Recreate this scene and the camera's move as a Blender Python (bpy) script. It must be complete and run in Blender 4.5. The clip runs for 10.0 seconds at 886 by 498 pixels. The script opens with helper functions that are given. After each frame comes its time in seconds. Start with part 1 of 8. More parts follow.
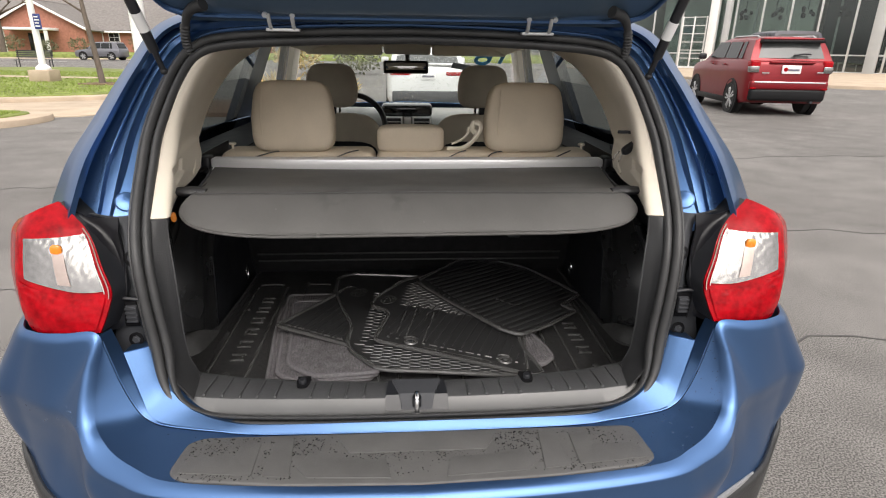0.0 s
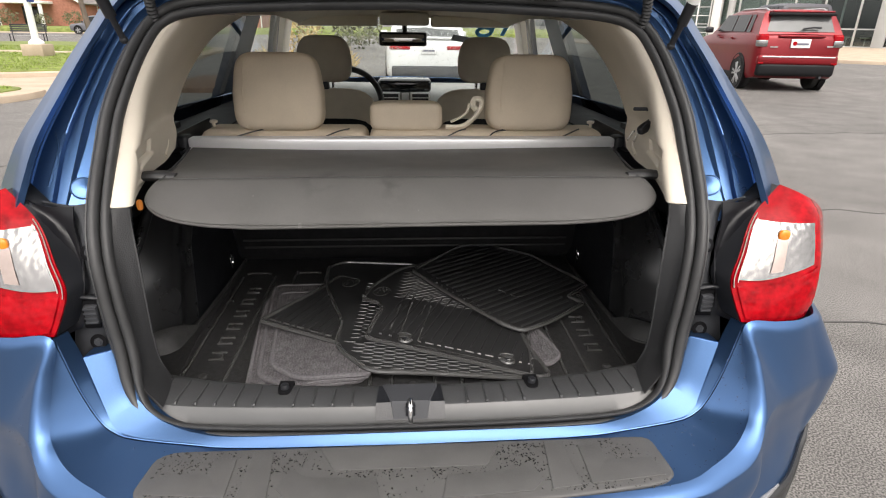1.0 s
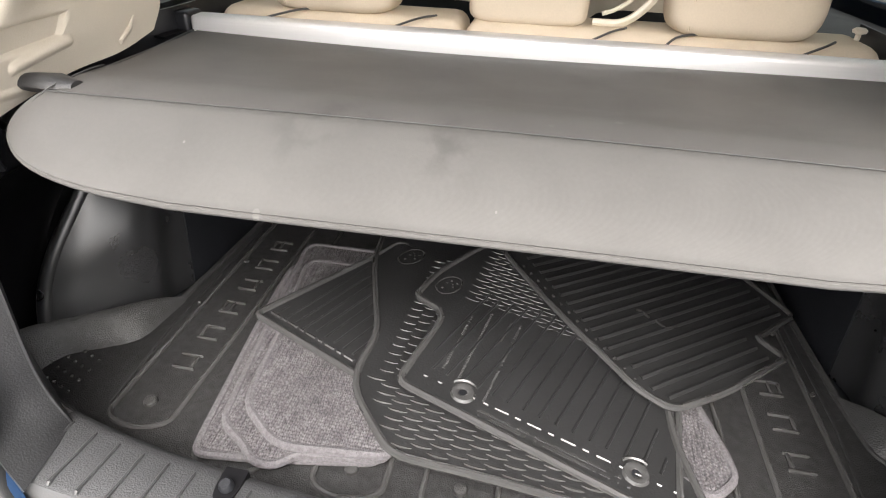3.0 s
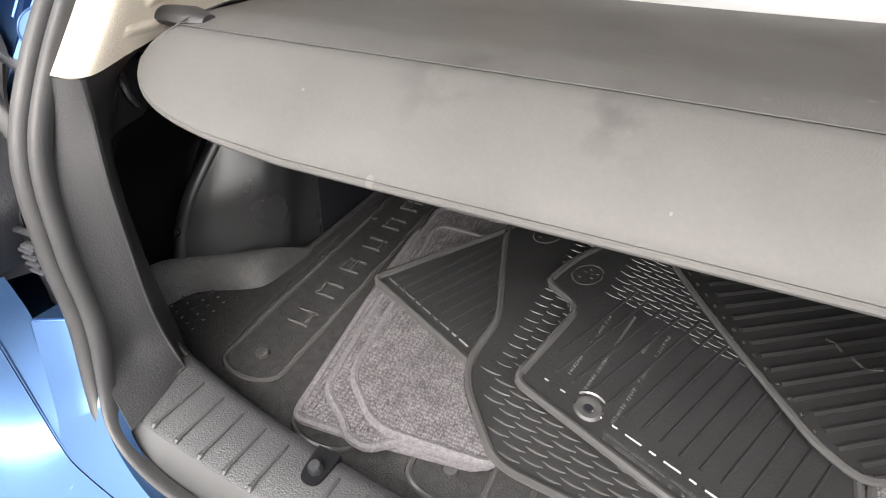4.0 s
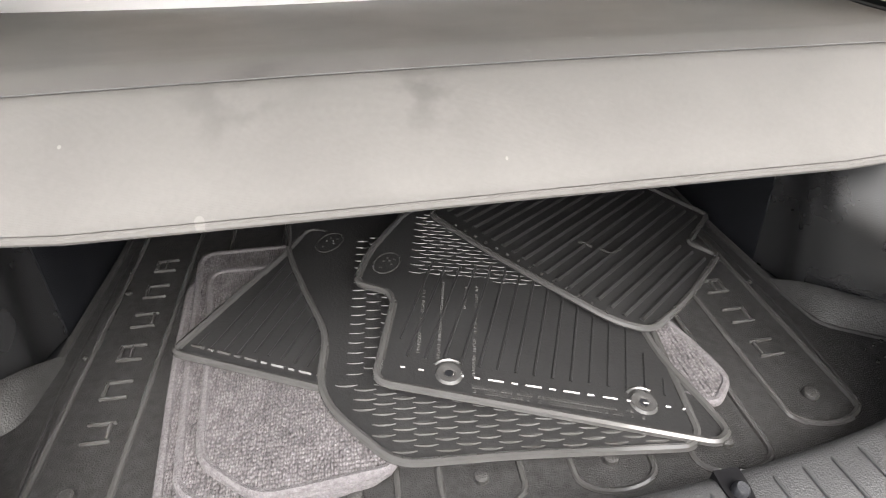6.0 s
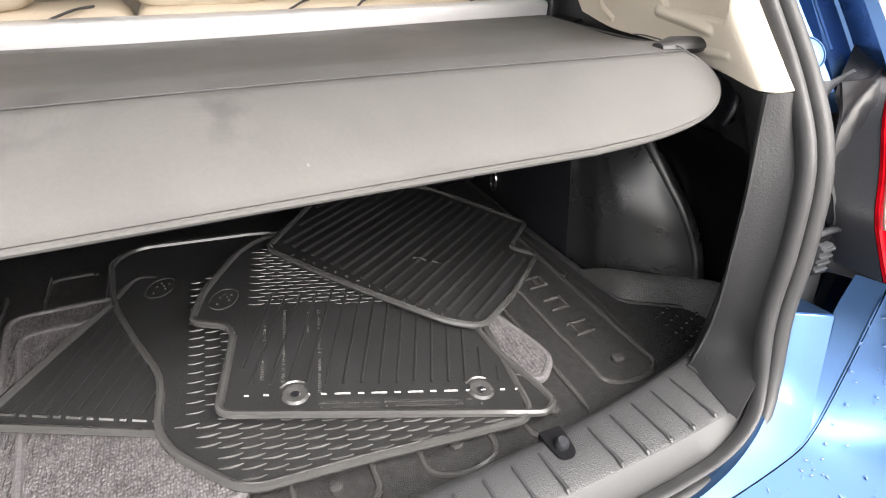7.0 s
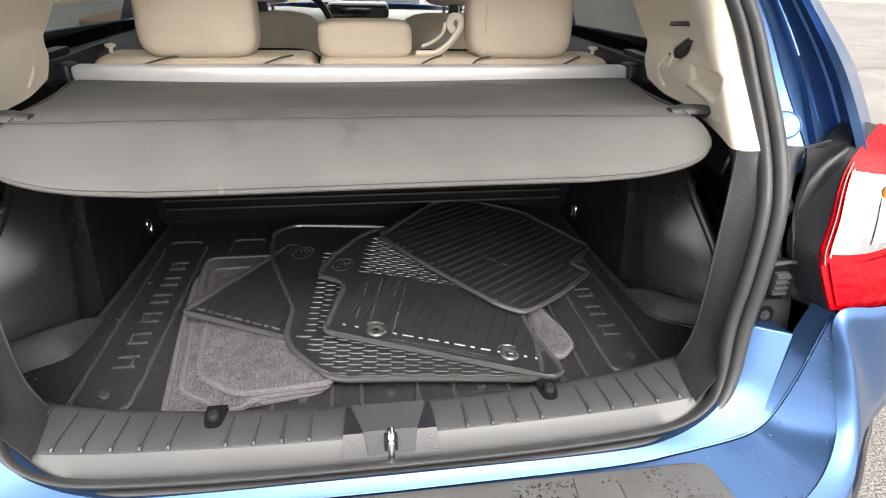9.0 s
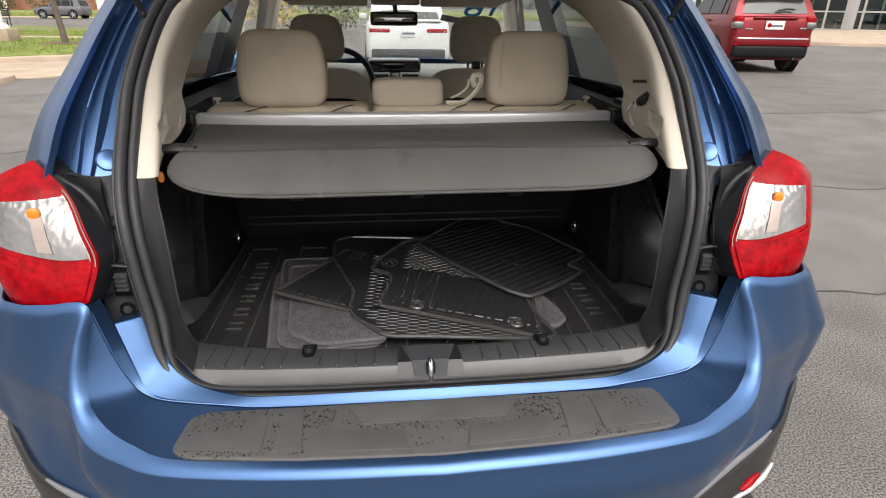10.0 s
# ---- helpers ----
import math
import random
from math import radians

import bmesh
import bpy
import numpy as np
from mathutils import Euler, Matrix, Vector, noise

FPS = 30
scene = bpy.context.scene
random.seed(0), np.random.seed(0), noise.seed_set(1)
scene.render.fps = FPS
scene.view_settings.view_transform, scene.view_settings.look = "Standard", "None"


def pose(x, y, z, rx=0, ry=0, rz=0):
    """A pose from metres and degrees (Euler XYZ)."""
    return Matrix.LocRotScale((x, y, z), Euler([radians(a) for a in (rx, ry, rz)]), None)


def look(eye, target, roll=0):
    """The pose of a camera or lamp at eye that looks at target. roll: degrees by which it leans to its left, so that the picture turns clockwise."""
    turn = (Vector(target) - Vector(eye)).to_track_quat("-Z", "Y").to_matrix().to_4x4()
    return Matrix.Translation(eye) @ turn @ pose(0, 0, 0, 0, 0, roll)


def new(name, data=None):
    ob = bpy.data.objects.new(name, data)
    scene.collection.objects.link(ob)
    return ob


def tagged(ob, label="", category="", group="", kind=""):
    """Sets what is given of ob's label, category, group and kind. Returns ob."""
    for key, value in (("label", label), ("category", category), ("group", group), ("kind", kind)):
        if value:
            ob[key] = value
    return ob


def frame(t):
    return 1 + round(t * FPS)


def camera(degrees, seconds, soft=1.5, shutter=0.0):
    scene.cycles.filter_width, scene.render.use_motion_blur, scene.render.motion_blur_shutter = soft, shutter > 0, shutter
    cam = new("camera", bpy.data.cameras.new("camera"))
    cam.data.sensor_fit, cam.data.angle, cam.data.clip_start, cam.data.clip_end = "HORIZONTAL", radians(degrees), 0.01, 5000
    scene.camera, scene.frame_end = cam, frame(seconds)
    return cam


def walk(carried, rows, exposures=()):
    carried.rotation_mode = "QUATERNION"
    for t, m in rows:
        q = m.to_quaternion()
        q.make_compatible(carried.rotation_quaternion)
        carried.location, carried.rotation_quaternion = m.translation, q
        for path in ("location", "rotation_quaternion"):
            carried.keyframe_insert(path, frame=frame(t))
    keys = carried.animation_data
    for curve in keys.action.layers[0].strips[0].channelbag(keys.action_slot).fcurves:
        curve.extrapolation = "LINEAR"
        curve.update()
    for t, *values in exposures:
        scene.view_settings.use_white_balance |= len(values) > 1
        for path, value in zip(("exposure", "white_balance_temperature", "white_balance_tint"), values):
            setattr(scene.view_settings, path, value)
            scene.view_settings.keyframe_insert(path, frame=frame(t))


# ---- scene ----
cam = camera(76.5, 10.0, 1.1)
PATH = [
    (0, (-0.021, -1.069, 1.419), (0.113, 0.811, 0.75), 0.8),
    (0.5, (-0.02, -1.041, 1.413), (0.096, 0.829, 0.712), 0.6),
    (0.8, (-0.021, -0.994, 1.409), (0.105, 0.855, 0.669), 0.75),
    (1, (-0.004, -0.943, 1.404), (0.126, 0.909, 0.659), 0.8),
    (1.5, (0.0, -0.798, 1.388), (0.118, 1.027, 0.579), 0.9),
    (2, (-0.048, -0.623, 1.368), (0.049, 1.167, 0.481), 1.1),
    (2.2, (-0.058, -0.569, 1.347), (0.048, 1.209, 0.438), 1.5),
    (3.3, (0.073, -0.295, 1.302), (-0.401, 1.287, 0.174), 1.7),
    (3.5, (0.069, -0.279, 1.294), (-0.502, 1.258, 0.148), 1.4),
    (4, (0.022, -0.246, 1.273), (-0.686, 1.185, 0.068), -0.5),
    (4.5, (0.002, -0.238, 1.271), (-0.725, 1.161, 0.04), -1.3),
    (5, (0.002, -0.247, 1.277), (-0.602, 1.212, 0.048), -0.8),
    (5.5, (-0.043, -0.254, 1.259), (-0.327, 1.339, 0.084), -0.8),
    (6, (-0.083, -0.274, 1.258), (0.145, 1.336, 0.094), -1.0),
    (6.2, (-0.078, -0.288, 1.256), (0.315, 1.302, 0.109), -0.4),
    (7.3, (-0.056, -0.346, 1.245), (0.679, 1.223, 0.245), 1.2),
    (7.5, (-0.056, -0.343, 1.244), (0.648, 1.248, 0.258), 1.5),
    (8, (-0.056, -0.354, 1.258), (0.486, 1.305, 0.282), 1.7),
    (8.5, (-0.039, -0.456, 1.28), (0.333, 1.26, 0.323), 1.8),
    (9, (-0.024, -0.637, 1.322), (0.252, 1.115, 0.397), 1.6),
    (9.5, (-0.053, -0.818, 1.352), (0.154, 0.972, 0.483), 0.9),
    (10, (-0.079, -0.999, 1.386), (0.12, 0.827, 0.595), 0.7),
]
walk(cam, [(t, look(eye, target, roll)) for t, eye, target, roll in PATH],
     [(t, stops, 6700, 12) for t, stops in ((0.0, 0.92), (1.0, 1.1), (1.5, 1.3), (2.2, 2.08), (3.3, 2.4), (4.5, 2.42), (6.0, 2.65), (7.5, 2.5), (8.5, 2.52), (9.0, 2.02), (9.5, 1.58), (10.0, 0.85))])

# ---- light ----
world = bpy.data.worlds.new("world")
scene.world = world
world.use_nodes = True
wn = world.node_tree.nodes
sky = wn.new("ShaderNodeTexSky")
sky.sky_type, sky.sun_disc = "NISHITA", False
sky.sun_elevation, sky.sun_rotation = radians(50), radians(169)
sky.dust_density, sky.air_density, sky.ozone_density = 2.0, 1.6, 1.0
soften = wn.new("ShaderNodeHueSaturation")
soften.inputs["Saturation"].default_value = 0.04
world.node_tree.links.new(sky.outputs[0], soften.inputs["Color"])
# cloud cover: brightest overhead, dimmer towards the horizon
dome = wn.new("ShaderNodeTexCoord")
height = wn.new("ShaderNodeSeparateXYZ")
cloud = wn.new("ShaderNodeMapRange")
cloud.inputs["To Min"].default_value, cloud.inputs["To Max"].default_value = 0.45, 1.55
veil = wn.new("ShaderNodeVectorMath")
veil.operation = "SCALE"
world.node_tree.links.new(dome.outputs["Generated"], height.inputs[0])
world.node_tree.links.new(height.outputs["Z"], cloud.inputs["Value"])
world.node_tree.links.new(soften.outputs[0], veil.inputs[0])
world.node_tree.links.new(cloud.outputs[0], veil.inputs["Scale"])
world.node_tree.links.new(veil.outputs[0], wn["Background"].inputs[0])
wn["Background"].inputs[1].default_value = 0.15
sun_data = bpy.data.lights.new("sun", "SUN")
sun_data.energy, sun_data.angle, sun_data.color = 0.95, radians(52), (1.0, 0.92, 0.82)
sun = new("sun", sun_data)
sun.matrix_world = look((1.1, -5.2, 6.35), (0, 0, 0))


# ---- materials ----
def material(name, color, rough=0.6, metal=0.0, vary=0.12, scale=12.0, bump=0.0, bump_scale=60.0, coat=0.0, color2=None, spec=0.5, sheen=0.0, stretch=(1, 1, 1), detail=4.0, rough_vary=0.08, island=0.0):
    m = bpy.data.materials.new(name)
    m.use_nodes = True
    nt = m.node_tree
    bsdf = nt.nodes["Principled BSDF"]
    geo = nt.nodes.new("ShaderNodeTexCoord")
    mapping = nt.nodes.new("ShaderNodeMapping")
    mapping.inputs["Scale"].default_value = stretch
    nt.links.new(geo.outputs["Object"], mapping.inputs["Vector"])
    big = nt.nodes.new("ShaderNodeTexNoise")
    big.inputs["Scale"].default_value, big.inputs["Detail"].default_value = scale, detail
    fine = nt.nodes.new("ShaderNodeTexNoise")
    fine.inputs["Scale"].default_value, fine.inputs["Detail"].default_value = bump_scale, 3.0
    for n in (big, fine):
        nt.links.new(mapping.outputs[0], n.inputs["Vector"])
    ramp = nt.nodes.new("ShaderNodeMix")
    ramp.data_type = "RGBA"
    c2 = color2 or tuple(c * (1 - vary) for c in color)
    c1 = color if color2 else tuple(min(1, c * (1 + vary)) for c in color)
    ramp.inputs["A"].default_value, ramp.inputs["B"].default_value = (*c1, 1), (*c2, 1)
    contrast = nt.nodes.new("ShaderNodeMapRange")
    contrast.inputs["From Min"].default_value, contrast.inputs["From Max"].default_value = 0.32, 0.68
    mixn = nt.nodes.new("ShaderNodeMath")
    mixn.operation = "MULTIPLY_ADD"
    mixn.inputs[1].default_value = 0.3
    sc = nt.nodes.new("ShaderNodeMath")
    sc.operation = "MULTIPLY"
    sc.inputs[1].default_value = 0.7
    nt.links.new(big.outputs[0], sc.inputs[0])
    nt.links.new(fine.outputs[0], mixn.inputs[0])
    nt.links.new(sc.outputs[0], mixn.inputs[2])
    nt.links.new(mixn.outputs[0], contrast.inputs["Value"])
    nt.links.new(contrast.outputs[0], ramp.inputs["Factor"])
    out = ramp.outputs["Result"]
    if island:
        info = nt.nodes.new("ShaderNodeNewGeometry")
        oi = nt.nodes.new("ShaderNodeObjectInfo")
        add = nt.nodes.new("ShaderNodeMath")
        add.operation = "ADD"
        nt.links.new(info.outputs["Random Per Island"], add.inputs[0])
        nt.links.new(oi.outputs["Random"], add.inputs[1])
        val = nt.nodes.new("ShaderNodeMapRange")
        val.inputs["From Max"].default_value = 2.0
        val.inputs["To Min"].default_value, val.inputs["To Max"].default_value = 1 - island, 1 + island
        nt.links.new(add.outputs[0], val.inputs["Value"])
        hsv = nt.nodes.new("ShaderNodeHueSaturation")
        nt.links.new(val.outputs[0], hsv.inputs["Value"])
        nt.links.new(out, hsv.inputs["Color"])
        out = hsv.outputs[0]
    nt.links.new(out, bsdf.inputs["Base Color"])
    rr = nt.nodes.new("ShaderNodeMapRange")
    rr.inputs["To Min"].default_value, rr.inputs["To Max"].default_value = max(0.02, rough - rough_vary), min(1, rough + rough_vary)
    nt.links.new(big.outputs[0], rr.inputs["Value"])
    nt.links.new(rr.outputs[0], bsdf.inputs["Roughness"])
    bsdf.inputs["Metallic"].default_value = metal
    bsdf.inputs["Coat Weight"].default_value = coat
    bsdf.inputs["Coat Roughness"].default_value = 0.05
    bsdf.inputs["Specular IOR Level"].default_value = spec
    if sheen:
        bsdf.inputs["Sheen Weight"].default_value = sheen
    if bump:
        b = nt.nodes.new("ShaderNodeBump")
        b.inputs["Strength"].default_value, b.inputs["Distance"].default_value = bump, 0.002
        nt.links.new(fine.outputs[0], b.inputs["Height"])
        nt.links.new(b.outputs[0], bsdf.inputs["Normal"])
    return m


def glass(name, tint=(1, 1, 1), rough=0.0, clear=0.75, mirror=0.05):
    """Thin pane: part see-through, part mirror by the angle."""
    m = bpy.data.materials.new(name)
    m.use_nodes = True
    nt = m.node_tree
    nt.nodes.remove(nt.nodes["Principled BSDF"])
    out = nt.nodes["Material Output"]
    tr = nt.nodes.new("ShaderNodeBsdfTransparent")
    tr.inputs[0].default_value = (*[c * clear for c in tint], 1)
    gl = nt.nodes.new("ShaderNodeBsdfGlossy")
    gl.inputs["Roughness"].default_value = rough
    facing = nt.nodes.new("ShaderNodeLayerWeight")
    facing.inputs[0].default_value = 0.5
    power = nt.nodes.new("ShaderNodeMath")
    power.operation = "POWER"
    power.inputs[1].default_value = 4.0
    nt.links.new(facing.outputs["Facing"], power.inputs[0])
    fr = nt.nodes.new("ShaderNodeMapRange")
    fr.inputs["To Min"].default_value, fr.inputs["To Max"].default_value = mirror, 0.9
    nt.links.new(power.outputs[0], fr.inputs["Value"])
    mix = nt.nodes.new("ShaderNodeMixShader")
    nt.links.new(fr.outputs[0], mix.inputs[0])
    nt.links.new(tr.outputs[0], mix.inputs[1])
    nt.links.new(gl.outputs[0], mix.inputs[2])
    nt.links.new(mix.outputs[0], out.inputs[0])
    return m


def wave_cloth(name, color, scale, rough, color2=None, bump=0.4, spec=0.3, smudge=()):
    """Woven cloth: two crossed fine waves as thread relief over a noisy colour."""
    m = material(name, color, rough, scale=9, vary=0.08, color2=color2, spec=spec, bump=0, bump_scale=scale * 0.6)
    nt = m.node_tree
    bsdf = nt.nodes["Principled BSDF"]
    tc = nt.nodes.new("ShaderNodeTexCoord")
    heights = []
    for d in "XY":
        w = nt.nodes.new("ShaderNodeTexWave")
        w.bands_direction = d
        w.inputs["Scale"].default_value = scale
        w.inputs["Distortion"].default_value = 0.6
        nt.links.new(tc.outputs["Object"], w.inputs["Vector"])
        heights.append(w)
    add = nt.nodes.new("ShaderNodeMath")
    add.operation = "MULTIPLY"
    nt.links.new(heights[0].outputs["Fac"], add.inputs[0])
    nt.links.new(heights[1].outputs["Fac"], add.inputs[1])
    b = nt.nodes.new("ShaderNodeBump")
    b.inputs["Strength"].default_value, b.inputs["Distance"].default_value = bump, 0.0006
    nt.links.new(add.outputs[0], b.inputs["Height"])
    nt.links.new(b.outputs[0], bsdf.inputs["Normal"])
    if smudge:
        # hand smudges: a few blots broken up by noise, and pale lint specks
        blot = nt.nodes.new("ShaderNodeTexNoise")
        blot.inputs["Scale"].default_value, blot.inputs["Detail"].default_value = 34.0, 3.0
        nt.links.new(tc.outputs["Object"], blot.inputs["Vector"])
        ragged = nt.nodes.new("ShaderNodeMapRange")
        ragged.inputs["From Min"].default_value, ragged.inputs["From Max"].default_value = 0.42, 0.62
        nt.links.new(blot.outputs[0], ragged.inputs["Value"])
        total = None
        for px, py, radius, amount, ragged_edge in smudge:
            away = nt.nodes.new("ShaderNodeVectorMath")
            away.operation = "DISTANCE"
            flatten = nt.nodes.new("ShaderNodeVectorMath")
            flatten.operation = "MULTIPLY"
            flatten.inputs[1].default_value = (1, 1, 0)
            nt.links.new(tc.outputs["Object"], flatten.inputs[0])
            nt.links.new(flatten.outputs[0], away.inputs[0])
            away.inputs[1].default_value = (px, py, 0)
            spot = nt.nodes.new("ShaderNodeMapRange")
            spot.interpolation_type = "SMOOTHSTEP"
            spot.inputs["From Min"].default_value, spot.inputs["From Max"].default_value = radius * (0.25 if ragged_edge else 0.8), radius
            spot.inputs["To Min"].default_value, spot.inputs["To Max"].default_value = amount, 0.0
            nt.links.new(away.outputs["Value"], spot.inputs["Value"])
            value = spot.outputs[0]
            if ragged_edge:
                torn = nt.nodes.new("ShaderNodeMath")
                torn.operation = "MULTIPLY"
                nt.links.new(value, torn.inputs[0])
                nt.links.new(ragged.outputs[0], torn.inputs[1])
                value = torn.outputs[0]
            if total is not None:
                joined = nt.nodes.new("ShaderNodeMath")
                joined.operation = "ADD"
                nt.links.new(total, joined.inputs[0])
                nt.links.new(value, joined.inputs[1])
                value = joined.outputs[0]
            total = value
        both_masks = nt.nodes.new("ShaderNodeMath")
        both_masks.operation = "ADD"
        both_masks.inputs[1].default_value = 1.0
        nt.links.new(total, both_masks.inputs[0])
        hsv = nt.nodes.new("ShaderNodeHueSaturation")
        source = bsdf.inputs["Base Color"].links[0].from_socket
        nt.links.new(source, hsv.inputs["Color"])
        nt.links.new(both_masks.outputs[0], hsv.inputs["Value"])
        nt.links.new(hsv.outputs[0], bsdf.inputs["Base Color"])
    return m


BLUE = material("blue_paint", (0.064, 0.136, 0.290), 0.31, metal=0.85, vary=0.04, scale=3, coat=0.25, bump_scale=900, rough_vary=0.03)
# the same body blue, darkened to carry the shade inside the tailgate jamb
BLUE_SHADE = material("shaded_blue_paint", (0.050, 0.108, 0.228), 0.3, metal=0.8, vary=0.08, scale=4, coat=0.15, bump_scale=300)
PILLAR_BLUE = material("pillar_paint", (0.012, 0.022, 0.042), 0.35, vary=0.08, scale=4, spec=0.4)
GATE_BLUE = material("tailgate_inner_paint", (0.1, 0.16, 0.24), 0.3, metal=0.4, vary=0.08, scale=4, coat=0.5)
GLOSS = material("gloss_black_plastic", (0.009, 0.009, 0.011), 0.3, spec=0.3, vary=0.15, scale=10)
# black plastic taken darker still, so that deep shade sits in the colour
DEEP = material("shaded_black_plastic", (0.004, 0.004, 0.005), 0.5, spec=0.25, vary=0.15, scale=10, bump=0.2, bump_scale=500)
PAD = material("pad_plastic", (0.078, 0.077, 0.076), 0.5, vary=0.15, scale=20, bump=0.35, bump_scale=900)
BLACK = material("black_plastic", (0.014, 0.015, 0.018), 0.36, vary=0.2, scale=14, bump=0.25, bump_scale=420)
GRAIN = material("grained_plastic", (0.026, 0.0265, 0.028), 0.46, vary=0.15, scale=10, bump=0.3, bump_scale=450)
SILL_TOP = material("sill_top_plastic", (0.046, 0.047, 0.049), 0.34, vary=0.15, scale=10, bump=0.5, bump_scale=480)
SILL_PLASTIC = material("sill_plastic", (0.055, 0.056, 0.057), 0.32, vary=0.12, scale=10, bump=0.1, bump_scale=520, spec=0.7)
SATIN = material("satin_black_plastic", (0.024, 0.0245, 0.026), 0.28, spec=0.9, vary=0.12, scale=9, bump=0.12, bump_scale=500)
GREY_PLASTIC = material("grey_black_plastic", (0.042, 0.044, 0.049), 0.55, spec=0.25, vary=0.12, scale=10, bump=0.3, bump_scale=500)
RUBBER_SEAL = material("seal_rubber", (0.036, 0.0365, 0.0375), 0.45, spec=0.45, vary=0.15, scale=30, bump=0.15, bump_scale=700)
BEIGE = material("beige_plastic", (0.649, 0.590, 0.496), 0.55, vary=0.05, scale=6, bump=0.25, bump_scale=500)
HEADLINER = material("headliner", (0.805, 0.747, 0.644), 0.9, vary=0.05, scale=8, bump=0.3, bump_scale=500)
SEAT_CLOTH = wave_cloth("seat_cloth", (0.62, 0.53, 0.415), 520, 0.85, bump=0.12)
SEAT_DARK = material("seat_back_carpet", (0.008, 0.008, 0.0095), 0.95, vary=0.25, scale=40, bump=0.5, bump_scale=600)
SEAT_REAR = material("front_seat_back_cloth", (0.60, 0.52, 0.42), 0.85, vary=0.08, scale=12, bump=0.3, bump_scale=400)
COVER = wave_cloth("cover_vinyl", (0.094, 0.0915, 0.088), 420, 0.6, bump=0.22, spec=0.3, smudge=(
    (-0.185, -0.245, 0.045, -0.17, 1), (-0.152, -0.218, 0.05, -0.20, 1), (-0.165, -0.235, 0.03, -0.09, 1), (-0.04, -0.235, 0.05, -0.16, 1), (-0.03, -0.26, 0.045, -0.13, 1), (0.30, -0.27, 0.05, -0.06, 1),
    (0.128, -0.168, 0.0045, 0.5, 0), (-0.206, -0.318, 0.004, 0.35, 0), (-0.30, -0.27, 0.0015, 0.6, 0), (0.02, -0.30, 0.0012, 0.5, 0), (0.06, -0.20, 0.0035, 0.2, 0)))
STITCH = material("stitching", (0.06, 0.06, 0.06), 0.7)
SILVER = material("brushed_silver", (0.78, 0.78, 0.79), 0.36, metal=0.45, vary=0.05, scale=8, stretch=(0.3, 8, 8))
CHROME = material("chrome", (0.8, 0.8, 0.8), 0.12, metal=1.0, vary=0.03)
MAT_RUBBER = material("mat_rubber", (0.023, 0.0233, 0.024), 0.38, spec=0.4, vary=0.2, scale=10, bump=0.25, bump_scale=260)
# the same black rubber, lightened so raised edges carry their glints in the colour
RIDGE_GLINT = material("ridge_glint_rubber", (0.062, 0.062, 0.062), 0.2, vary=0.1, scale=20, coat=0.6)
TRAY = material("tray_rubber", (0.027, 0.027, 0.0275), 0.45, vary=0.5, scale=90, bump=0.7, bump_scale=520)
# tray rubber in a paler copy: grazing light on rim and ledge is coloured in
TRAY_LIT = material("lit_tray_rubber", (0.044, 0.044, 0.044), 0.36, vary=0.25, scale=90, bump=0.7, bump_scale=480)
CARPET = material("mat_carpet", (0.15, 0.142, 0.150), 0.95, vary=0.25, scale=60, bump=0.0)
cn, cl = CARPET.node_tree.nodes, CARPET.node_tree.links
loop_at, loop_map = cn.new("ShaderNodeTexCoord"), cn.new("ShaderNodeMapping")
loop_map.inputs["Scale"].default_value = (1.35, 0.85, 0.3)
loops = cn.new("ShaderNodeTexVoronoi")
loops.inputs["Scale"].default_value, loops.inputs["Randomness"].default_value = 225.0, 0.5
loop_tone = cn.new("ShaderNodeMapRange")
loop_tone.inputs["From Min"].default_value, loop_tone.inputs["From Max"].default_value = 0.1, 0.75
loop_tone.inputs["To Min"].default_value, loop_tone.inputs["To Max"].default_value = 1.15, 0.45
loop_shade = cn.new("ShaderNodeHueSaturation")
loop_bump = cn.new("ShaderNodeBump")
loop_bump.inputs["Strength"].default_value, loop_bump.inputs["Distance"].default_value = 0.9, 0.003
loop_bsdf = next(n for n in cn if n.type == "BSDF_PRINCIPLED")
cl.new(loop_at.outputs["Object"], loop_map.inputs["Vector"])
cl.new(loop_map.outputs[0], loops.inputs["Vector"])
cl.new(loops.outputs["Distance"], loop_tone.inputs["Value"])
cl.new(loop_bsdf.inputs["Base Color"].links[0].from_socket, loop_shade.inputs["Color"])
cl.new(loop_tone.outputs[0], loop_shade.inputs["Value"])
cl.new(loop_shade.outputs[0], loop_bsdf.inputs["Base Color"])
cl.new(loop_tone.outputs[0], loop_bump.inputs["Height"])
cl.new(loop_bump.outputs[0], loop_bsdf.inputs["Normal"])
CARPET_EDGE = material("carpet_binding", (0.118, 0.112, 0.119), 0.85, vary=0.25, scale=200, bump=0.8, bump_scale=400)
RED_LENS = material("red_lens", (0.29, 0.002, 0.006), 0.14, vary=0.4, scale=45, coat=0.03, bump=0.05, bump_scale=110, rough_vary=0.04, spec=0.12)
CLEAR_LENS = material("clear_lens", (0.24, 0.233, 0.228), 0.24, metal=0.85, vary=0.08, scale=20, coat=0.4)
BULB_GLOW = material("bulb_tinted_reflector", (0.38, 0.31, 0.28), 0.3, metal=0.7, vary=0.1, scale=30)
BORDER = material("lens_border_plastic", (0.36, 0.31, 0.28), 0.4, metal=0.3, vary=0.1, scale=30, coat=0.4)
AMBER = material("amber_bulb", (0.85, 0.25, 0.02), 0.25, coat=0.6, vary=0.15, scale=40)
ASPHALT = material("asphalt", (0.152, 0.144, 0.136), 0.7, spec=0.2, vary=0.2, scale=2.2, bump=0.7, bump_scale=420, detail=15)
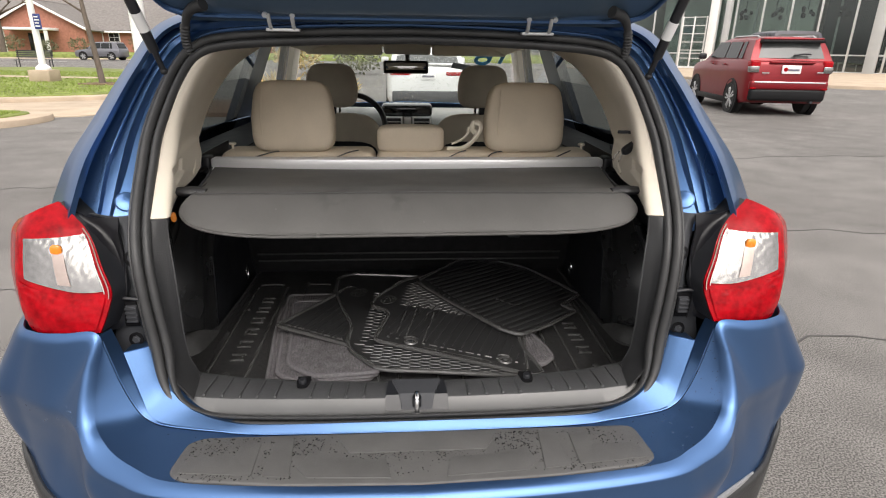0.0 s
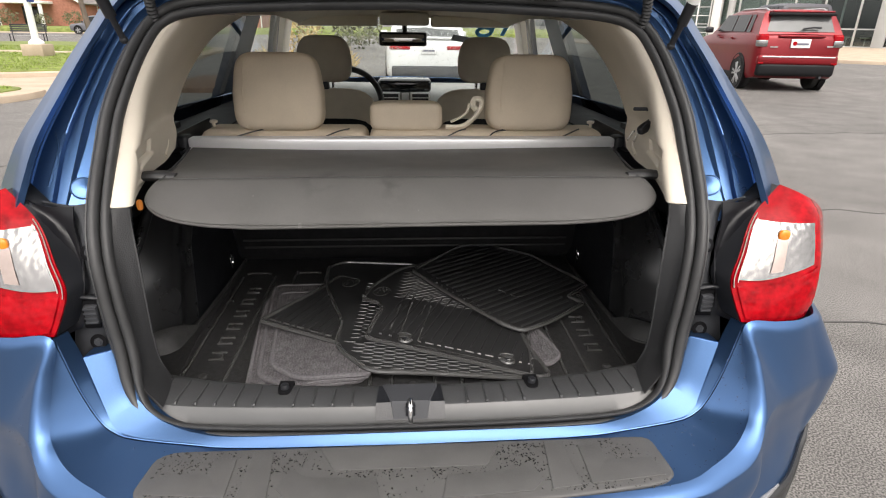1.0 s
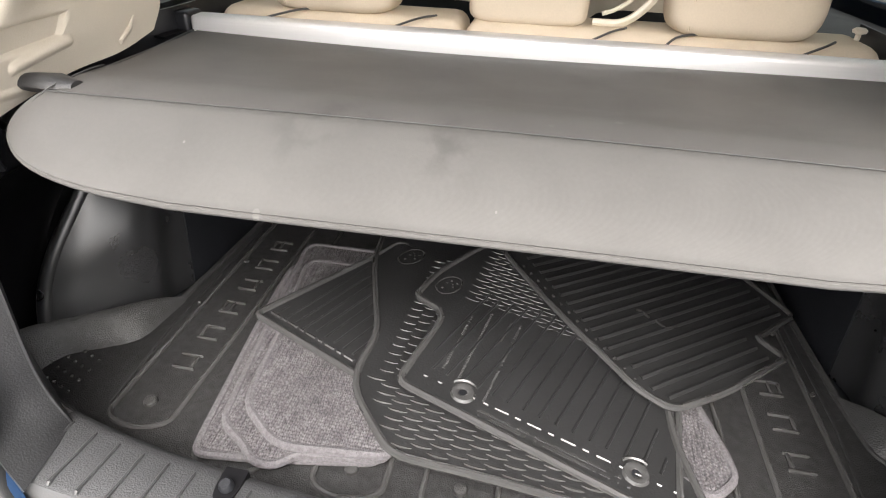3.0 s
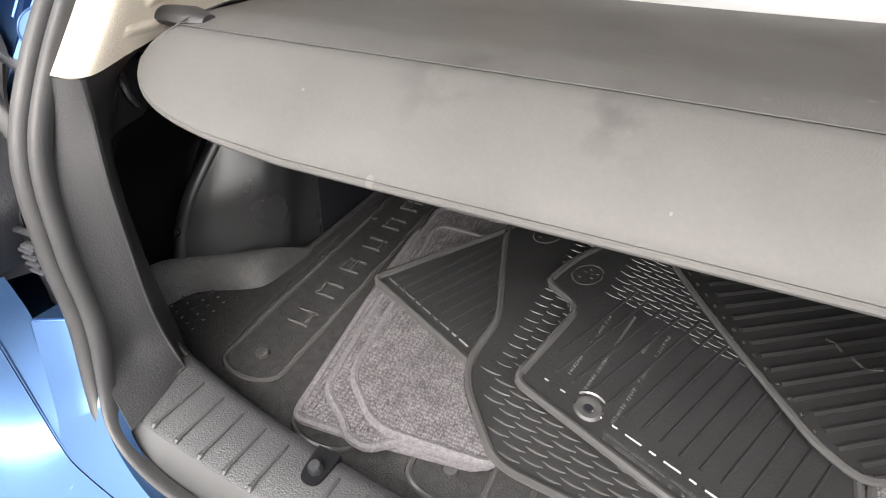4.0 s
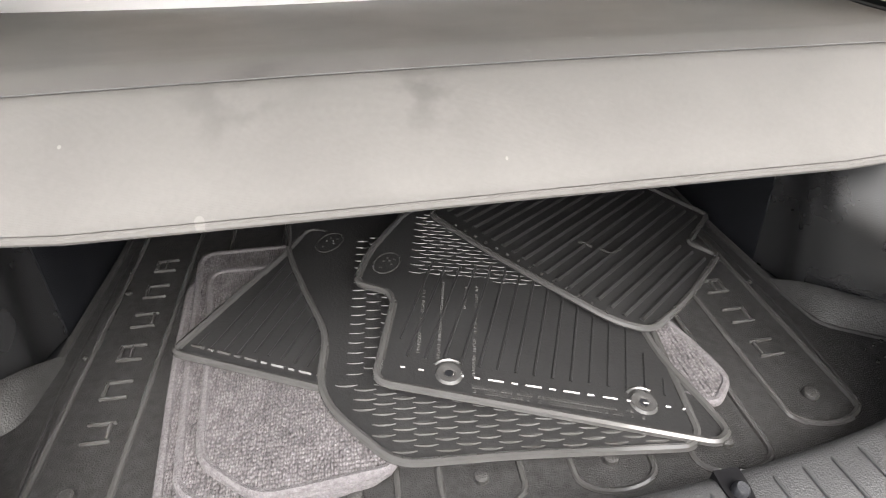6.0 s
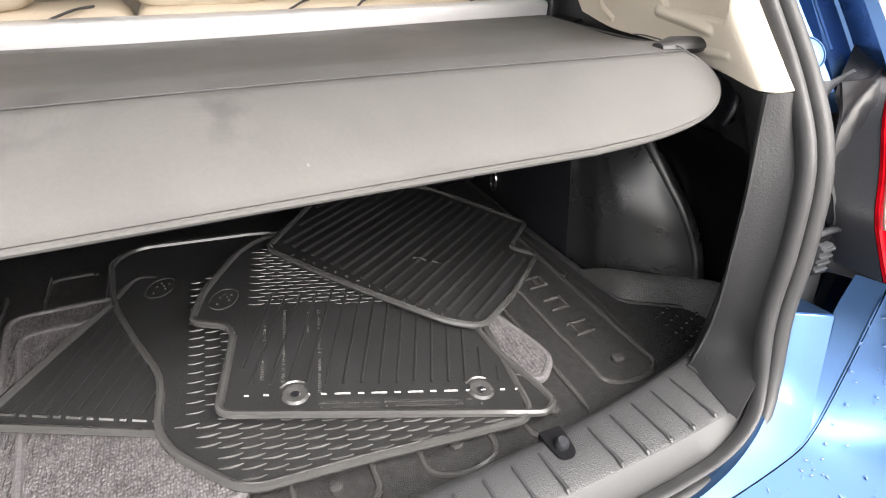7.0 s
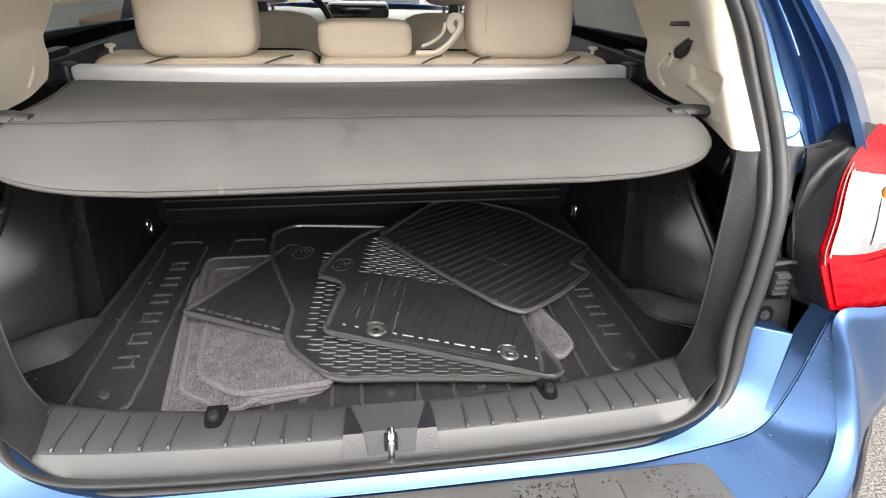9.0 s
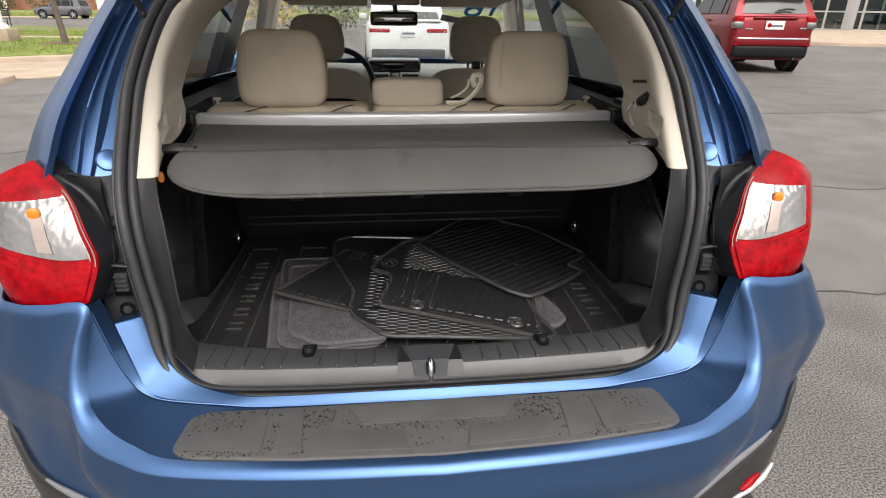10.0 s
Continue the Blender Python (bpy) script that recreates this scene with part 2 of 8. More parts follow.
grit = ASPHALT.node_tree.nodes.new("ShaderNodeTexNoise")
grit.inputs["Scale"].default_value, grit.inputs["Detail"].default_value = 140.0, 6.0
stone = ASPHALT.node_tree.nodes.new("ShaderNodeMapRange")
stone.inputs["From Min"].default_value, stone.inputs["From Max"].default_value = 0.41, 0.59
stone.inputs["To Min"].default_value, stone.inputs["To Max"].default_value = 0.45, 1.65
speckle = ASPHALT.node_tree.nodes.new("ShaderNodeHueSaturation")
tar = ASPHALT.node_tree.nodes["Principled BSDF"].inputs["Base Color"]
coords = ASPHALT.node_tree.nodes.new("ShaderNodeTexCoord")
ASPHALT.node_tree.links.new(coords.outputs["Object"], grit.inputs["Vector"])
ASPHALT.node_tree.links.new(grit.outputs[0], stone.inputs["Value"])
ASPHALT.node_tree.links.new(stone.outputs[0], speckle.inputs["Value"])
ASPHALT.node_tree.links.new(tar.links[0].from_socket, speckle.inputs["Color"])
ASPHALT.node_tree.links.new(speckle.outputs[0], tar)
# damp patches and worn, paler stretches, metres across
damp = ASPHALT.node_tree.nodes.new("ShaderNodeTexNoise")
damp.inputs["Scale"].default_value, damp.inputs["Detail"].default_value = 0.33, 5.0
patchy = ASPHALT.node_tree.nodes.new("ShaderNodeMapRange")
patchy.inputs["From Min"].default_value, patchy.inputs["From Max"].default_value = 0.36, 0.64
patchy.inputs["To Min"].default_value, patchy.inputs["To Max"].default_value = 0.88, 1.12
worn = ASPHALT.node_tree.nodes.new("ShaderNodeHueSaturation")
ASPHALT.node_tree.links.new(coords.outputs["Object"], damp.inputs["Vector"])
ASPHALT.node_tree.links.new(damp.outputs[0], patchy.inputs["Value"])
ASPHALT.node_tree.links.new(patchy.outputs[0], worn.inputs["Value"])
ASPHALT.node_tree.links.new(speckle.outputs[0], worn.inputs["Color"])
ASPHALT.node_tree.links.new(worn.outputs[0], tar)
CONCRETE = material("concrete", (0.42, 0.335, 0.25), 0.85, vary=0.18, scale=1.6, bump=0.5, bump_scale=60)
GRASS = material("grass_blades", (0.19, 0.25, 0.045), 0.8, vary=0.35, scale=6, island=0.35)
GROUND_GRASS = material("lawn_soil", (0.17, 0.205, 0.05), 0.95, vary=0.4, scale=3, bump=0.8, bump_scale=50)
BRICK = material("red_brick", (0.34, 0.145, 0.10), 0.85, vary=0.22, scale=5, bump=0.5, bump_scale=30, island=0.2)
ROOF = material("grey_shingle", (0.17, 0.155, 0.145), 0.9, vary=0.2, scale=3, bump=0.6, bump_scale=18)
WHITE = material("white_paint", (0.78, 0.78, 0.77), 0.5, vary=0.05, scale=4, bump=0.1)
BARK = material("bark", (0.12, 0.095, 0.078), 0.9, vary=0.3, scale=12, bump=1.0, bump_scale=40, stretch=(1, 1, 0.3))
MULCH = material("mulch", (0.14, 0.085, 0.055), 0.95, vary=0.4, scale=14, bump=1.0, bump_scale=40)
SHRUB = material("shrub_leaf", (0.13, 0.135, 0.07), 0.8, vary=0.3, scale=9, island=0.4)
DRY_GRASS = material("dry_grass", (0.42, 0.32, 0.15), 0.9, vary=0.3, scale=9, island=0.35)
ROCK = material("rock", (0.5, 0.42, 0.33), 0.85, vary=0.3, scale=5, bump=0.8, bump_scale=20)
RED_PAINT = material("red_paint", (0.19, 0.004, 0.009), 0.3, metal=0.4, vary=0.05, scale=3, coat=0.15, rough_vary=0.03)
GREY_PAINT = material("grey_paint", (0.16, 0.16, 0.18), 0.3, metal=0.5, vary=0.05, scale=3, coat=0.8, rough_vary=0.03)
WHITE_PAINT = material("white_car_paint", (0.68, 0.69, 0.69), 0.25, vary=0.03, scale=3, coat=0.8, rough_vary=0.03)
DARK_PAINT = material("dark_violet_paint", (0.022, 0.021, 0.034), 0.35, vary=0.05, scale=3, coat=0.25, spec=0.3)
TYRE = material("tyre", (0.022, 0.022, 0.022), 0.8, vary=0.2, scale=30, bump=0.4)
ALLOY = material("alloy", (0.6, 0.6, 0.61), 0.3, metal=0.85, vary=0.08, scale=10)
MIRROR = material("mirror_silver", (0.75, 0.76, 0.76), 0.03, metal=1.0, vary=0.02, rough_vary=0.01)
DARK_GLASS = material("dark_glass", (0.015, 0.017, 0.018), 0.06, vary=0.1, scale=3, spec=0.35, rough_vary=0.02)
REAR_GLASS = material("grey_rear_glass", (0.09, 0.094, 0.094), 0.12, vary=0.1, scale=3, spec=0.4, rough_vary=0.02)
TINT = glass("tinted_glass", (0.8, 0.9, 0.88), 0.0, 0.25)
CLEAR = glass("clear_glass", (0.93, 1.0, 0.97), 0.0, 0.9)
WIND = glass("wet_windscreen_glass", (0.95, 1.0, 0.98), 0.0, 0.86)
SHOP = glass("shopfront_glass", (0.85, 0.95, 0.92), 0.0, 0.75, 0.10)
CLAD_EDGE = material("cladding_edge_plastic", (0.17, 0.17, 0.175), 0.4, vary=0.15, scale=20, bump=0.2, bump_scale=300)
ALU = material("aluminium_frame", (0.6, 0.61, 0.61), 0.4, metal=0.5, vary=0.06, scale=5)
GREY_CLAD = material("grey_cladding", (0.42, 0.43, 0.43), 0.5, vary=0.08, scale=1.5)
INTERIOR = material("showroom_wall", (0.6, 0.62, 0.6), 0.8, vary=0.15, scale=0.8)
NAVY = material("navy_sign", (0.02, 0.04, 0.18), 0.5, vary=0.1)
DECAL_BLUE = material("window_paint_blue", (0.05, 0.28, 0.55), 0.7, vary=0.2, scale=30)
DECAL_DARK = material("banner_grey", (0.12, 0.13, 0.14), 0.7, vary=0.2, scale=30)
WET = material("wet_spot", (0.022, 0.021, 0.02), 0.08, vary=0.2, scale=40, coat=0.8)
BLUE_BEAD = material("bead_on_paint", (0.07, 0.14, 0.3), 0.05, metal=0.5, vary=0.1, scale=40, coat=1.0)
DROP = material("windscreen_drop", (0.97, 1.0, 0.99), 0.06, vary=0.02)
DROP.node_tree.nodes["Principled BSDF"].inputs["Transmission Weight"].default_value = 1.0
DROP.node_tree.nodes["Principled BSDF"].inputs["IOR"].default_value = 1.33
HOOK_PLASTIC = material("cream_plastic", (0.74, 0.68, 0.57), 0.45, vary=0.04)
YELLOW = material("yellow_tag", (0.75, 0.55, 0.02), 0.5, vary=0.1)
SCREEN = material("dash_screen", (0.01, 0.011, 0.013), 0.12, vary=0.1, coat=0.6)
DASH = material("dash_plastic", (0.27, 0.27, 0.255), 0.55, vary=0.1, scale=14, bump=0.4, bump_scale=300)
PLATE_BAR = material("plate_lettering", (0.12, 0.12, 0.16), 0.6)


# ---- mesh helpers ----
def part(name, bm, mat, parent=None, label="", smooth=True):
    """One mesh object from a bmesh, under a thing or a part."""
    me = bpy.data.meshes.new(name)
    bm.to_mesh(me)
    bm.free()
    if smooth:
        me.shade_smooth()
        me.set_sharp_from_angle(angle=radians(38))
    me.materials.append(mat)
    ob = new(name, me)
    if parent is not None:
        ob.parent = parent
    if label:
        ob["label"] = label
    return ob


def thing(name, label, category, at=(0, 0, 0), rz=0.0, group="", kind=""):
    e = new(name)
    e.matrix_world = pose(*at, 0, 0, rz)
    return tagged(e, label, category, group, kind)


def spline(pts, n):
    """n points along a smooth curve through pts."""
    p = [Vector(q) for q in pts]
    p = [2 * p[0] - p[1]] + p + [2 * p[-1] - p[-2]]
    out, k = [], len(p) - 3
    for i in range(n):
        u = i / (n - 1) * k
        j = min(int(u), k - 1)
        t = u - j
        a, b, c, d = p[j : j + 4]
        out.append(0.5 * ((2 * b) + (c - a) * t + (2 * a - 5 * b + 4 * c - d) * t * t + (3 * b - a - 3 * c + d) * t**3))
    return out


def loft(rings, close_ring=False, caps=False, bm=None):
    bm = bm or bmesh.new()
    vs = [[bm.verts.new(p) for p in r] for r in rings]
    m = len(vs[0])
    for a, b in zip(vs, vs[1:]):
        for i in range(m if close_ring else m - 1):
            j = (i + 1) % m
            quad = [a[i], a[j], b[j], b[i]]
            if len({v.co.to_tuple(6) for v in quad}) >= 3:
                try:
                    bm.faces.new(quad)
                except ValueError:
                    pass
    if caps and close_ring:
        for r in (vs[0], vs[-1]):
            try:
                bm.faces.new(r)
            except ValueError:
                pass
    bmesh.ops.remove_doubles(bm, verts=bm.verts, dist=1e-5)
    bmesh.ops.recalc_face_normals(bm, faces=bm.faces)
    return bm


def dense(rows, nu, nv):
    """A smooth sheet through a net of points: rows of equal length."""
    mid = [spline(r, nu) for r in rows]
    cols = [spline([mid[k][i] for k in range(len(rows))], nv) for i in range(nu)]
    return [[cols[i][j] for i in range(nu)] for j in range(nv)]


def thicken(bm, t):
    """Gives a sheet its thickness, towards the back of its faces."""
    bm.normal_update()
    geom = bmesh.ops.solidify(bm, geom=bm.faces[:], thickness=t)
    bmesh.ops.recalc_face_normals(bm, faces=bm.faces)
    return bm


def mirrored(bm):
    """A copy of the bmesh with x turned round."""
    b = bm.copy()
    for v in b.verts:
        v.co.x = -v.co.x
    bmesh.ops.reverse_faces(b, faces=b.faces)
    return b


def both(name, bm, mat, parent, label=""):
    m = mirrored(bm)
    return part(name, bm, mat, parent, label), part(name, m, mat, parent, label)


def box(x0, x1, y0, y1, z0, z1, bevel=0.0, seg=2, bm=None):
    b = bmesh.new()
    bmesh.ops.create_cube(b, size=1)
    for v in b.verts:
        v.co = Vector(((x0 + x1) / 2 + v.co.x * (x1 - x0), (y0 + y1) / 2 + v.co.y * (y1 - y0), (z0 + z1) / 2 + v.co.z * (z1 - z0)))
    if bevel:
        bmesh.ops.bevel(b, geom=b.edges[:], offset=bevel, segments=seg, profile=0.5, affect="EDGES")
    if bm is None:
        return b
    return merge(bm, b)


def merge(a, b, m=None):
    if m is not None:
        b.transform(m)
    me = bpy.data.meshes.new("joined")
    b.to_mesh(me)
    b.free()
    a.from_mesh(me)
    bpy.data.meshes.remove(me)
    return a


def tube(pts, r, n=10, closed=False, flat=1.0, bm=None):
    """A round bar along points; r a number or one for each point."""
    p = [Vector(q) for q in pts]
    k = len(p)
    radii = r if isinstance(r, (list, tuple)) else [r] * k
    rings, up = [], None
    for i in range(k):
        a, b = p[(i - 1) % k] if closed else p[max(0, i - 1)], p[(i + 1) % k] if closed else p[min(k - 1, i + 1)]
        d = (b - a).normalized()
        if up is None:
            up = d.orthogonal().normalized()
        up = (up - d * up.dot(d)).normalized()
        side = d.cross(up)
        rings.append([p[i] + radii[i] * (math.cos(t) * up + flat * math.sin(t) * side) for t in [2 * math.pi * j / n for j in range(n)]])
    if closed:
        rings.append(rings[0])
    return loft(rings, close_ring=True, caps=not closed, bm=bm)


def ribbon(pts, profile, closed=False, up=(0, 0, 1)):
    """Sweeps a profile of (side, up) pairs along points, keeping up."""
    p = [Vector(q) for q in pts]
    k, rings = len(p), []
    for i in range(k):
        a, b = p[(i - 1) % k] if closed else p[max(0, i - 1)], p[(i + 1) % k] if closed else p[min(k - 1, i + 1)]
        d = (b - a).normalized()
        u = Vector(up)
        u = (u - d * u.dot(d)).normalized()
        s = d.cross(u)
        rings.append([p[i] + s * q[0] + u * q[1] for q in profile])
    if closed:
        rings.append(rings[0])
    return loft(rings, close_ring=True, caps=not closed)


def rounded(pts, r, n=5):
    """A closed outline with its corners rounded; r a number or one for each corner."""
    out, k = [], len(pts)
    for i in range(k):
        a, b, c = Vector(pts[i - 1]), Vector(pts[i]), Vector(pts[(i + 1) % k])
        rr = r[i] if isinstance(r, (list, tuple)) else r
        q = min(rr, 0.45 * (a - b).length, 0.45 * (c - b).length)
        s, e = b + (a - b).normalized() * q, b + (c - b).normalized() * q
        for j in range(n + 1):
            t = j / n
            out.append((1 - t) ** 2 * s + 2 * t * (1 - t) * b + t * t * e)
    return out


def slab(outline, z0, z1, bevel=0.0, seg=2):
    """An outline in the plane, raised to a slab with eased edges."""
    bm = bmesh.new()
    f = bm.faces.new([bm.verts.new((p[0], p[1], z0)) for p in outline])
    if f.calc_area() and f.normal.z > 0:
        f.normal_flip()
    up = bmesh.ops.extrude_face_region(bm, geom=[f])
    bmesh.ops.translate(bm, verts=[v for v in up["geom"] if isinstance(v, bmesh.types.BMVert)], vec=(0, 0, z1 - z0))
    bmesh.ops.recalc_face_normals(bm, faces=bm.faces)
    if bevel:
        top = [e for e in bm.edges if all(abs(v.co.z - z1) < 1e-6 for v in e.verts)]
        bmesh.ops.bevel(bm, geom=top, offset=bevel, segments=seg, profile=0.5, affect="EDGES")
    return bm


def disc(r, depth, n=24, bevel=0.0):
    b = bmesh.new()
    bmesh.ops.create_cone(b, cap_ends=True, segments=n, radius1=r, radius2=r, depth=depth)
    if bevel:
        bmesh.ops.bevel(b, geom=[e for e in b.edges if abs(e.verts[0].co.z - e.verts[1].co.z) < 1e-6], offset=bevel, segments=2, affect="EDGES", profile=0.5)
    return b


def lathe(profile, n=24):
    """A turned shape from (radius, height) pairs."""
    return loft([[(r * math.cos(2 * math.pi * j / n), r * math.sin(2 * math.pi * j / n), h) for j in range(n)] for r, h in profile], close_ring=True, caps=True)


def pillow(w, d, h, e=0.35, nu=28, nv=16):
    """A soft block of the full sizes given, round as e grows."""
    def sp(v, k):
        return math.copysign(abs(v) ** k, v)
    rings = []
    for i in range(nv + 1):
        a = -math.pi / 2 + math.pi * i / nv
        rings.append([(w / 2 * sp(math.cos(a), e) * sp(math.cos(t), e), d / 2 * sp(math.cos(a), e) * sp(math.sin(t), e), h / 2 * sp(math.sin(a), e)) for t in [2 * math.pi * j / nu for j in range(nu)]])
    return loft(rings, close_ring=True)


# near-black for the shade inside small recesses, laid on solid shapes
VOID = material("recess_shade", (0.007, 0.007, 0.008), 0.8, vary=0.1, spec=0.08)


# ---- the blue hatchback: body ----
car = thing("hatchback_car", "blue compact hatchback with its tailgate raised, parked on wet asphalt", "car")

# surround of the tailgate opening, from over the tail lamp to the middle of the roof
SURROUND = [
    [(0.579, 0.06, 1.049), (0.617, 0.052, 1.059), (0.624, 0.056, 1.058), (0.647, 0.1, 1.053), (0.663, 0.1, 1.057), (0.663, 0.086, 1.062), (0.701, 0.084, 1.068), (0.703, 0.081, 1.07), (0.679, 0.041, 1.084), (0.682, 0.035, 1.087), (0.746, 0.088, 1.081), (0.789, 0.278, 1.086), (0.834, 0.598, 1.086)],
    [(0.575, 0.082, 1.083), (0.613, 0.074, 1.093), (0.62, 0.078, 1.092), (0.643, 0.122, 1.087), (0.659, 0.122, 1.091), (0.659, 0.108, 1.096), (0.697, 0.106, 1.102), (0.699, 0.103, 1.104), (0.675, 0.063, 1.118), (0.678, 0.057, 1.121), (0.742, 0.11, 1.115), (0.785, 0.3, 1.12), (0.83, 0.62, 1.12)],
    [(0.58, 0.146, 1.168), (0.601, 0.138, 1.173), (0.607, 0.142, 1.172), (0.635, 0.178, 1.169), (0.655, 0.178, 1.172), (0.654, 0.164, 1.176), (0.685, 0.162, 1.18), (0.687, 0.159, 1.182), (0.667, 0.119, 1.191), (0.669, 0.113, 1.193), (0.722, 0.155, 1.19), (0.765, 0.33, 1.19), (0.8, 0.64, 1.19)],
    [(0.576, 0.205, 1.249), (0.59, 0.199, 1.252), (0.595, 0.202, 1.252), (0.62, 0.231, 1.251), (0.635, 0.231, 1.253), (0.634, 0.219, 1.255), (0.657, 0.217, 1.258), (0.659, 0.214, 1.26), (0.644, 0.18, 1.265), (0.645, 0.175, 1.266), (0.686, 0.21, 1.265), (0.728, 0.37, 1.265), (0.76, 0.66, 1.265)],
    [(0.553, 0.293, 1.355), (0.561, 0.288, 1.357), (0.565, 0.291, 1.358), (0.583, 0.311, 1.36), (0.595, 0.311, 1.363), (0.595, 0.303, 1.364), (0.609, 0.301, 1.367), (0.611, 0.298, 1.369), (0.603, 0.274, 1.371), (0.605, 0.27, 1.372), (0.635, 0.3, 1.375), (0.67, 0.44, 1.38), (0.7, 0.7, 1.385)],
    [(0.513, 0.349, 1.415), (0.519, 0.345, 1.421), (0.521, 0.347, 1.422), (0.535, 0.362, 1.43), (0.543, 0.362, 1.437), (0.543, 0.356, 1.439), (0.552, 0.355, 1.446), (0.558, 0.36, 1.45), (0.55, 0.333, 1.452), (0.551, 0.33, 1.454), (0.577, 0.365, 1.465), (0.6, 0.49, 1.48), (0.625, 0.74, 1.49)],
    [(0.43, 0.36, 1.442), (0.435, 0.35, 1.456), (0.435, 0.356, 1.457), (0.436, 0.371, 1.46), (0.436, 0.38, 1.461), (0.437, 0.379, 1.465), (0.438, 0.375, 1.475), (0.439, 0.365, 1.479), (0.44, 0.355, 1.484), (0.44, 0.35, 1.486), (0.445, 0.385, 1.497), (0.45, 0.5, 1.515), (0.46, 0.76, 1.53)],
    [(0.22, 0.365, 1.456), (0.22, 0.355, 1.469), (0.22, 0.361, 1.47), (0.22, 0.376, 1.472), (0.22, 0.385, 1.474), (0.22, 0.384, 1.478), (0.22, 0.382, 1.486), (0.22, 0.371, 1.492), (0.22, 0.36, 1.497), (0.22, 0.355, 1.5), (0.22, 0.39, 1.511), (0.22, 0.51, 1.53), (0.22, 0.77, 1.55)],
    [(0, 0.367, 1.461), (0, 0.357, 1.474), (0, 0.363, 1.475), (0, 0.378, 1.478), (0, 0.387, 1.479), (0, 0.386, 1.482), (0, 0.385, 1.49), (0, 0.374, 1.495), (0, 0.363, 1.5), (0, 0.357, 1.503), (0, 0.392, 1.515), (0, 0.51, 1.535), (0, 0.775, 1.555)],
]
cols = [spline([r[i] for r in SURROUND], 60) for i in range(13)]
both("rear_quarter", thicken(loft([[c[j] for c in cols[8:]] for j in range(60)]), -0.004), BLUE, car, "light blue painted rear quarter and roof edge")
both("tailgate_channel", thicken(loft([[c[j] for c in cols[1:9]] for j in range(60)]), -0.003), BLUE_SHADE, car, "blue tailgate jamb channel, darkened for its shade")
both("jamb_flange", thicken(loft([[c[j] for c in cols[:2]] for j in range(60)]), -0.003), BLUE, car, "light blue painted flange beside the weatherstrip")
# a long seam bead, an embossed step and a round body plug in each channel
for sx in (1, -1):
    bead = [Vector((sx * cols[5][j].x, cols[5][j].y - 0.001, cols[5][j].z)) for j in range(17, 36)]
    part("seam_bead", tube(bead, 0.0028, 8), BLUE, car)
    step = [cols[5][15].lerp(cols[6][15], 0.2), cols[5][13].lerp(cols[6][13], 0.15), cols[5][9].lerp(cols[6][9], 0.25)]
    part("seam_bead", tube([Vector((sx * p.x, p.y - 0.001, p.z)) for p in [cols[5][17].lerp(cols[6][17], 0.7)] + step], 0.0022, 6), BLUE_SHADE, car)
    k = min(range(60), key=lambda n: abs(cols[0][n].lerp(cols[1][n], 0.55).z - 1.119))
    seat_p = cols[0][k].lerp(cols[1][k], 0.55)
    facing = (cols[0][k + 2] - cols[0][k - 2]).cross(cols[1][k] - cols[0][k]).normalized()
    facing = facing if facing.y < 0 else -facing
    seat_p, facing = Vector((sx * seat_p.x, seat_p.y, seat_p.z)), Vector((sx * facing.x, facing.y, facing.z))
    aim = look(seat_p + facing * 0.0006, seat_p - facing)
    cap = disc(0.0195, 0.003, 28, 0.0008)
    cap.transform(aim)
    plug = part("blanking_cap", cap, BLUE, car, "round blue body plug")
    part("plug_groove", tube([aim @ Vector((0.0205 * math.cos(t), 0.0205 * math.sin(t), 0.001)) for t in [2 * math.pi * k / 28 for k in range(28)]], 0.0012, 6, closed=True), BLUE_SHADE, plug)

# lower jamb under the lamp: body paint between the seal and the bumper seam
SEAL = [(0.0, -0.098, 0.702), (0.2, -0.097, 0.703), (0.36, -0.09, 0.705), (0.43, -0.082, 0.712), (0.478, -0.068, 0.735), (0.507, -0.046, 0.775), (0.522, -0.023, 0.85), (0.534, -0.011, 0.93), (0.546, 0.012, 1.02), (0.557, 0.060, 1.09), (0.563, 0.131, 1.17), (0.561, 0.197, 1.25), (0.54, 0.29, 1.35), (0.505, 0.342, 1.408), (0.43, 0.358, 1.434), (0.22, 0.363, 1.447), (0.0, 0.365, 1.452)]
seal_right = spline(SEAL, 90)
seal_loop = seal_right + [Vector((-p.x, p.y, p.z)) for p in seal_right[-2:0:-1]]
OFF = Matrix.Translation((0.005, 0, 0))
LIP = [(0, -0.113, 0.706), (0.295, -0.111, 0.706), (0.385, -0.104, 0.711), (0.452, -0.086, 0.727), (0.493, -0.066, 0.752), (0.513, -0.050, 0.775), (0.529, -0.034, 0.812), (0.541, -0.022, 0.842)]
SEAM = [(0, -0.124, 0.694), (0.295, -0.122, 0.696), (0.399, -0.118, 0.704), (0.495, -0.110, 0.714), (0.533, -0.102, 0.725), (0.557, -0.094, 0.748), (0.580, -0.085, 0.796), (0.596, -0.078, 0.848), (0.609, -0.072, 0.898)]
FOLD = [Vector(p).lerp(Vector(q), 0.94) for p, q in zip(LIP[:4], SEAM)] + [Vector(p) for p in ((0.529, -0.098, 0.728), (0.546, -0.083, 0.751), (0.566, -0.064, 0.793), (0.587, -0.044, 0.840), (0.604, -0.040, 0.894))]


def rear(name, bm, mat, label=""):
    """Both halves of a piece of the rear body, which stands a little off the middle of the load bay."""
    m = mirrored(bm)
    bm.transform(OFF)
    m.transform(OFF)
    return part(name, bm, mat, car, label), part(name, m, mat, car, label)


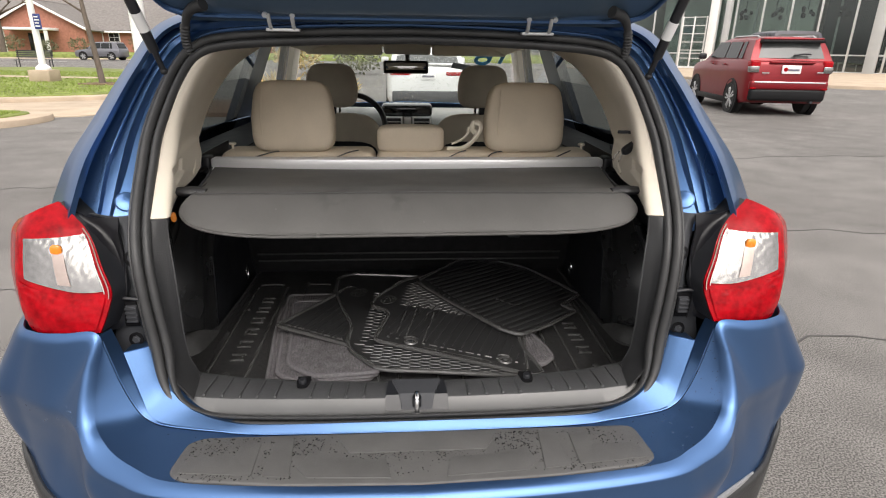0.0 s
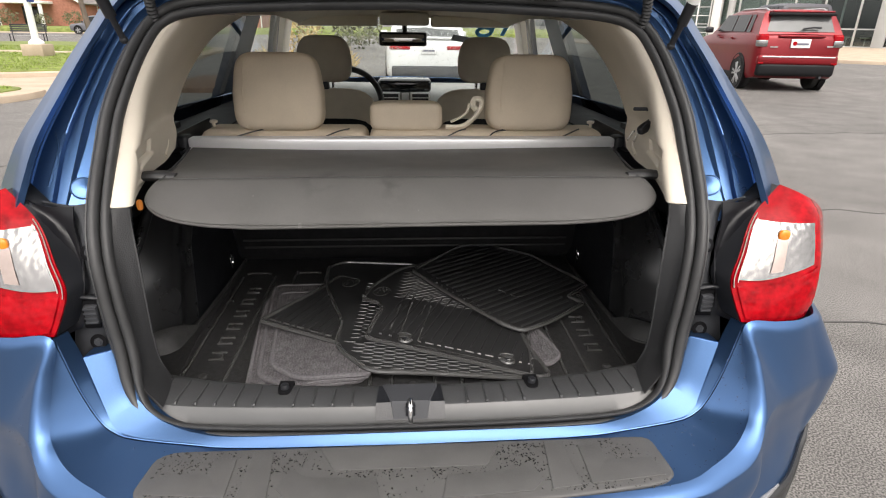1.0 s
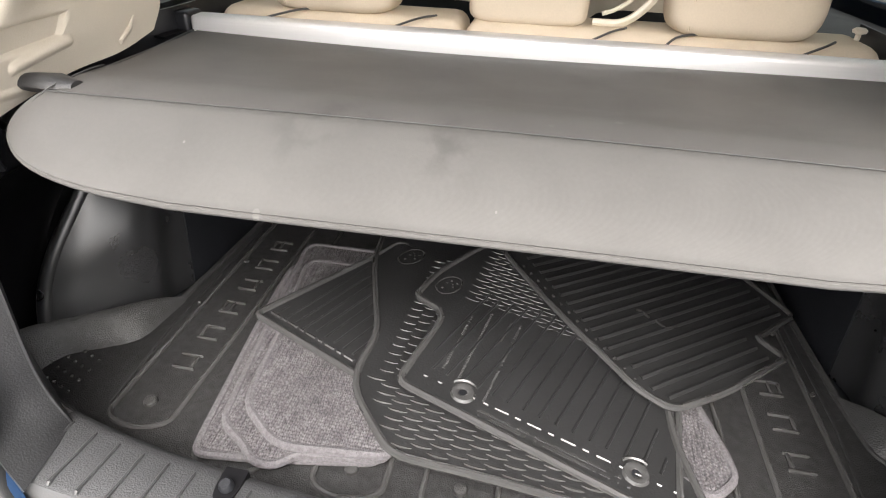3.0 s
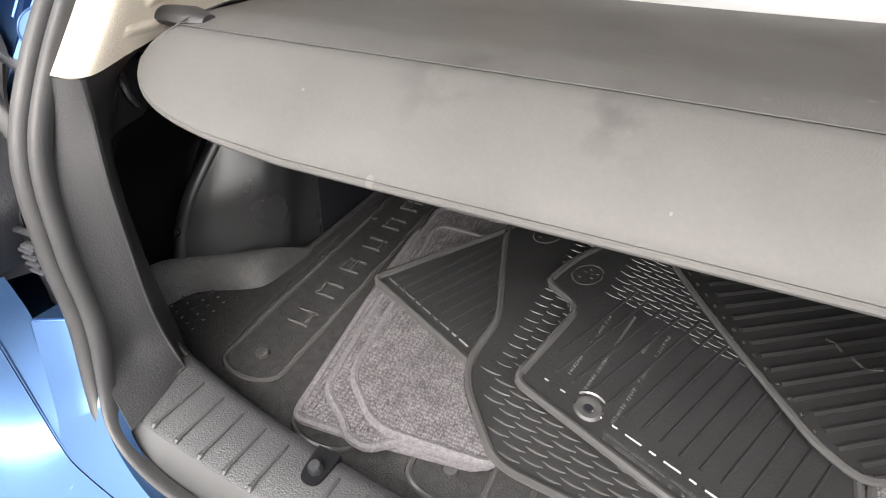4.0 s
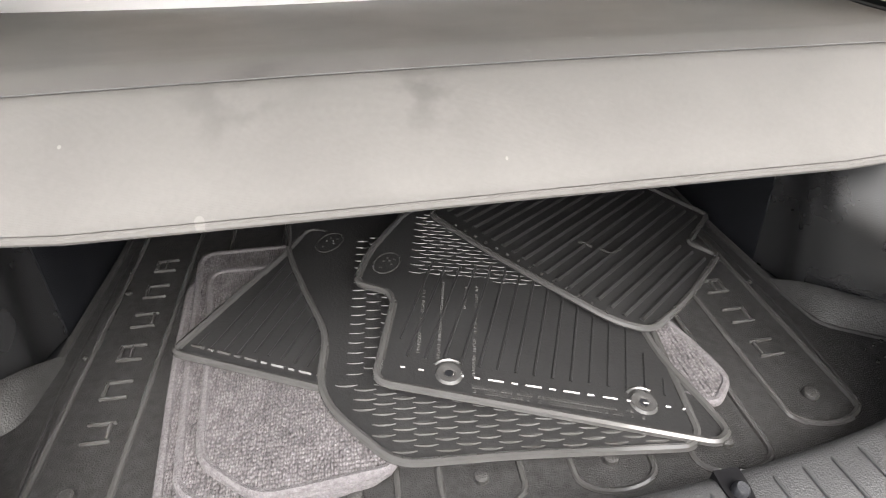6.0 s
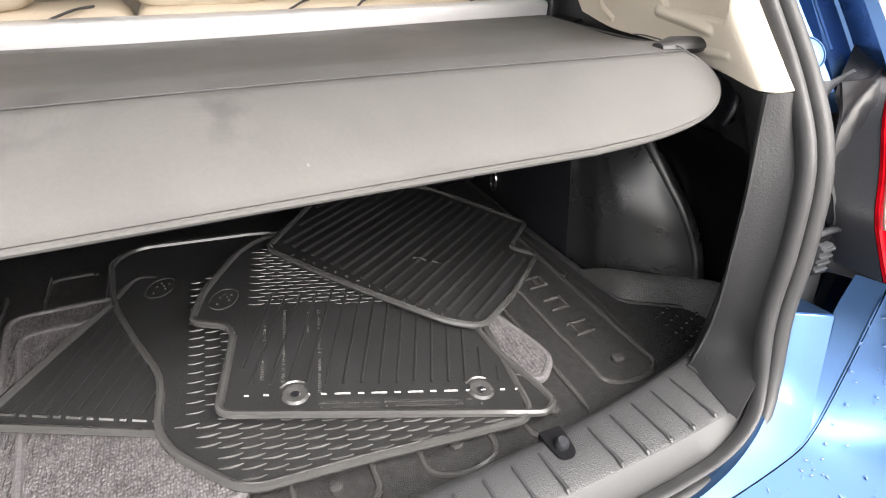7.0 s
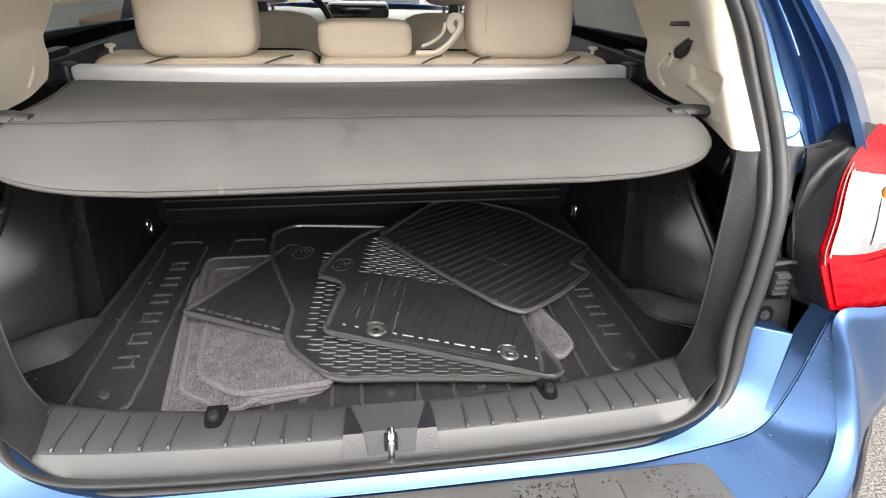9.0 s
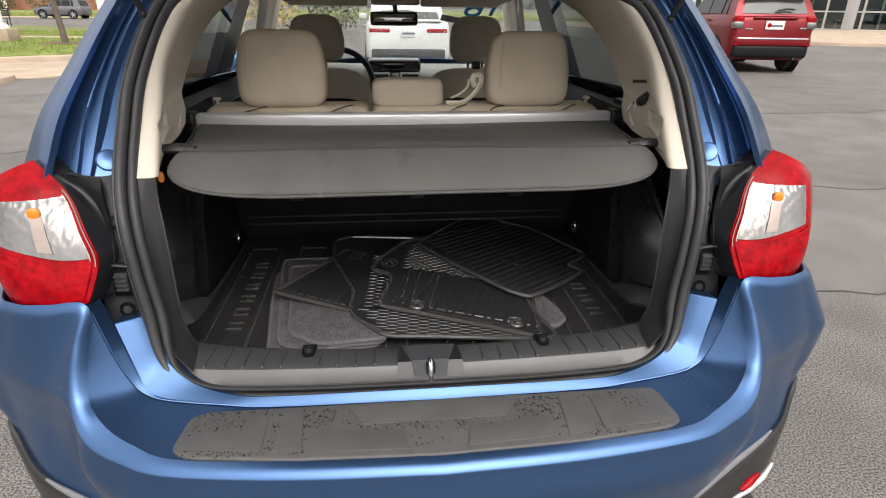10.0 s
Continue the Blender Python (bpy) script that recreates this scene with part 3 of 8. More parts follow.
lip, fold, seam = spline(LIP, 36), spline(FOLD[:8], 36), spline(SEAM, 60)
# body blue in its darkened copy, to dim the panel's sky reflection
rear("lower_body_panel", thicken(loft([[p + Vector((-0.012, 0.014, -0.006)), p, p.lerp(q, 0.5) + Vector((0, -0.001, 0)), q] for p, q in zip(lip, fold)]), -0.004), BLUE_SHADE, "blue painted lower tailgate surround")
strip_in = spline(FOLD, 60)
rear("jamb_strip", thicken(loft([[p, p.lerp(q, 0.5) + Vector((0.0005, -0.001, 0)), q] for p, q in zip(strip_in, seam)]), -0.004), BLUE_SHADE, "narrow folded blue strip beside the bumper seam")
rear("panel_edge", tube([lip[-1] + Vector((0, -0.001, 0)), lip[-1].lerp(fold[-1], 0.5) + Vector((0, -0.0015, 0.0005)), fold[-1] + Vector((0, -0.001, 0))], 0.0016, 6), BLUE)
rear("panel_lip", thicken(loft([[lip[-1], fold[-1]], [lip[-1] + Vector((0, 0.04, -0.004)), fold[-1] + Vector((0, 0.05, -0.004))]]), -0.003), BLUE_SHADE)

# rubber weatherstrip round the opening
PROFILE = [(-0.0155 + 0.009 * math.cos(t), 0.001 + 0.0115 * math.sin(t)) for t in [radians(210 - 24 * k) for k in range(9)]]
PROFILE += [(0.0055 + 0.0105 * math.cos(t), 0.002 + 0.012 * math.sin(t)) for t in [radians(190 - 22 * k) for k in range(11)]]


def sweep_seal(loop, profile, centre=(0, 0.12, 1.06)):
    rings, k = [], len(loop)
    for i in range(k):
        d = (loop[(i + 1) % k] - loop[i - 1]).normalized()
        out = loop[i] - Vector(centre)
        out = (out - d * out.dot(d)).normalized()
        back = d.cross(out).normalized()
        if back.y > 0:
            back = -back
        out = (out - back * out.dot(back)).normalized()
        near = 0.55 + 0.45 * max(0.0, min(1.0, (loop[i].z - 0.74) / 0.08))
        rings.append([loop[i] + out * (s * near if s < 0 else s) + back * u for s, u in profile])
    rings.append(rings[0])
    return loft(rings, close_ring=True)


part("weatherstrip", sweep_seal(seal_loop, PROFILE), RUBBER_SEAL, car, "black double-lipped rubber weatherstrip")
part("pinch_weld_trim", sweep_seal([p + Vector((0, 0.006, 0)) for p in seal_loop], [(0.013, -0.006), (0.013, 0.006), (0.020, 0.007), (0.023, 0.0), (0.021, -0.008)]), RUBBER_SEAL, car)

# black plastic side jamb beside each lamp, with its bolts and latch bracket
JAMB = [
    [(0.540, 0.012, 0.815), (0.565, 0.002, 0.815), (0.590, -0.004, 0.815), (0.622, -0.004, 0.82)],
    [(0.543, 0.014, 0.90), (0.562, 0.006, 0.90), (0.580, 0.0, 0.90), (0.605, 0.0, 0.902)],
    [(0.549, 0.022, 0.96), (0.564, 0.014, 0.96), (0.580, 0.016, 0.96), (0.594, 0.035, 0.962)],
    [(0.554, 0.036, 1.02), (0.568, 0.026, 1.02), (0.582, 0.028, 1.02), (0.598, 0.050, 1.022)],
    [(0.568, 0.066, 1.07), (0.584, 0.052, 1.07), (0.598, 0.058, 1.07), (0.625, 0.074, 1.074)],
    [(0.574, 0.082, 1.092), (0.600, 0.066, 1.092), (0.630, 0.070, 1.093), (0.66, 0.074, 1.096)],
]
both("lamp_side_jamb", thicken(loft(dense(JAMB, 14, 24)), -0.004), GREY_PLASTIC, car, "dark grey plastic jamb panel beside the lamp")
for sx in (1, -1):
    for bx, by, bz in ((0.566, 0.022, 1.018), (0.573, -0.001, 0.850)):
        aim = look((sx * bx, by - 0.003, bz), (sx * bx, by + 1, bz - 0.2))
        well = lathe([(0.0145, 0.0), (0.015, 0.001), (0.0135, 0.002), (0.0, 0.0015)], 20)
        well.transform(aim)
        part("bolt_recess", well, VOID, car)
        nut = lathe([(0.0, 0.005), (0.005, 0.005), (0.0055, 0.003), (0.0085, 0.0025), (0.0085, -0.002), (0, -0.002)], 6)
        nut.transform(aim @ pose(0, 0, 0, 0, 0, 15))
        part("bolt", nut, GREY_PLASTIC, car)
    bracket = part("latch_bracket", box(sx * 0.574 - 0.022, sx * 0.574 + 0.022, -0.010, 0.008, 0.880, 0.944, 0.003), BLACK, car, "black plastic side stop bracket")
    part("bracket_pocket", box(sx * 0.570 - 0.015, sx * 0.570 + 0.013, -0.013, -0.009, 0.884, 0.940, 0.001), VOID, bracket)
    part("bracket_hood", tube([(sx * 0.552, -0.012, 0.943), (sx * 0.572, -0.016, 0.948), (sx * 0.597, -0.014, 0.944), (sx * 0.600, -0.012, 0.89)], 0.004, 8), BLACK, bracket)
    wing = loft([[(sx * 0.588, -0.014, 0.945), (sx * 0.600, -0.012, 0.946)], [(sx * 0.586, -0.014, 0.91), (sx * 0.612, -0.014, 0.905)], [(sx * 0.584, -0.012, 0.882), (sx * 0.620, -0.016, 0.884)]])
    part("bracket_wing", thicken(wing, 0.003), BLACK, bracket)
    block = box(sx * 0.566 - 0.010, sx * 0.566 + 0.012, -0.022, -0.012, 0.896, 0.932, 0.002)
    stop = part("stop_block", block, GREY_PLASTIC, bracket, "grey ribbed stop block")
    for k in range(4):
        part("rib", box(sx * 0.566 - 0.010, sx * 0.566 + 0.012, -0.025, -0.021, 0.898 + k * 0.009, 0.902 + k * 0.009, 0.001), GREY_PLASTIC, stop)

# ---- tail lamps ----
LAMP = [
    [(0.712, 0.060, 1.126), (0.735, 0.045, 1.118), (0.762, 0.045, 1.103), (0.790, 0.075, 1.085)],
    [(0.647, 0.022, 1.074), (0.700, 0.004, 1.072), (0.758, 0.008, 1.070), (0.797, 0.060, 1.066)],
    [(0.611, -0.020, 1.015), (0.680, -0.030, 1.010), (0.755, -0.020, 1.012), (0.797, 0.040, 1.020)],
    [(0.589, -0.046, 0.974), (0.665, -0.052, 0.962), (0.748, -0.040, 0.972), (0.793, 0.025, 0.985)],
    [(0.596, -0.062, 0.935), (0.668, -0.066, 0.925), (0.742, -0.048, 0.925), (0.787, 0.015, 0.93)],
    [(0.609, -0.073, 0.902), (0.672, -0.066, 0.895), (0.735, -0.044, 0.889), (0.777, 0.010, 0.886)],
]
LAMP = [r[:2] + [(r[2][0] + 0.006, r[2][1], r[2][2]), (r[3][0] + 0.018, r[3][1], r[3][2])] for r in LAMP]
grid = dense(LAMP, 22, 41)


def lamp_piece(j0, j1, i0=0, i1=21, lift=0.0):
    rows = [[grid[j][i] for i in range(i0, i1 + 1)] for j in range(j0, j1 + 1)]
    bm = loft(rows)
    bm.normal_update()
    if sum(f.normal.y for f in bm.faces) > 0:
        bmesh.ops.reverse_faces(bm, faces=bm.faces)
    bm.normal_update()
    for v in bm.verts:
        v.co += v.normal * lift
    return bm


def slanted(top, bottom, i0, i1, lift, n=16):
    """A lens whose upper and lower edges slope across the lamp: rows given for the inner and outer end."""
    rows = []
    for k in range(n + 1):
        row = []
        for i in range(i0, i1 + 1):
            f = ((i - i0) / (i1 - i0)) ** 1.2
            j = top[0] + (top[1] - top[0]) * f
            j += (bottom[0] + (bottom[1] - bottom[0]) * f - j) * k / n
            a = min(int(j), 39)
            row.append(grid[a][i].lerp(grid[a + 1][i], j - a))
        rows.append(row)
    bm = loft(rows)
    bm.normal_update()
    if sum(f.normal.y for f in bm.faces) > 0:
        bmesh.ops.reverse_faces(bm, faces=bm.faces)
    bm.normal_update()
    for v in bm.verts:
        v.co += v.normal * lift
    return bm


def cells(bm, amount, seed, rough):
    """Moulds a lens into uneven cells, stronger towards its top edge."""
    bmesh.ops.subdivide_edges(bm, edges=bm.edges[:], cuts=2, use_grid_fill=True)
    bm.normal_update()
    lo, hi = min(v.co.z for v in bm.verts), max(v.co.z for v in bm.verts)
    for v in bm.verts:
        top = max(0.0, (v.co.z - lo) / (hi - lo) - 0.55) * 2.2
        wave = noise.noise(Vector((v.co.x * 140, v.co.z * 95, seed))) * (rough + 1.8 * top) + 0.35 * noise.noise(Vector((v.co.x * 30, v.co.z * 14, seed + 3)))
        v.co += v.normal * amount * wave
    return bm


for sx in (1, -1):
    lamp = new("tail_lamp")
    lamp.parent = car
    lamp["label"] = "red and clear wraparound tail lamp with an amber bulb"

    def lens(name, bm, mat, label=""):
        bm = bm if sx > 0 else mirrored(bm)
        bm.transform(Matrix.Translation((0.007 if sx < 0 else 0.0, 0, 0)))
        part(name, bm, mat, lamp, label)

    def shell(bm):
        ext = bmesh.ops.extrude_face_region(bm, geom=bm.faces[:])
        bmesh.ops.translate(bm, verts=[v for v in ext["geom"] if isinstance(v, bmesh.types.BMVert)], vec=(-0.01, 0.05, 0))
        bmesh.ops.recalc_face_normals(bm, faces=bm.faces)
        return bm

    lens("lamp_lens", thicken(lamp_piece(0, 40), 0.004), RED_LENS, "red lamp lens body")
    lens("lamp_housing", shell(lamp_piece(0, 40, 0, 21, -0.005)), BLACK, "black lamp housing")
    lens("reversing_lens", cells(slanted((8.6, 8.6), (23.5, 18.5), 1, 13, 0.004), 0.0011, 5, 0.5), CLEAR_LENS, "clear ribbed reversing and signal lens")
    lens("bulb_reflector", slanted((12, 12), (20, 19.5), 6, 8, 0.0054), BULB_GLOW, "pale orange column under the bulb")
    lens("brake_lens", cells(slanted((25.4, 19.6), (38.4, 38.4), 1, 15, 0.003), 0.0010, 6, 0.9), RED_LENS, "faceted red brake lens")
    lens("lens_seam", tube([grid[j][1] + Vector((0, -0.004, 0)) for j in range(8, 25)], 0.0010, 6), BORDER)
    lens("lens_border", tube([grid[j][0].lerp(grid[j][1], 0.3) + Vector((0, -0.0035, 0)) for j in range(7, 27)], 0.0024, 8, flat=0.4), BORDER, "pale clear border strip of the lens")
    bulb = pillow(0.022, 0.010, 0.022, 0.8, 14, 8)
    c = grid[11][7]
    bulb.transform(Matrix.Translation(c + Vector((0, -0.006, 0))))
    lens("signal_bulb", bulb, AMBER, "amber turn signal bulb")
    # black wedge between lamp and jamb
    wedge = [[Vector(p) for p in r] for r in (
        [(0.600, 0.050, 1.094), (0.655, 0.050, 1.096), (0.705, 0.070, 1.112)],
        [(0.598, 0.035, 1.06), (0.625, 0.045, 1.06), (0.652, 0.030, 1.074)],
        [(0.588, 0.02, 1.01), (0.602, 0.028, 1.01), (0.618, -0.010, 1.015)],
        [(0.582, -0.01, 0.96), (0.590, -0.002, 0.96), (0.598, -0.038, 0.968)],
        [(0.590, -0.012, 0.90), (0.602, -0.022, 0.90), (0.614, -0.060, 0.902)],
        [(0.596, -0.010, 0.884), (0.604, -0.026, 0.886), (0.612, -0.056, 0.89)])]
    wb = thicken(loft(dense(wedge, 8, 16)), 0.003)
    lens("lamp_wedge", wb, GLOSS, "black plastic filler beside the lamp")

# ---- bumper ----
TOP = [(0, -0.272, 0.688), (0.25, -0.262, 0.688), (0.44, -0.245, 0.692), (0.515, -0.217, 0.704), (0.567, -0.187, 0.720), (0.605, -0.152, 0.746), (0.614, -0.124, 0.785), (0.612, -0.100, 0.838), (0.6075, -0.080, 0.900)]
side = [(0.672, -0.072, 0.899), (0.735, -0.053, 0.894), (0.787, 0.000, 0.893), (0.832, 0.20, 0.905), (0.847, 0.36, 0.92)]
st = spline(TOP, 60)
deck = []
for q, r in zip(seam, st):
    q = q + Vector((0.001, -0.002, -0.002))
    deck.append([q] + [q.lerp(r, f) + Vector((0, 0, -d)) for f, d in ((0.2, 0.002), (0.45, 0.003), (0.7, 0.0025), (0.9, 0.001))] + [r])
rear("bumper_deck", thicken(loft(deck), -0.004), BLUE, "blue painted dished bumper top with rain drops")
rear("seam_edge", tube([q + Vector((0, 0.0005, -0.0005)) for q in seam[:58]], 0.0017, 6), BLUE)
rear("lip_edge", tube([q + Vector((0, -0.001, 0.0)) for q in lip[:18]], 0.0016, 6), BLUE)
EDGE = TOP + side
RIM = [(0, -0.288, 0.687), (0.25, -0.277, 0.687), (0.448, -0.256, 0.690), (0.527, -0.228, 0.700), (0.583, -0.199, 0.715), (0.620, -0.166, 0.748), (0.627, -0.140, 0.788), (0.621, -0.114, 0.842), (0.6125, -0.088, 0.897), (0.676, -0.081, 0.892), (0.741, -0.060, 0.887), (0.799, -0.005, 0.887), (0.845, 0.20, 0.90), (0.860, 0.36, 0.915)]
CREASE = [(0, -0.296, 0.676), (0.25, -0.285, 0.676), (0.453, -0.263, 0.681), (0.535, -0.235, 0.690), (0.592, -0.205, 0.706), (0.628, -0.162, 0.744), (0.656, -0.136, 0.752), (0.680, -0.118, 0.752), (0.705, -0.103, 0.753), (0.745, -0.083, 0.754), (0.803, -0.050, 0.757), (0.873, -0.005, 0.762), (0.888, 0.19, 0.77), (0.888, 0.36, 0.78)]
BELLY = [(0, -0.304, 0.60), (0.25, -0.294, 0.60), (0.46, -0.270, 0.605), (0.550, -0.236, 0.62), (0.606, -0.206, 0.65), (0.634, -0.158, 0.685), (0.658, -0.131, 0.700), (0.681, -0.112, 0.700), (0.705, -0.096, 0.700), (0.745, -0.074, 0.702), (0.806, -0.040, 0.706), (0.884, 0.010, 0.715), (0.900, 0.19, 0.73), (0.90, 0.35, 0.74)]
ROW3 = [(0, -0.282, 0.52), (0.25, -0.272, 0.52), (0.46, -0.246, 0.525), (0.545, -0.216, 0.55), (0.608, -0.184, 0.58), (0.641, -0.150, 0.605), (0.668, -0.126, 0.622), (0.692, -0.108, 0.630), (0.717, -0.090, 0.635), (0.757, -0.066, 0.640), (0.815, -0.026, 0.645), (0.880, 0.020, 0.655), (0.893, 0.20, 0.68), (0.893, 0.34, 0.70)]
ROW4 = [(0, -0.262, 0.42), (0.25, -0.252, 0.425), (0.44, -0.230, 0.448), (0.51, -0.210, 0.476), (0.575, -0.184, 0.506), (0.628, -0.160, 0.524), (0.670, -0.141, 0.534), (0.704, -0.124, 0.540), (0.737, -0.105, 0.545), (0.773, -0.077, 0.553), (0.815, -0.032, 0.572), (0.855, 0.025, 0.610), (0.872, 0.18, 0.64), (0.875, 0.31, 0.66)]


def across(net):
    """A half net from the middle outwards, mirrored into one whole."""
    return [[Vector((0.005 - p.x, p.y, p.z)) for p in r[:0:-1]] + [Vector((0.005 + p.x, p.y, p.z)) for p in r] for r in net]


face = []
for e, m, c, r2, r3, r4 in zip(*[spline(r, 96) for r in (EDGE, RIM, CREASE, BELLY, ROW3, ROW4)]):
    # a tight rounded ridge, a flat upper face down to the crease, then the lower face tucking in
    end = m + (c - m) * min(1.0, 0.012 / max(0.004, (c - m).length))
    bend = [e * (1 - t) ** 2 + m * 2 * t * (1 - t) + end * t * t for t in (0, 0.15, 0.3, 0.45, 0.6, 0.8, 1)]
    flat = [end.lerp(c, k / 9) for k in range(1, 8)]
    a_, b_ = end.lerp(c, 0.93), c.lerp(r2, 0.2)
    turn = [a_ * (1 - t) ** 2 + c * 2 * t * (1 - t) + b_ * t * t for t in (0, 0.25, 0.5, 0.75)]
    face.append(bend + flat + turn + spline([b_, r2, r3, r4], 18))
face = [[col[j] for col in face] for j in range(len(face[0]))]
part("bumper_face", thicken(loft(across(face)), -0.005), BLUE, car, "blue painted rear bumper face")
CLAD1 = [(x * 1.004, y - 0.004, z + 0.003) for x, y, z in ROW4]
CLAD2 = [(x * 1.005, y - 0.006, z - 0.03) for x, y, z in CLAD1]
CLAD3 = [(x * 0.985, y + 0.005, 0.33 + 0.15 * (z - 0.4)) for x, y, z in CLAD1]
CLAD4 = [(x * 0.95, y + 0.06, 0.21) for x, y, z in CLAD1]
part("lower_cladding", thicken(loft(across(dense([CLAD1, CLAD2, CLAD3, CLAD4], 48, 16))), -0.005), MAT_RUBBER, car, "dark grey unpainted lower bumper cladding")
for sx in (1, -1):
    refl = tube([(sx * 0.627, -0.206, 0.484), (sx * 0.648, -0.199, 0.496), (sx * 0.672, -0.188, 0.506)], [0.005, 0.008, 0.005], 10, flat=0.6)
    part("reflector", refl, RED_LENS, car, "red corner reflector in the cladding")
    part("reflector_bezel", tube([(sx * 0.60, -0.212, 0.456), (sx * 0.65, -0.199, 0.476), (sx * 0.69, -0.181, 0.489), (sx * 0.72, -0.162, 0.505)], [0.003, 0.006, 0.006, 0.003], 8), ALU, car)
    part("cladding_edge", tube(spline([(sx * x, y - 0.004, z) for x, y, z in CLAD1[2:9]], 24), [0.003 + 0.004 * math.sin(math.pi * k / 23) for k in range(24)], 8), CLAD_EDGE, car, "grey edge of the lower cladding")

# stepped plastic guard on the bumper top
PAD_OUT = [(-0.44, -0.130), (0.44, -0.130), (0.452, -0.225), (0.42, -0.243), (0.25, -0.262), (0.0, -0.272), (-0.25, -0.262), (-0.42, -0.243), (-0.452, -0.225)]


def on_deck(x, y, lift):
    t = min(1, abs(x) / 0.45)
    f = max(0, min(1, (-y - 0.11) / 0.15))
    return Vector((x, y - 0.012 * (1 - t * t) * (1 - f), 0.6895 - 0.006 * f + lift))


def pad_slab(pts, lift, bevel, h=0.012, r=0.018):
    bm = slab(rounded(pts, r, 4), 0, h, bevel, 3)
    for v in bm.verts:
        v.co = on_deck(v.co.x, v.co.y, v.co.z + lift)
    return bm


pad = part("bumper_guard", pad_slab(PAD_OUT, 0.0, 0.005), PAD, car, "dark grey moulded bumper guard speckled with rain")
for sx in (1, -1):
    for pts in ([(0.30, -0.15), (0.34, -0.15), (0.34, -0.185), (0.425, -0.185), (0.432, -0.226), (0.30, -0.238)],
                [(0.24, -0.135), (0.275, -0.135), (0.282, -0.24), (0.232, -0.246)],
                [(0.06, -0.205), (0.17, -0.200), (0.205, -0.18), (0.222, -0.222), (0.20, -0.248), (0.05, -0.256)]):
        part("raised_panel", pad_slab([(sx * x, y) for x, y in (pts if sx > 0 else pts[::-1])], 0.0105, 0.0008, 0.0035, 0.003), PAD, pad)
part("raised_panel", pad_slab([(-0.16, -0.13), (0.16, -0.13), (0.13, -0.185), (-0.13, -0.185)], 0.0105, 0.0008, 0.0035, 0.003), PAD, pad)

# ---- sill of the load opening ----
SILL = [(0.018, 0.668), (0.012, 0.700), (0.0, 0.731), (-0.008, 0.7365), (-0.017, 0.738), (-0.064, 0.737), (-0.068, 0.7345), (-0.090, 0.704), (-0.092, 0.68), (-0.04, 0.675)]
BEND = (0.22, 0.22, 0.22, 0.22, 0.22, 0.10, 0.09, 0.05, 0.05, 0.1)


def sill_line(x):
    """How far the sill rises towards the jambs."""
    t = max(0.0, (abs(x) - 0.36) / 0.12)
    return 0.006 * t * t


rings = []
for i in range(45):
    x = -0.485 + 0.97 * i / 44
    rings.append([(x, y + k * x * x, z + sill_line(x)) for (y, z), k in zip(SILL, BEND)])
sill = part("sill_trim", loft([r[:7] for r in rings]), SILL_TOP, car, "dark grey pebble-grained ribbed load sill trim")
part("sill_face", loft([r[6:] + r[:1] for r in rings]), SILL_PLASTIC, car, "lighter satin grey sloped sill face")
for i in range(27):
    x = -0.475 + 0.0365 * i
    if abs(x) < 0.085 or min(abs(x - 0.243), abs(x + 0.243)) < 0.018:
        continue
    dz, lean = sill_line(x), 0.012 * x
    part("sill_rib", tube([(x - lean, -0.018 + 0.22 * x * x, 0.7372 + dz), (x - lean, -0.022 + 0.21 * x * x, 0.7385 + dz), (x - 0.5 * lean, -0.040 + 0.15 * x * x, 0.7386 + dz), (x, -0.058 + 0.10 * x * x, 0.7384 + dz), (x, -0.064 + 0.10 * x * x, 0.7376 + dz), (x, -0.067 + 0.10 * x * x, 0.7355 + dz)], [0.0014, 0.0022, 0.0020, 0.0024, 0.0038, 0.0030], 8), SILL_TOP, sill)
# latch well with its chrome striker
def sill_plate(w0, w1, lift):
    rows = []
    for y, z in ((-0.014, 0.7395), (-0.040, 0.7390), (-0.064, 0.7380), (-0.072, 0.7300), (-0.084, 0.7140)):
        w = w0 + (w1 - w0) * (-y - 0.014) / 0.07
        rows.append([(-w, y, z + lift), (w, y, z + lift)])
    return thicken(loft(rows), -0.002)


latch = part("latch_well", sill_plate(0.060, 0.066, 0.001), BLACK, car, "dark latch well")
part("latch_plate", sill_plate(0.052, 0.030, 0.0035), GREY_PLASTIC, latch, "grey plastic latch plate")
part("latch_slot", box(-0.009, 0.009, -0.083, -0.056, 0.716, 0.741, 0.001), BLACK, latch)
for sx in (1, -1):
    part("plate_edge", tube([(sx * 0.052, -0.016, 0.743), (sx * 0.042, -0.046, 0.7425), (sx * 0.036, -0.064, 0.7415), (sx * 0.031, -0.083, 0.719)], 0.0016, 6), GREY_PLASTIC, latch)
part("striker", tube([(0, -0.060, 0.715), (0, -0.061, 0.738), (0, -0.066, 0.744), (0, -0.076, 0.741), (0, -0.082, 0.734), (0, -0.083, 0.705)], 0.0055, 10), CHROME, latch, "bright chrome striker loop")
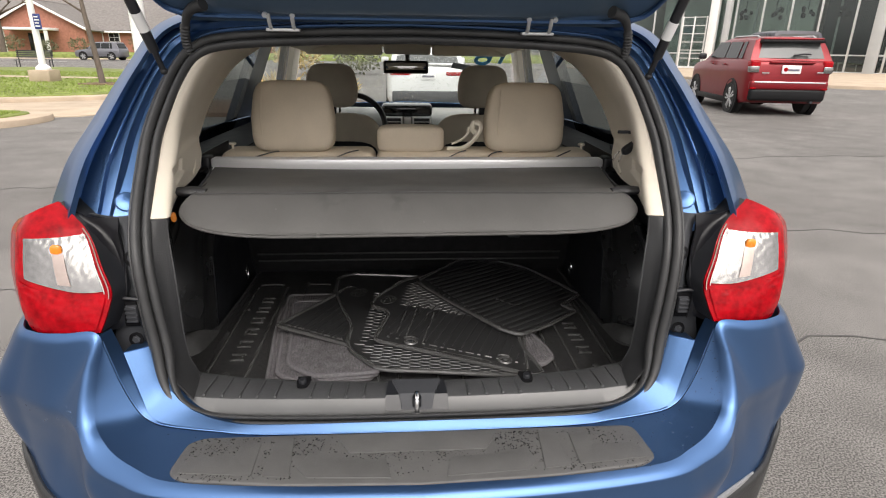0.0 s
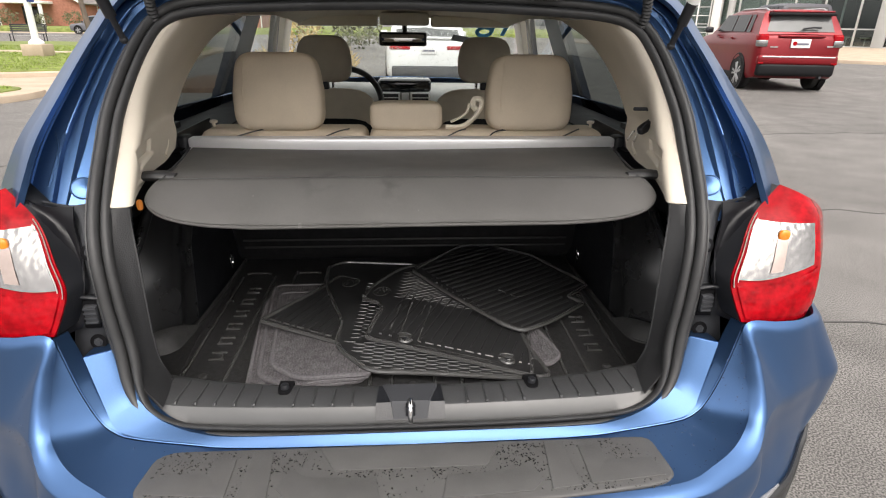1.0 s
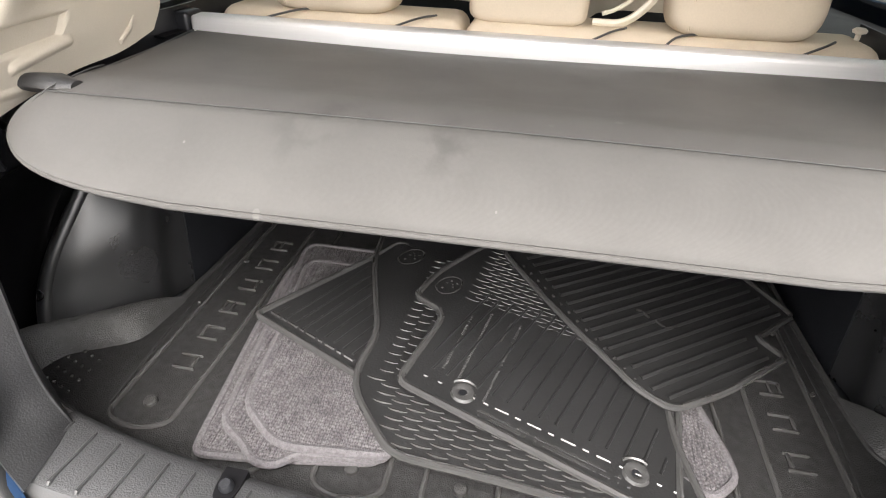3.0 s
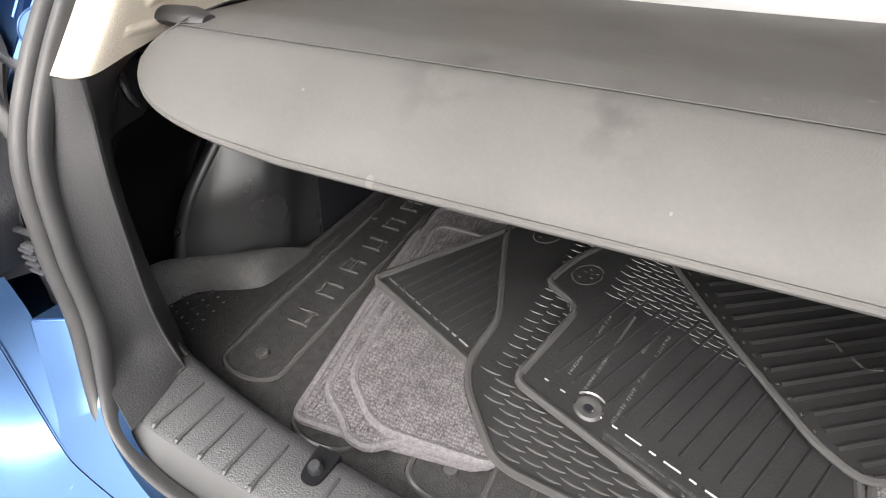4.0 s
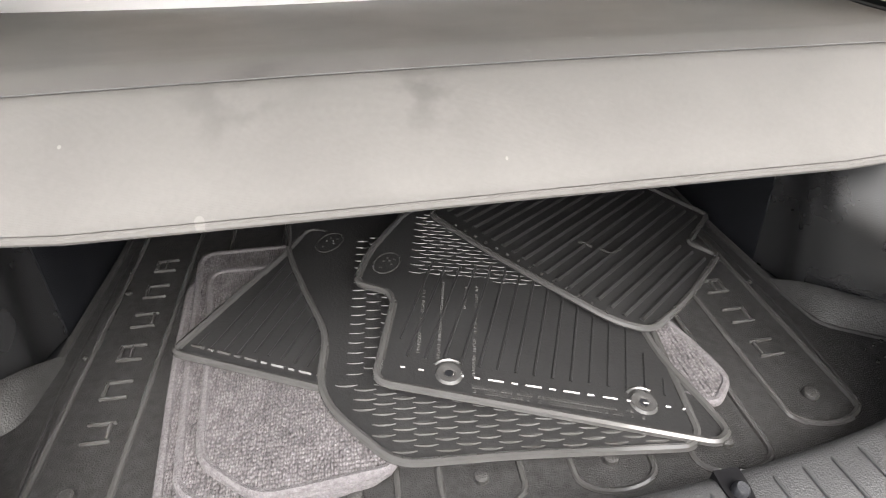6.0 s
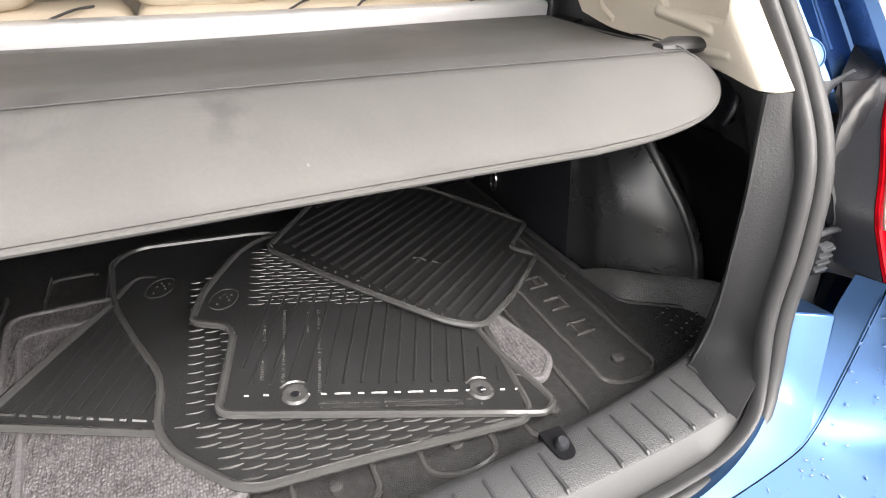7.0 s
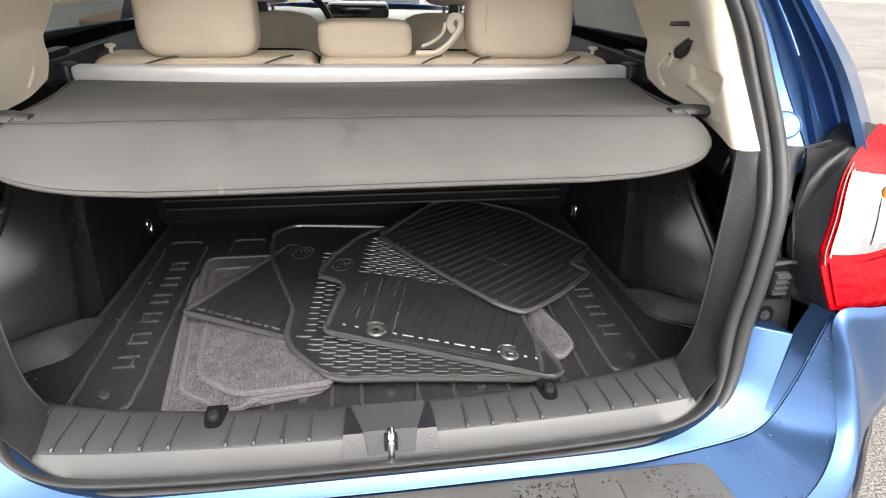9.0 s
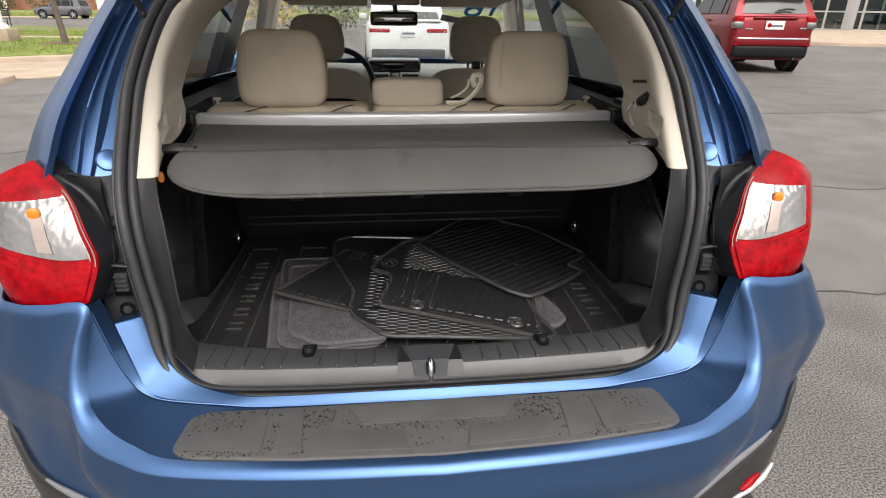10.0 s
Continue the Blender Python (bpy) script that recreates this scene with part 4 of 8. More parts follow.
for sx in (1, -1):
    x = sx * 0.243
    slot = [(x - 0.014, 0.014), (x - 0.014, -0.010), (x - 0.010, -0.028), (x + 0.010, -0.028), (x + 0.014, -0.010), (x + 0.014, 0.014)]
    # a solid slab just above the sill; its near-black gives the recess's shade
    pit = slab(rounded([Vector((*q, 0)) for q in slot], [0.001, 0.01, 0.012, 0.012, 0.01, 0.001], 4), 0.705, 0.7398)
    for v in pit.verts:
        v.co.z += 0.001 if v.co.z > 0.72 else 0.0
    part("hook_recess", pit, VOID, car, "near-black slab for the shade of the sill's tie-down recess")
    part("tie_down_post", tube([(x, -0.008, 0.722), (x, -0.012, 0.748), (x, -0.0125, 0.751)], [0.0085, 0.0080, 0.0058], 14), BLACK, car)

# ---- load bay side trims ----
TRIM = [
    [(0.456, -0.062, 0.740), (0.462, -0.020, 0.741), (0.472, 0.030, 0.739), (0.55, 0.085, 0.69)],
    [(0.500, -0.042, 0.785), (0.502, -0.006, 0.787), (0.491, 0.034, 0.785), (0.60, 0.11, 0.77)],
    [(0.512, -0.019, 0.84), (0.506, 0.009, 0.84), (0.496, 0.035, 0.84), (0.61, 0.115, 0.84)],
    [(0.523, -0.007, 0.915), (0.513, 0.018, 0.915), (0.498, 0.041, 0.915), (0.61, 0.12, 0.915)],
    [(0.532, 0.009, 0.985), (0.519, 0.029, 0.985), (0.501, 0.049, 0.985), (0.60, 0.125, 0.985)],
    [(0.542, 0.037, 1.05), (0.526, 0.047, 1.05), (0.507, 0.063, 1.05), (0.57, 0.14, 1.05)],
    [(0.547, 0.060, 1.087), (0.528, 0.058, 1.087), (0.505, 0.067, 1.087), (0.54, 0.15, 1.087)],
]


def crisp(r):
    """A row of the jamb trim with a tight edge where it turns into the load bay."""
    p, q, e, o = (Vector(v) for v in r)
    return [p, q, q.lerp(e, 0.6), q.lerp(e, 0.93), e, e.lerp(o, 0.07), e.lerp(o, 0.4), o]


TRIM = [crisp(r) for r in TRIM]
both("jamb_trim", thicken(loft(dense(TRIM, 43, 30)), 0.003), GRAIN, car, "black leather-grained jamb trim")
SIDE = [
    [(0.57, 0.085, 0.66), (0.64, 0.11, 0.66), (0.70, 0.145, 0.66), (0.705, 0.18, 0.66), (0.676, 0.20, 0.66), (0.61, 0.28, 0.66), (0.568, 0.335, 0.66), (0.555, 0.37, 0.66), (0.552, 0.5, 0.66), (0.55, 0.9, 0.66)],
    [(0.59, 0.095, 0.72), (0.65, 0.115, 0.72), (0.70, 0.15, 0.72), (0.705, 0.18, 0.72), (0.676, 0.205, 0.72), (0.612, 0.288, 0.72), (0.570, 0.338, 0.72), (0.556, 0.38, 0.72), (0.553, 0.5, 0.72), (0.55, 0.9, 0.72)],
    [(0.605, 0.112, 0.80), (0.65, 0.125, 0.80), (0.695, 0.155, 0.80), (0.70, 0.19, 0.80), (0.676, 0.225, 0.80), (0.62, 0.312, 0.80), (0.57, 0.362, 0.80), (0.556, 0.41, 0.80), (0.553, 0.5, 0.80), (0.55, 0.9, 0.80)],
    [(0.61, 0.118, 0.88), (0.645, 0.135, 0.88), (0.69, 0.175, 0.88), (0.695, 0.21, 0.88), (0.672, 0.262, 0.88), (0.62, 0.345, 0.88), (0.58, 0.40, 0.88), (0.565, 0.46, 0.88), (0.558, 0.56, 0.88), (0.55, 0.9, 0.88)],
    [(0.61, 0.12, 0.94), (0.635, 0.14, 0.94), (0.655, 0.18, 0.94), (0.665, 0.21, 0.94), (0.655, 0.29, 0.94), (0.63, 0.41, 0.94), (0.61, 0.49, 0.94), (0.595, 0.56, 0.94), (0.58, 0.66, 0.94), (0.56, 0.9, 0.94)],
    [(0.60, 0.124, 0.98), (0.615, 0.15, 0.98), (0.625, 0.19, 0.98), (0.635, 0.22, 0.98), (0.635, 0.30, 0.98), (0.63, 0.4, 0.98), (0.622, 0.47, 0.98), (0.615, 0.55, 0.98), (0.61, 0.65, 0.98), (0.60, 0.9, 0.98)],
    [(0.565, 0.142, 1.06), (0.585, 0.165, 1.06), (0.60, 0.20, 1.06), (0.615, 0.23, 1.065), (0.62, 0.30, 1.07), (0.622, 0.4, 1.08), (0.622, 0.47, 1.085), (0.622, 0.55, 1.09), (0.62, 0.65, 1.09), (0.62, 0.9, 1.09)],
    [(0.538, 0.152, 1.085), (0.565, 0.175, 1.088), (0.595, 0.21, 1.09), (0.61, 0.24, 1.095), (0.618, 0.30, 1.10), (0.622, 0.4, 1.11), (0.622, 0.47, 1.115), (0.622, 0.55, 1.12), (0.62, 0.65, 1.12), (0.62, 0.9, 1.12)],
]
LEVELS = (0.66, 0.72, 0.77, 0.82, 0.865, 0.905, 0.94, 0.98)
OUTER = [(0.676, 0.198), (0.675, 0.206), (0.672, 0.225), (0.659, 0.25), (0.645, 0.285), (0.633, 0.318), (0.627, 0.352), (0.625, 0.40)]
INNER_EDGE = [(0.577, 0.322), (0.572, 0.330), (0.570, 0.340), (0.568, 0.352), (0.572, 0.375), (0.580, 0.41), (0.590, 0.46), (0.60, 0.52)]


def side_at(col, z):
    """The trim's column at a height, between its two nearest rows."""
    for lo, hi in zip(SIDE, SIDE[1:]):
        if z <= hi[col][2]:
            f = (z - lo[col][2]) / (hi[col][2] - lo[col][2])
            return tuple(p + (q - p) * f for p, q in zip(lo[col], hi[col]))
    return SIDE[-1][col]


recess, face = [], []
for z, o, i in zip(LEVELS, OUTER, INNER_EDGE):
    deep = max(0.0, min(1.0, (0.985 - z) / 0.06))
    recess.append([side_at(0, z), side_at(1, z), (side_at(2, z)[0] + 0.014 * deep, side_at(2, z)[1], z), (max(o[0] + 0.03 * deep, side_at(3, z)[0] + 0.016 * deep), o[1] + 0.045 * deep, z), (o[0] + 0.016 * deep, o[1] + 0.04 * deep, z), (o[0] + 0.004, o[1] + 0.010, z), (*o, z)])
    mid = [((o[0] + (i[0] - o[0]) * f) - 0.022 * f * (1 - f), (o[1] + (i[1] - o[1]) * f) - 0.032 * f * (1 - f), z) for f in (0, 0.06, 0.3, 0.55, 0.8)]
    mid.append((o[0] + (i[0] - o[0]) * 0.96, o[1] + (i[1] - o[1]) * 0.96 + 0.002, z))
    face.append(mid + [(i[0] - 0.003, i[1] + 0.02, z), (i[0] - 0.002, i[1] + 0.06, z), (0.553, max(0.5, i[1] + 0.13), z), (0.55, 0.9, z)])
# the shade of the deep recess is put into this near-black trim
both("load_bay_side_trim", thicken(loft(dense(recess, 37, 30)), 0.003), DEEP, car, "black moulded side trim behind the jamb, darkened for shade")
skin = dense(face, 51, 34)
both("wheel_housing", thicken(loft([r[:43] for r in skin]), 0.003), SATIN, car, "satin black wheel housing cover")
# same moulding as the face; the flank's shade is put into a darker black
both("wheel_housing_flank", thicken(loft([r[42:] for r in skin]), 0.003), BLACK, car)
for sx in (1, -1):
    part("housing_edge", tube(spline([(sx * (o[0] + 0.002), o[1] + 0.0075, z) for z, o in zip(LEVELS, OUTER)], 30), 0.0115, 16), SATIN, car)
both("upper_side_trim", thicken(loft(dense(SIDE[5:], 50, 14)), 0.003), BLACK, car, "black trim under the cover")
# cord hooks under the cover, floor rings by the seat
for sx in (1, -1):
    part("bag_hook", tube(spline([(sx * 0.575, 0.155, 1.058), (sx * 0.55, 0.135, 1.06), (sx * 0.542, 0.13, 1.045), (sx * 0.545, 0.138, 1.028), (sx * 0.57, 0.15, 1.025)], 14), 0.0045, 8), BLACK, car, "small black bag hook")
    part("tie_down_ring", tube([Vector((sx * 0.545, 0.70 + 0.012 * math.cos(t), 0.715 + 0.022 * math.sin(t))) for t in [2 * math.pi * k / 14 for k in range(14)]], 0.003, 6, closed=True), CHROME, car, "metal cargo tie-down ring")

# ---- beige upper pillar trims ----
PILLAR = [
    [(0.548, 0.057, 1.088), (0.527, 0.051, 1.088), (0.504, 0.068, 1.088), (0.520, 0.125, 1.090), (0.536, 0.19, 1.093), (0.553, 0.28, 1.098), (0.569, 0.40, 1.096), (0.582, 0.50, 1.106)],
    [(0.551, 0.098, 1.13), (0.532, 0.095, 1.13), (0.511, 0.118, 1.13), (0.528, 0.185, 1.134), (0.545, 0.265, 1.136), (0.560, 0.355, 1.137), (0.575, 0.45, 1.138), (0.588, 0.538, 1.138)],
    [(0.553, 0.130, 1.165), (0.533, 0.130, 1.165), (0.516, 0.158, 1.165), (0.536, 0.23, 1.168), (0.554, 0.31, 1.169), (0.569, 0.39, 1.170), (0.582, 0.47, 1.170), (0.596, 0.555, 1.168)],
    [(0.553, 0.16, 1.20), (0.534, 0.165, 1.20), (0.520, 0.20, 1.20), (0.546, 0.275, 1.20), (0.568, 0.355, 1.20), (0.584, 0.44, 1.20), (0.596, 0.52, 1.20), (0.606, 0.605, 1.188)],
    [(0.547, 0.225, 1.28), (0.530, 0.23, 1.28), (0.520, 0.27, 1.28), (0.540, 0.36, 1.28), (0.562, 0.45, 1.28), (0.576, 0.54, 1.28), (0.584, 0.62, 1.28), (0.59, 0.69, 1.27)],
    [(0.525, 0.295, 1.355), (0.508, 0.30, 1.355), (0.498, 0.34, 1.357), (0.510, 0.43, 1.36), (0.525, 0.53, 1.36), (0.536, 0.63, 1.36), (0.543, 0.72, 1.36), (0.548, 0.80, 1.36)],
    [(0.49, 0.34, 1.405), (0.475, 0.345, 1.404), (0.465, 0.38, 1.408), (0.47, 0.47, 1.413), (0.48, 0.58, 1.416), (0.487, 0.7, 1.418), (0.492, 0.82, 1.42), (0.495, 0.95, 1.42)],
]
PILLAR = [[(r[0][0], r[0][1] + 0.005, r[0][2]), (r[1][0], r[1][1] + 0.006, r[1][2])] + r[2:] for r in PILLAR]
POCKET = [(0.315, 1.170), (0.168, 1.178), (0.152, 1.170), (0.146, 1.156), (0.150, 1.141), (0.20, 1.139), (0.278, 1.138)]


def inside(x, y, poly):
    hit, j = False, len(poly) - 1
    for i in range(len(poly)):
        if (poly[i][1] > y) != (poly[j][1] > y) and x < (poly[j][0] - poly[i][0]) * (y - poly[i][1]) / (poly[j][1] - poly[i][1]) + poly[i][0]:
            hit = not hit
        j = i
    return hit


def to_segment(p, a_, b_):
    ab = b_ - a_
    return (p - a_ - ab * max(0.0, min(1.0, (p - a_).dot(ab) / ab.dot(ab)))).length


def ease(x):
    x = max(0.0, min(1.0, x))
    return x * x * (3 - 2 * x)


trim = loft(dense(PILLAR, 150, 150))
edge2 = [(Vector((p[0], p[1], 0)), Vector((q[0], q[1], 0))) for p, q in zip(POCKET, POCKET[1:] + POCKET[:1])]
for v in trim.verts:
    if 0.10 < v.co.y < 0.34 and 1.09 < v.co.z < 1.19 and v.co.x < 0.58:
        p = Vector((v.co.y, v.co.z, 0))
        push = 0.0
        if inside(p.x, p.y, POCKET):
            push = 0.0075 * ease(min(to_segment(p, *s_) for s_ in edge2) / 0.006)
        for a_, b_, r, h in ((Vector((0.290, 1.136, 0)), Vector((0.176, 1.131, 0)), 0.0075, 0.005), (Vector((0.190, 1.104, 0)), Vector((0.135, 1.111, 0)), 0.006, 0.003)):
            push -= h * ease(1 - to_segment(p, a_, b_) / r)
        v.co.x += push
both("pillar_trim", thicken(trim, 0.003), BEIGE, car, "beige plastic rear pillar trim")
HEAD = [[(0.50, 0.34, 1.400), (0.43, 0.352, 1.423), (0.22, 0.356, 1.436), (0, 0.358, 1.441)], [(0.49, 0.42, 1.412), (0.42, 0.43, 1.432), (0.22, 0.43, 1.445), (0, 0.43, 1.45)], [(0.50, 0.9, 1.425), (0.43, 0.9, 1.46), (0.22, 0.9, 1.475), (0, 0.9, 1.48)], [(0.53, 1.6, 1.43), (0.45, 1.6, 1.47), (0.22, 1.6, 1.485), (0, 1.6, 1.49)], [(0.53, 2.25, 1.39), (0.45, 2.26, 1.415), (0.22, 2.28, 1.43), (0, 2.29, 1.435)]]
hb = loft(dense(HEAD, 16, 30))
both("headliner", thicken(hb, 0.003), HEADLINER, car, "pale beige headliner")
for sx in (1, -1):
    # belt slot in the pillar trim
    part("belt_slot", tube([(sx * 0.573, 0.452, 1.135), (sx * 0.570, 0.432, 1.120), (sx * 0.564, 0.400, 1.109)], [0.003, 0.006, 0.004], 8, flat=0.7), BEIGE, car)
lampb = pillow(0.011, 0.011, 0.022, 0.7, 14, 8)
lampb.transform(Matrix.Translation((-0.531, 0.161, 1.062)))
GLOW = material("lit_courtesy_lens", (0.25, 0.1, 0.03), 0.3)
GLOW.node_tree.nodes["Principled BSDF"].inputs["Emission Color"].default_value = (1.0, 0.32, 0.05, 1)
GLOW.node_tree.nodes["Principled BSDF"].inputs["Emission Strength"].default_value = 0.15
part("courtesy_lamp", lampb, GLOW, car, "small lit amber courtesy lamp")
part("lamp_socket", tube([(-0.534, 0.163, 1.062), (-0.600, 0.195, 1.060)], 0.005, 10), BLACK, car)

# rain on the bumper: dark wet spots on the guard, beads on the paint
wet_rng = random.Random(21)
spots = bmesh.new()


def blob(bm, c, n, r, stretch):
    u = n.orthogonal().normalized()
    w = n.cross(u)
    a = wet_rng.uniform(0, 3.14)
    u, w = u * math.cos(a) + w * math.sin(a), w * math.cos(a) - u * math.sin(a)
    ring = [bm.verts.new(c + u * r * stretch * math.cos(t) * wet_rng.uniform(0.8, 1.2) + w * r * math.sin(t) * wet_rng.uniform(0.8, 1.2)) for t in [2 * math.pi * k / 7 for k in range(7)]]
    tip = bm.verts.new(c + n * r * 0.35)
    for k in range(7):
        bm.faces.new((ring[k], ring[(k + 1) % 7], tip))


for _ in range(2600):
    x, y = wet_rng.uniform(-0.43, 0.43), wet_rng.uniform(-0.25, -0.135)
    if noise.noise(Vector((x * 9, y * 16, 0))) < wet_rng.uniform(-0.45, 0.25):
        continue
    blob(spots, on_deck(x, y, 0.0124), Vector((0, -0.1, 1)).normalized(), wet_rng.uniform(0.0004, 0.0014), wet_rng.uniform(1, 2.8))
wet = part("rain_wetting", spots, WET, pad, "rain drops on the guard")
wet["kind"] = "stuff"
for sx in (1, -1):
    beads = bmesh.new()
    upper = dense([RIM, CREASE, BELLY], 60, 20)
    for _ in range(70):
        j, i = wet_rng.randrange(19), wet_rng.randrange(20, 50)
        p = upper[j][i].lerp(upper[j + 1][i + 1], wet_rng.random())
        n = (upper[j][i + 1] - upper[j][i]).cross(upper[j + 1][i] - upper[j][i]).normalized()
        n = -n if n.y > 0 else n
        q = Vector((sx * p.x, p.y, p.z)) + Vector((sx * n.x, n.y, n.z)) * 0.0005
        blob(beads, q, Vector((sx * n.x, n.y, n.z)), wet_rng.uniform(0.0007, 0.0018), wet_rng.uniform(1, 2))
    for _ in range(60):
        i, k = wet_rng.randrange(16, 56), wet_rng.randrange(0, 5)
        p = deck[i][k].lerp(deck[i + 1][k + 1], wet_rng.random())
        n = (deck[i + 1][k] - deck[i][k]).cross(deck[i][k + 1] - deck[i][k]).normalized()
        n = -n if n.z < 0 else n
        blob(beads, Vector((sx * p.x, p.y, p.z)) + Vector((sx * n.x, n.y, n.z)) * 0.0005, Vector((sx * n.x, n.y, n.z)), wet_rng.uniform(0.0006, 0.0015), wet_rng.uniform(1, 2.2))
    bd = part("rain_spray", beads, BLUE_BEAD, car, "rain drops beaded on blue paint")
    bd["kind"] = "stuff"

# ---- rest of the car: tailgate, roof, sides, glass, cabin ----
UP = Vector((0, -math.cos(radians(36)), math.sin(radians(36))))
OUTN = Vector((0, math.sin(radians(36)), math.cos(radians(36))))
HINGE = Vector((0, 0.335, 1.478))


def gate_pt(x, s, n):
    return HINGE + Vector((x, 0, 0)) + UP * s + OUTN * n


gate_rows = []
for s, w, t in ((0.0, 0.50, 0.02), (0.03, 0.535, 0.03), (0.10, 0.56, 0.035), (0.45, 0.60, 0.04), (0.75, 0.64, 0.05), (0.92, 0.60, 0.05), (0.97, 0.52, 0.03)):
    ring = [gate_pt(x * w, s, t + 0.02 - 0.015 * x * x) for x in (-1, -0.9, -0.5, 0, 0.5, 0.9, 1)]
    ring += [gate_pt(x * w, s, -0.005 + (0.0 if abs(x) > 0.8 else -0.03 * min(1, s * 8))) for x in (0.99, 0.88, 0.5, 0, -0.5, -0.88, -0.99)]
    gate_rows.append(ring)
gate_cols = [spline([r[i] for r in gate_rows], 30) for i in range(14)]
gate = part("tailgate", loft([[c[j] for c in gate_cols] for j in range(30)], close_ring=True, caps=True), GATE_BLUE, car, "dark blue inner face of the raised tailgate")
liner = loft([[gate_pt(x * w, s, -0.05 - 0.02 * (1 - x * x)) for x in (-1, -0.5, 0, 0.5, 1)] for s, w in ((0.36, 0.50), (0.5, 0.54), (0.85, 0.54), (0.93, 0.46))])
part("tailgate_liner", thicken(liner, 0.02), BLACK, gate, "black plastic tailgate lining")
glass_net = [[gate_pt(x * w, q, 0.064 - 0.012 * x * x) for x in (-0.8, -0.4, 0, 0.4, 0.8)] for q, w in ((0.16, 0.57), (0.35, 0.585), (0.52, 0.60))]
part("tailgate_glass", thicken(loft(glass_net), 0.005), DARK_GLASS, gate, "dark rear window of the tailgate")
part("tailgate_spoiler", thicken(loft([[gate_pt(x, 0.0, 0.066), gate_pt(x, 0.07, 0.078), gate_pt(x * 0.97, 0.15, 0.074)] for x in (-0.52, -0.3, 0, 0.3, 0.52)]), 0.012), BLUE, gate, "blue roof spoiler")
part("rear_wiper", tube([gate_pt(0.0, 0.50, 0.075), gate_pt(0.14, 0.46, 0.078), gate_pt(0.30, 0.44, 0.076)], 0.007, 8), BLACK, gate)
rim = [gate_pt(sx * x, q, -0.010) for sx, x, q in [(-1, 0.575, 0.42), (-1, 0.568, 0.22), (-1, 0.548, 0.08), (-1, 0.50, 0.03)]] + [gate_pt(x, 0.02, -0.008) for x in (-0.35, -0.15, 0.15, 0.35)] + [gate_pt(x, q, -0.010) for x, q in ((0.50, 0.03), (0.548, 0.08), (0.568, 0.22), (0.575, 0.42))]
part("gate_edge", tube(spline(rim, 50), 0.006, 8), BLUE, gate, "light blue rolled edge of the tailgate")
for sx in (1, -1):
    hx = sx * 0.294
    hinge = part("hinge", box(hx - 0.038, hx + 0.038, 0.322, 0.342, 1.453, 1.460, 0.002), ALU, car, "grey steel tailgate hinge")
    for dx in (-0.026, 0.026):
        part("hinge_arm", tube(spline([(hx + dx, 0.338, 1.456), (hx + dx, 0.318, 1.463), (hx + dx, 0.306, 1.480), (hx + dx, 0.300, 1.500)], 8), 0.0045, 8), ALU, hinge)
    part("hinge_leaf", box(hx - 0.044, hx + 0.044, 0.288, 0.304, 1.492, 1.501, 0.002), ALU, hinge)
    for dx in (-0.030, 0.030):
        part("hinge_bolt", tube([(hx + dx, 0.290, 1.488), (hx + dx, 0.284, 1.484)], 0.006, 6), ALU, hinge)
    low, high = Vector((sx * 0.530, 0.222, 1.368)), Vector((sx * 0.562, 0.055, 1.66))
    strut = part("gas_strut", tube([low.lerp(high, 0.14), low.lerp(high, 0.98)], 0.0105, 14), BLACK, car, "black gas strut with a white label")
    part("strut_rod", tube([low, low.lerp(high, 0.15)], 0.006, 10), BLACK, strut)
    part("strut_label", tube([low.lerp(high, 0.27), low.lerp(high, 0.385)], 0.0110, 14), WHITE, strut, "white printed label band")
    part("ball_joint", pillow(0.016, 0.016, 0.016, 1, 10, 8), BLACK, strut).matrix_local = Matrix.Translation(low)
    boot = spline([(sx * 0.512, 0.335, 1.405), (sx * 0.510, 0.318, 1.435), (sx * 0.500, 0.300, 1.465), (sx * 0.480, 0.280, 1.492), (sx * 0.445, 0.262, 1.503)], 36)
    part("wiring_boot", tube(boot, [(0.0088 if k % 2 else 0.0112) if k < 18 else 0.0085 + 0.0003 * (k - 18) for k in range(36)], 10), RUBBER_SEAL, car, "black corrugated wiring boot")

# roof, belt and body sides
ROOFP = [[(0.625, 0.74, 1.49), (0.46, 0.76, 1.53), (0.22, 0.77, 1.55), (0, 0.775, 1.555)], [(0.645, 1.2, 1.50), (0.47, 1.2, 1.545), (0.22, 1.2, 1.565), (0, 1.2, 1.57)], [(0.64, 1.8, 1.485), (0.47, 1.8, 1.53), (0.22, 1.8, 1.55), (0, 1.8, 1.555)], [(0.60, 2.25, 1.435), (0.45, 2.28, 1.47), (0.22, 2.30, 1.49), (0, 2.31, 1.495)]]
both("roof_panel", thicken(loft(dense(ROOFP, 16, 24)), -0.004), BLUE, car, "blue painted roof")
STA = (0.34, 0.62, 1.1, 1.8, 2.6, 3.0, 3.35, 3.8, 4.05)
